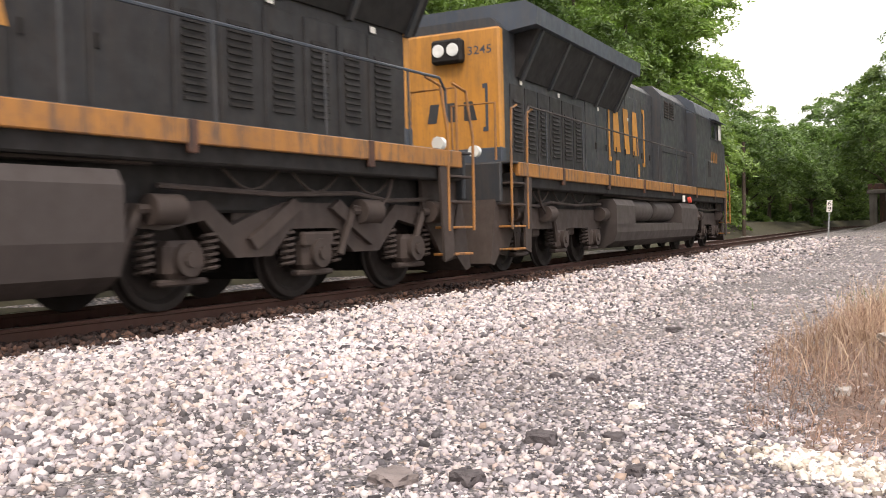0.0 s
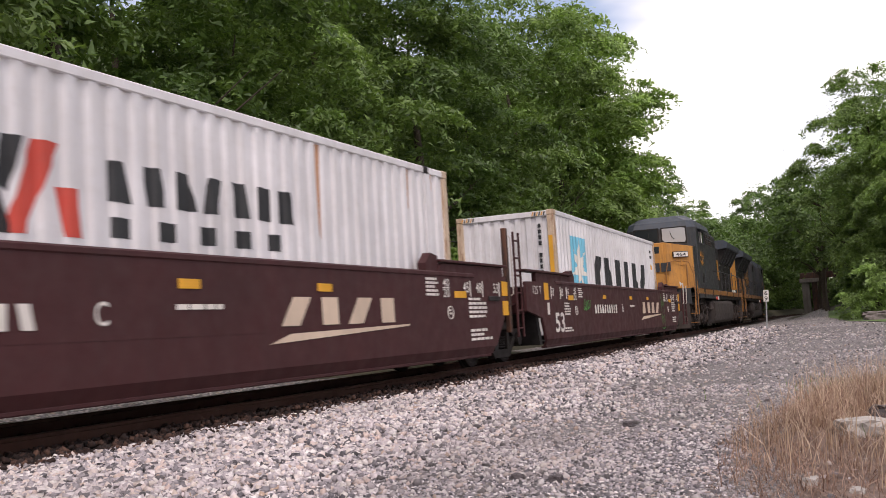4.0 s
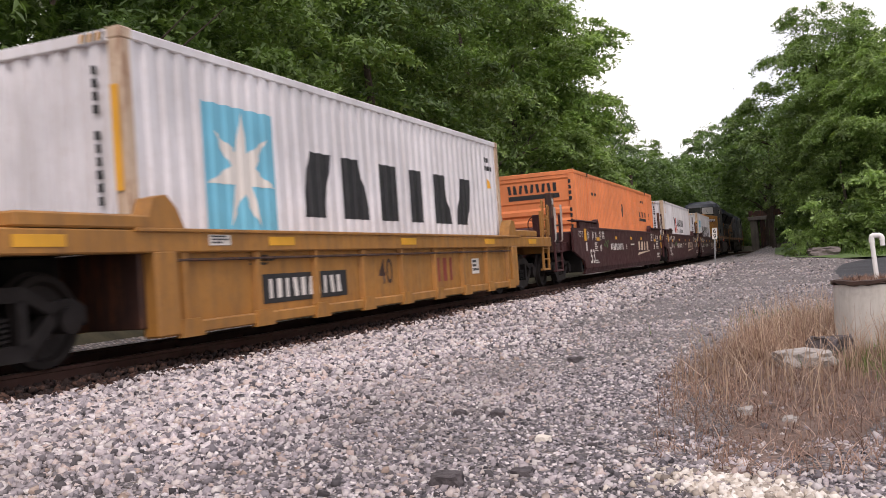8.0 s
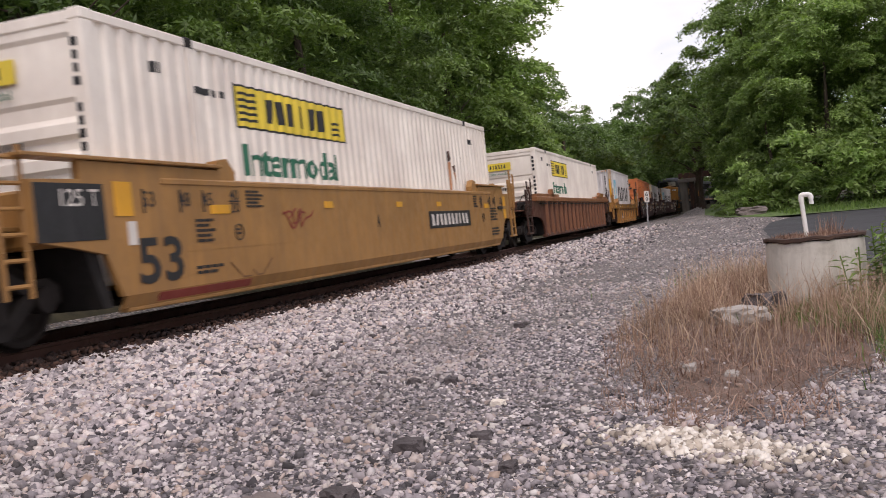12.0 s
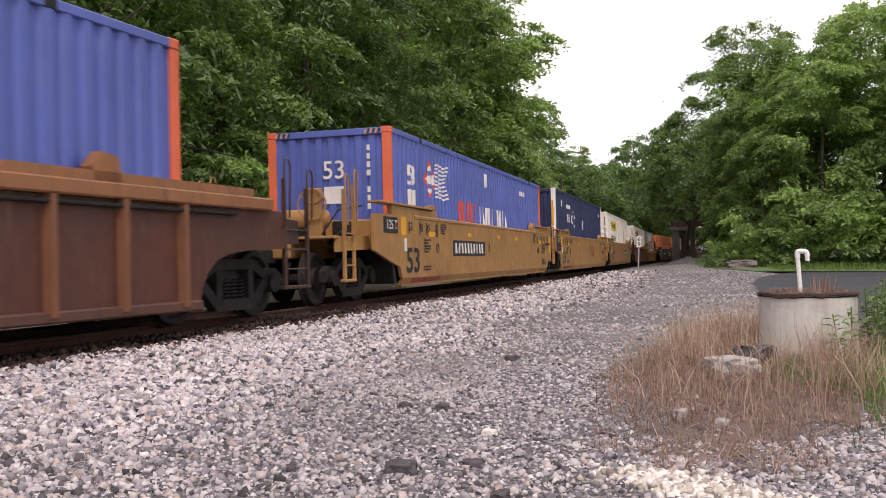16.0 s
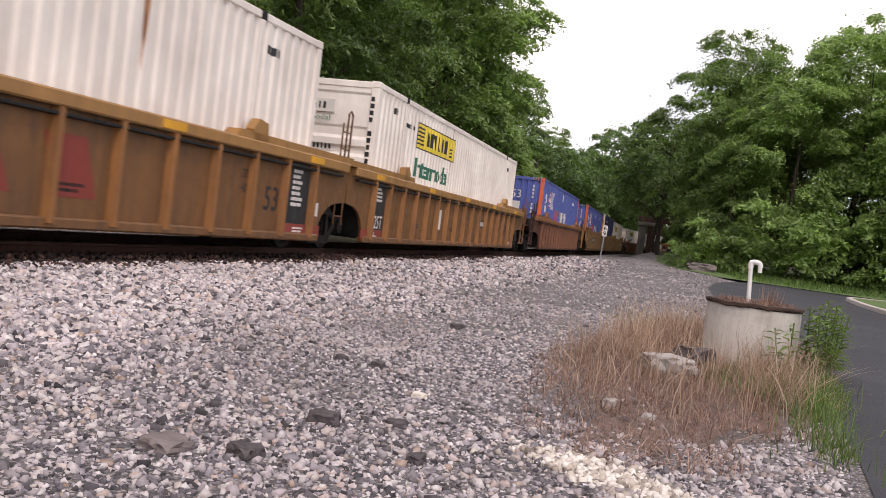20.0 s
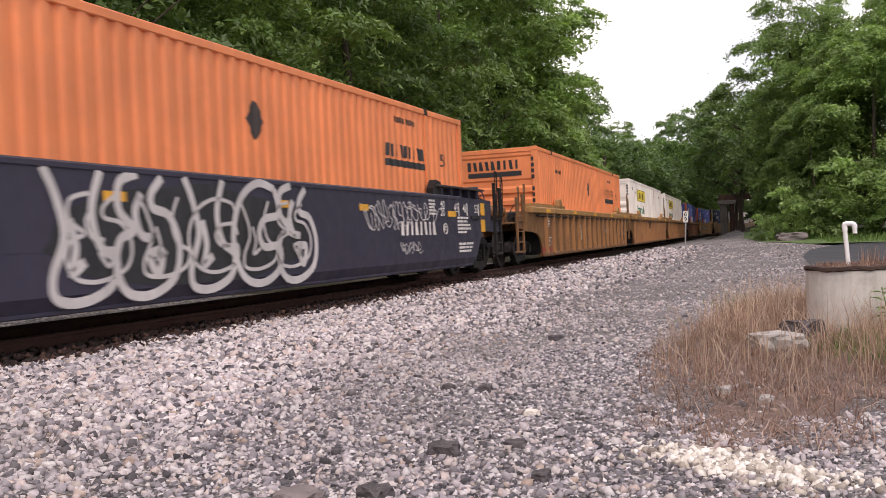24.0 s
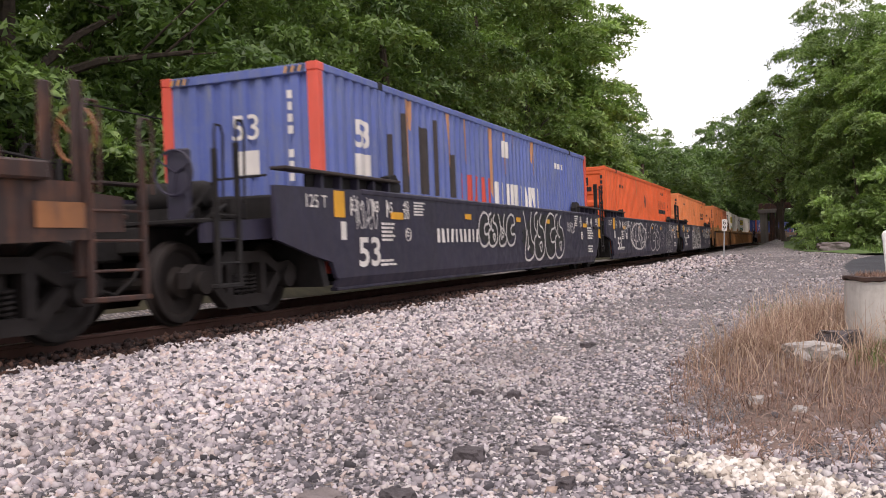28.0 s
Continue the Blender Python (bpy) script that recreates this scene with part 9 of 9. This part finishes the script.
def milepost():
    x, y = -7.9, 47.5
    z = 0.02
    ob = thing("milepost", pose(x, y, z, 0, 2.5, 0), "white milepost sign with black figures on a grey post", "sign")
    part("post", Mesh().rbox(-0.035, 0.035, -0.02, 0.02, -0.2, 1.25, 0.008), M_STEEL_DULL, ob)
    part("board", Mesh().rbox(-0.125, 0.125, -0.035, -0.02, 1.2, 1.77, 0.01), M_MARK_WHITE, ob, "white board")
    lettering("6", ob, 0, -0.037, 1.62, 0.15, 0.21, M_MARK_BLACK, end=True)
    lettering("9", ob, 0, -0.037, 1.355, 0.15, 0.21, M_MARK_BLACK, end=True)


M_STEEL_DULL = simple("dull galvanised steel", rgb(150, 152, 152), 0.6, 0.3)
milepost()
lamp = thing("pole", pose(8.1, 41.5, ground_z(8.1, 41.5)), "slim grey metal pole on the grass island", "pole")
part("shaft", Mesh().cyl((0, 0, -0.2), (0, 0, 3.4), 0.05, 10, 0.04), M_STEEL_DULL, lamp)


# grey lowered to stand for the shade of the trees over the pier
M_PIER = paint("weathered concrete with tree shade in its colour", rgb(128, 120, 112), (0.07, 0.06, 0.05), 0.7, rough=0.9)


def bridge_pier(s, d):
    """An old concrete pier beside the far curve, with a cap and a rusty girder."""
    ob = thing("bridge_pier", rail_pose(s) @ pose(d, 0, -0.2), "stained old concrete bridge pier, darkened as shade of the trees", "bridge pier")
    for x, w, m, words in ((-0.45, 0.42, M_PIER, "stained concrete column, tree shade in its grey"), (0.55, 0.3, M_RUSTCAR, "rust-streaked column")):
        part("column", Mesh().prism("z", [(x - w, -0.5), (x + w, -0.5), (x + w + 0.04, 0.0), (x + w, 0.5), (x - w, 0.5), (x - w - 0.04, 0.0)], 0, 4.0), m, ob, words, False)
    part("cap", Mesh().rbox(-1.1, 1.2, -0.7, 0.7, 4.0, 4.5, 0.05), M_PIER, ob)
    part("girder", Mesh().rbox(-1.0, 3.6, -0.3, 0.3, 4.5, 5.2, 0.03), M_RUSTCAR, ob, "rust-brown girder")
    part("footing", Mesh().rbox(-1.1, 1.1, -0.8, 0.8, -0.4, 0.35, 0.05), M_PIER, ob)


bridge_pier(120, 4.0)


def wire():
    pts = []
    for i in range(24):
        u = i / 23
        pts.append((-13.5 - 2.0 * u, -4 + 66 * u, 4.4 + 0.8 * u - 1.2 * math.sin(math.pi * u)))
    g = Mesh().tube(pts, 0.02, 5)
    ob = thing("cable", Matrix(), "thin grey overhead cable along the wood", "cable")
    part("strand", g, M_DARK, ob)
    for x, y in ((-13.5, -4), (-15.5, 62)):
        p = thing("utility_pole", pose(x, y, ground_z(x, y)), "brown wooden pole at the wood's edge", "pole")
        part("shaft", Mesh().cyl((0, 0, -0.5), (0, 0, 6.2), 0.13, 10, 0.1), M_BARK, p)


wire()


def motions():
    """The whole train rolls along the line."""
    for ob, s, z, *turned in RIDERS:
        spin = pose(0, 0, 0, 0, 0, 180) if turned and turned[0] else Matrix()
        walk(ob, [(t, rail_pose(s + travelled(t), z) @ spin) for t in range(0, 29)])
    # wheels turn about their axles
    times = [i * 0.056 for i in range(501)]
    for ob, s, z, *turned in RIDERS:
        way = 1 if turned and turned[0] else -1
        for w in ob.children_recursive:
            if w.name.split(".")[0] == "wheel" and w.matrix_local.translation.x * -way > 0:
                r = w.matrix_local.translation.z
                base, at = w.matrix_local.to_3x3().to_4x4(), Matrix.Translation(w.matrix_local.translation)
                walk(w, [(t, at @ Matrix.Rotation(way * travelled(t) / r, 4, "X") @ base) for t in times])


motions()
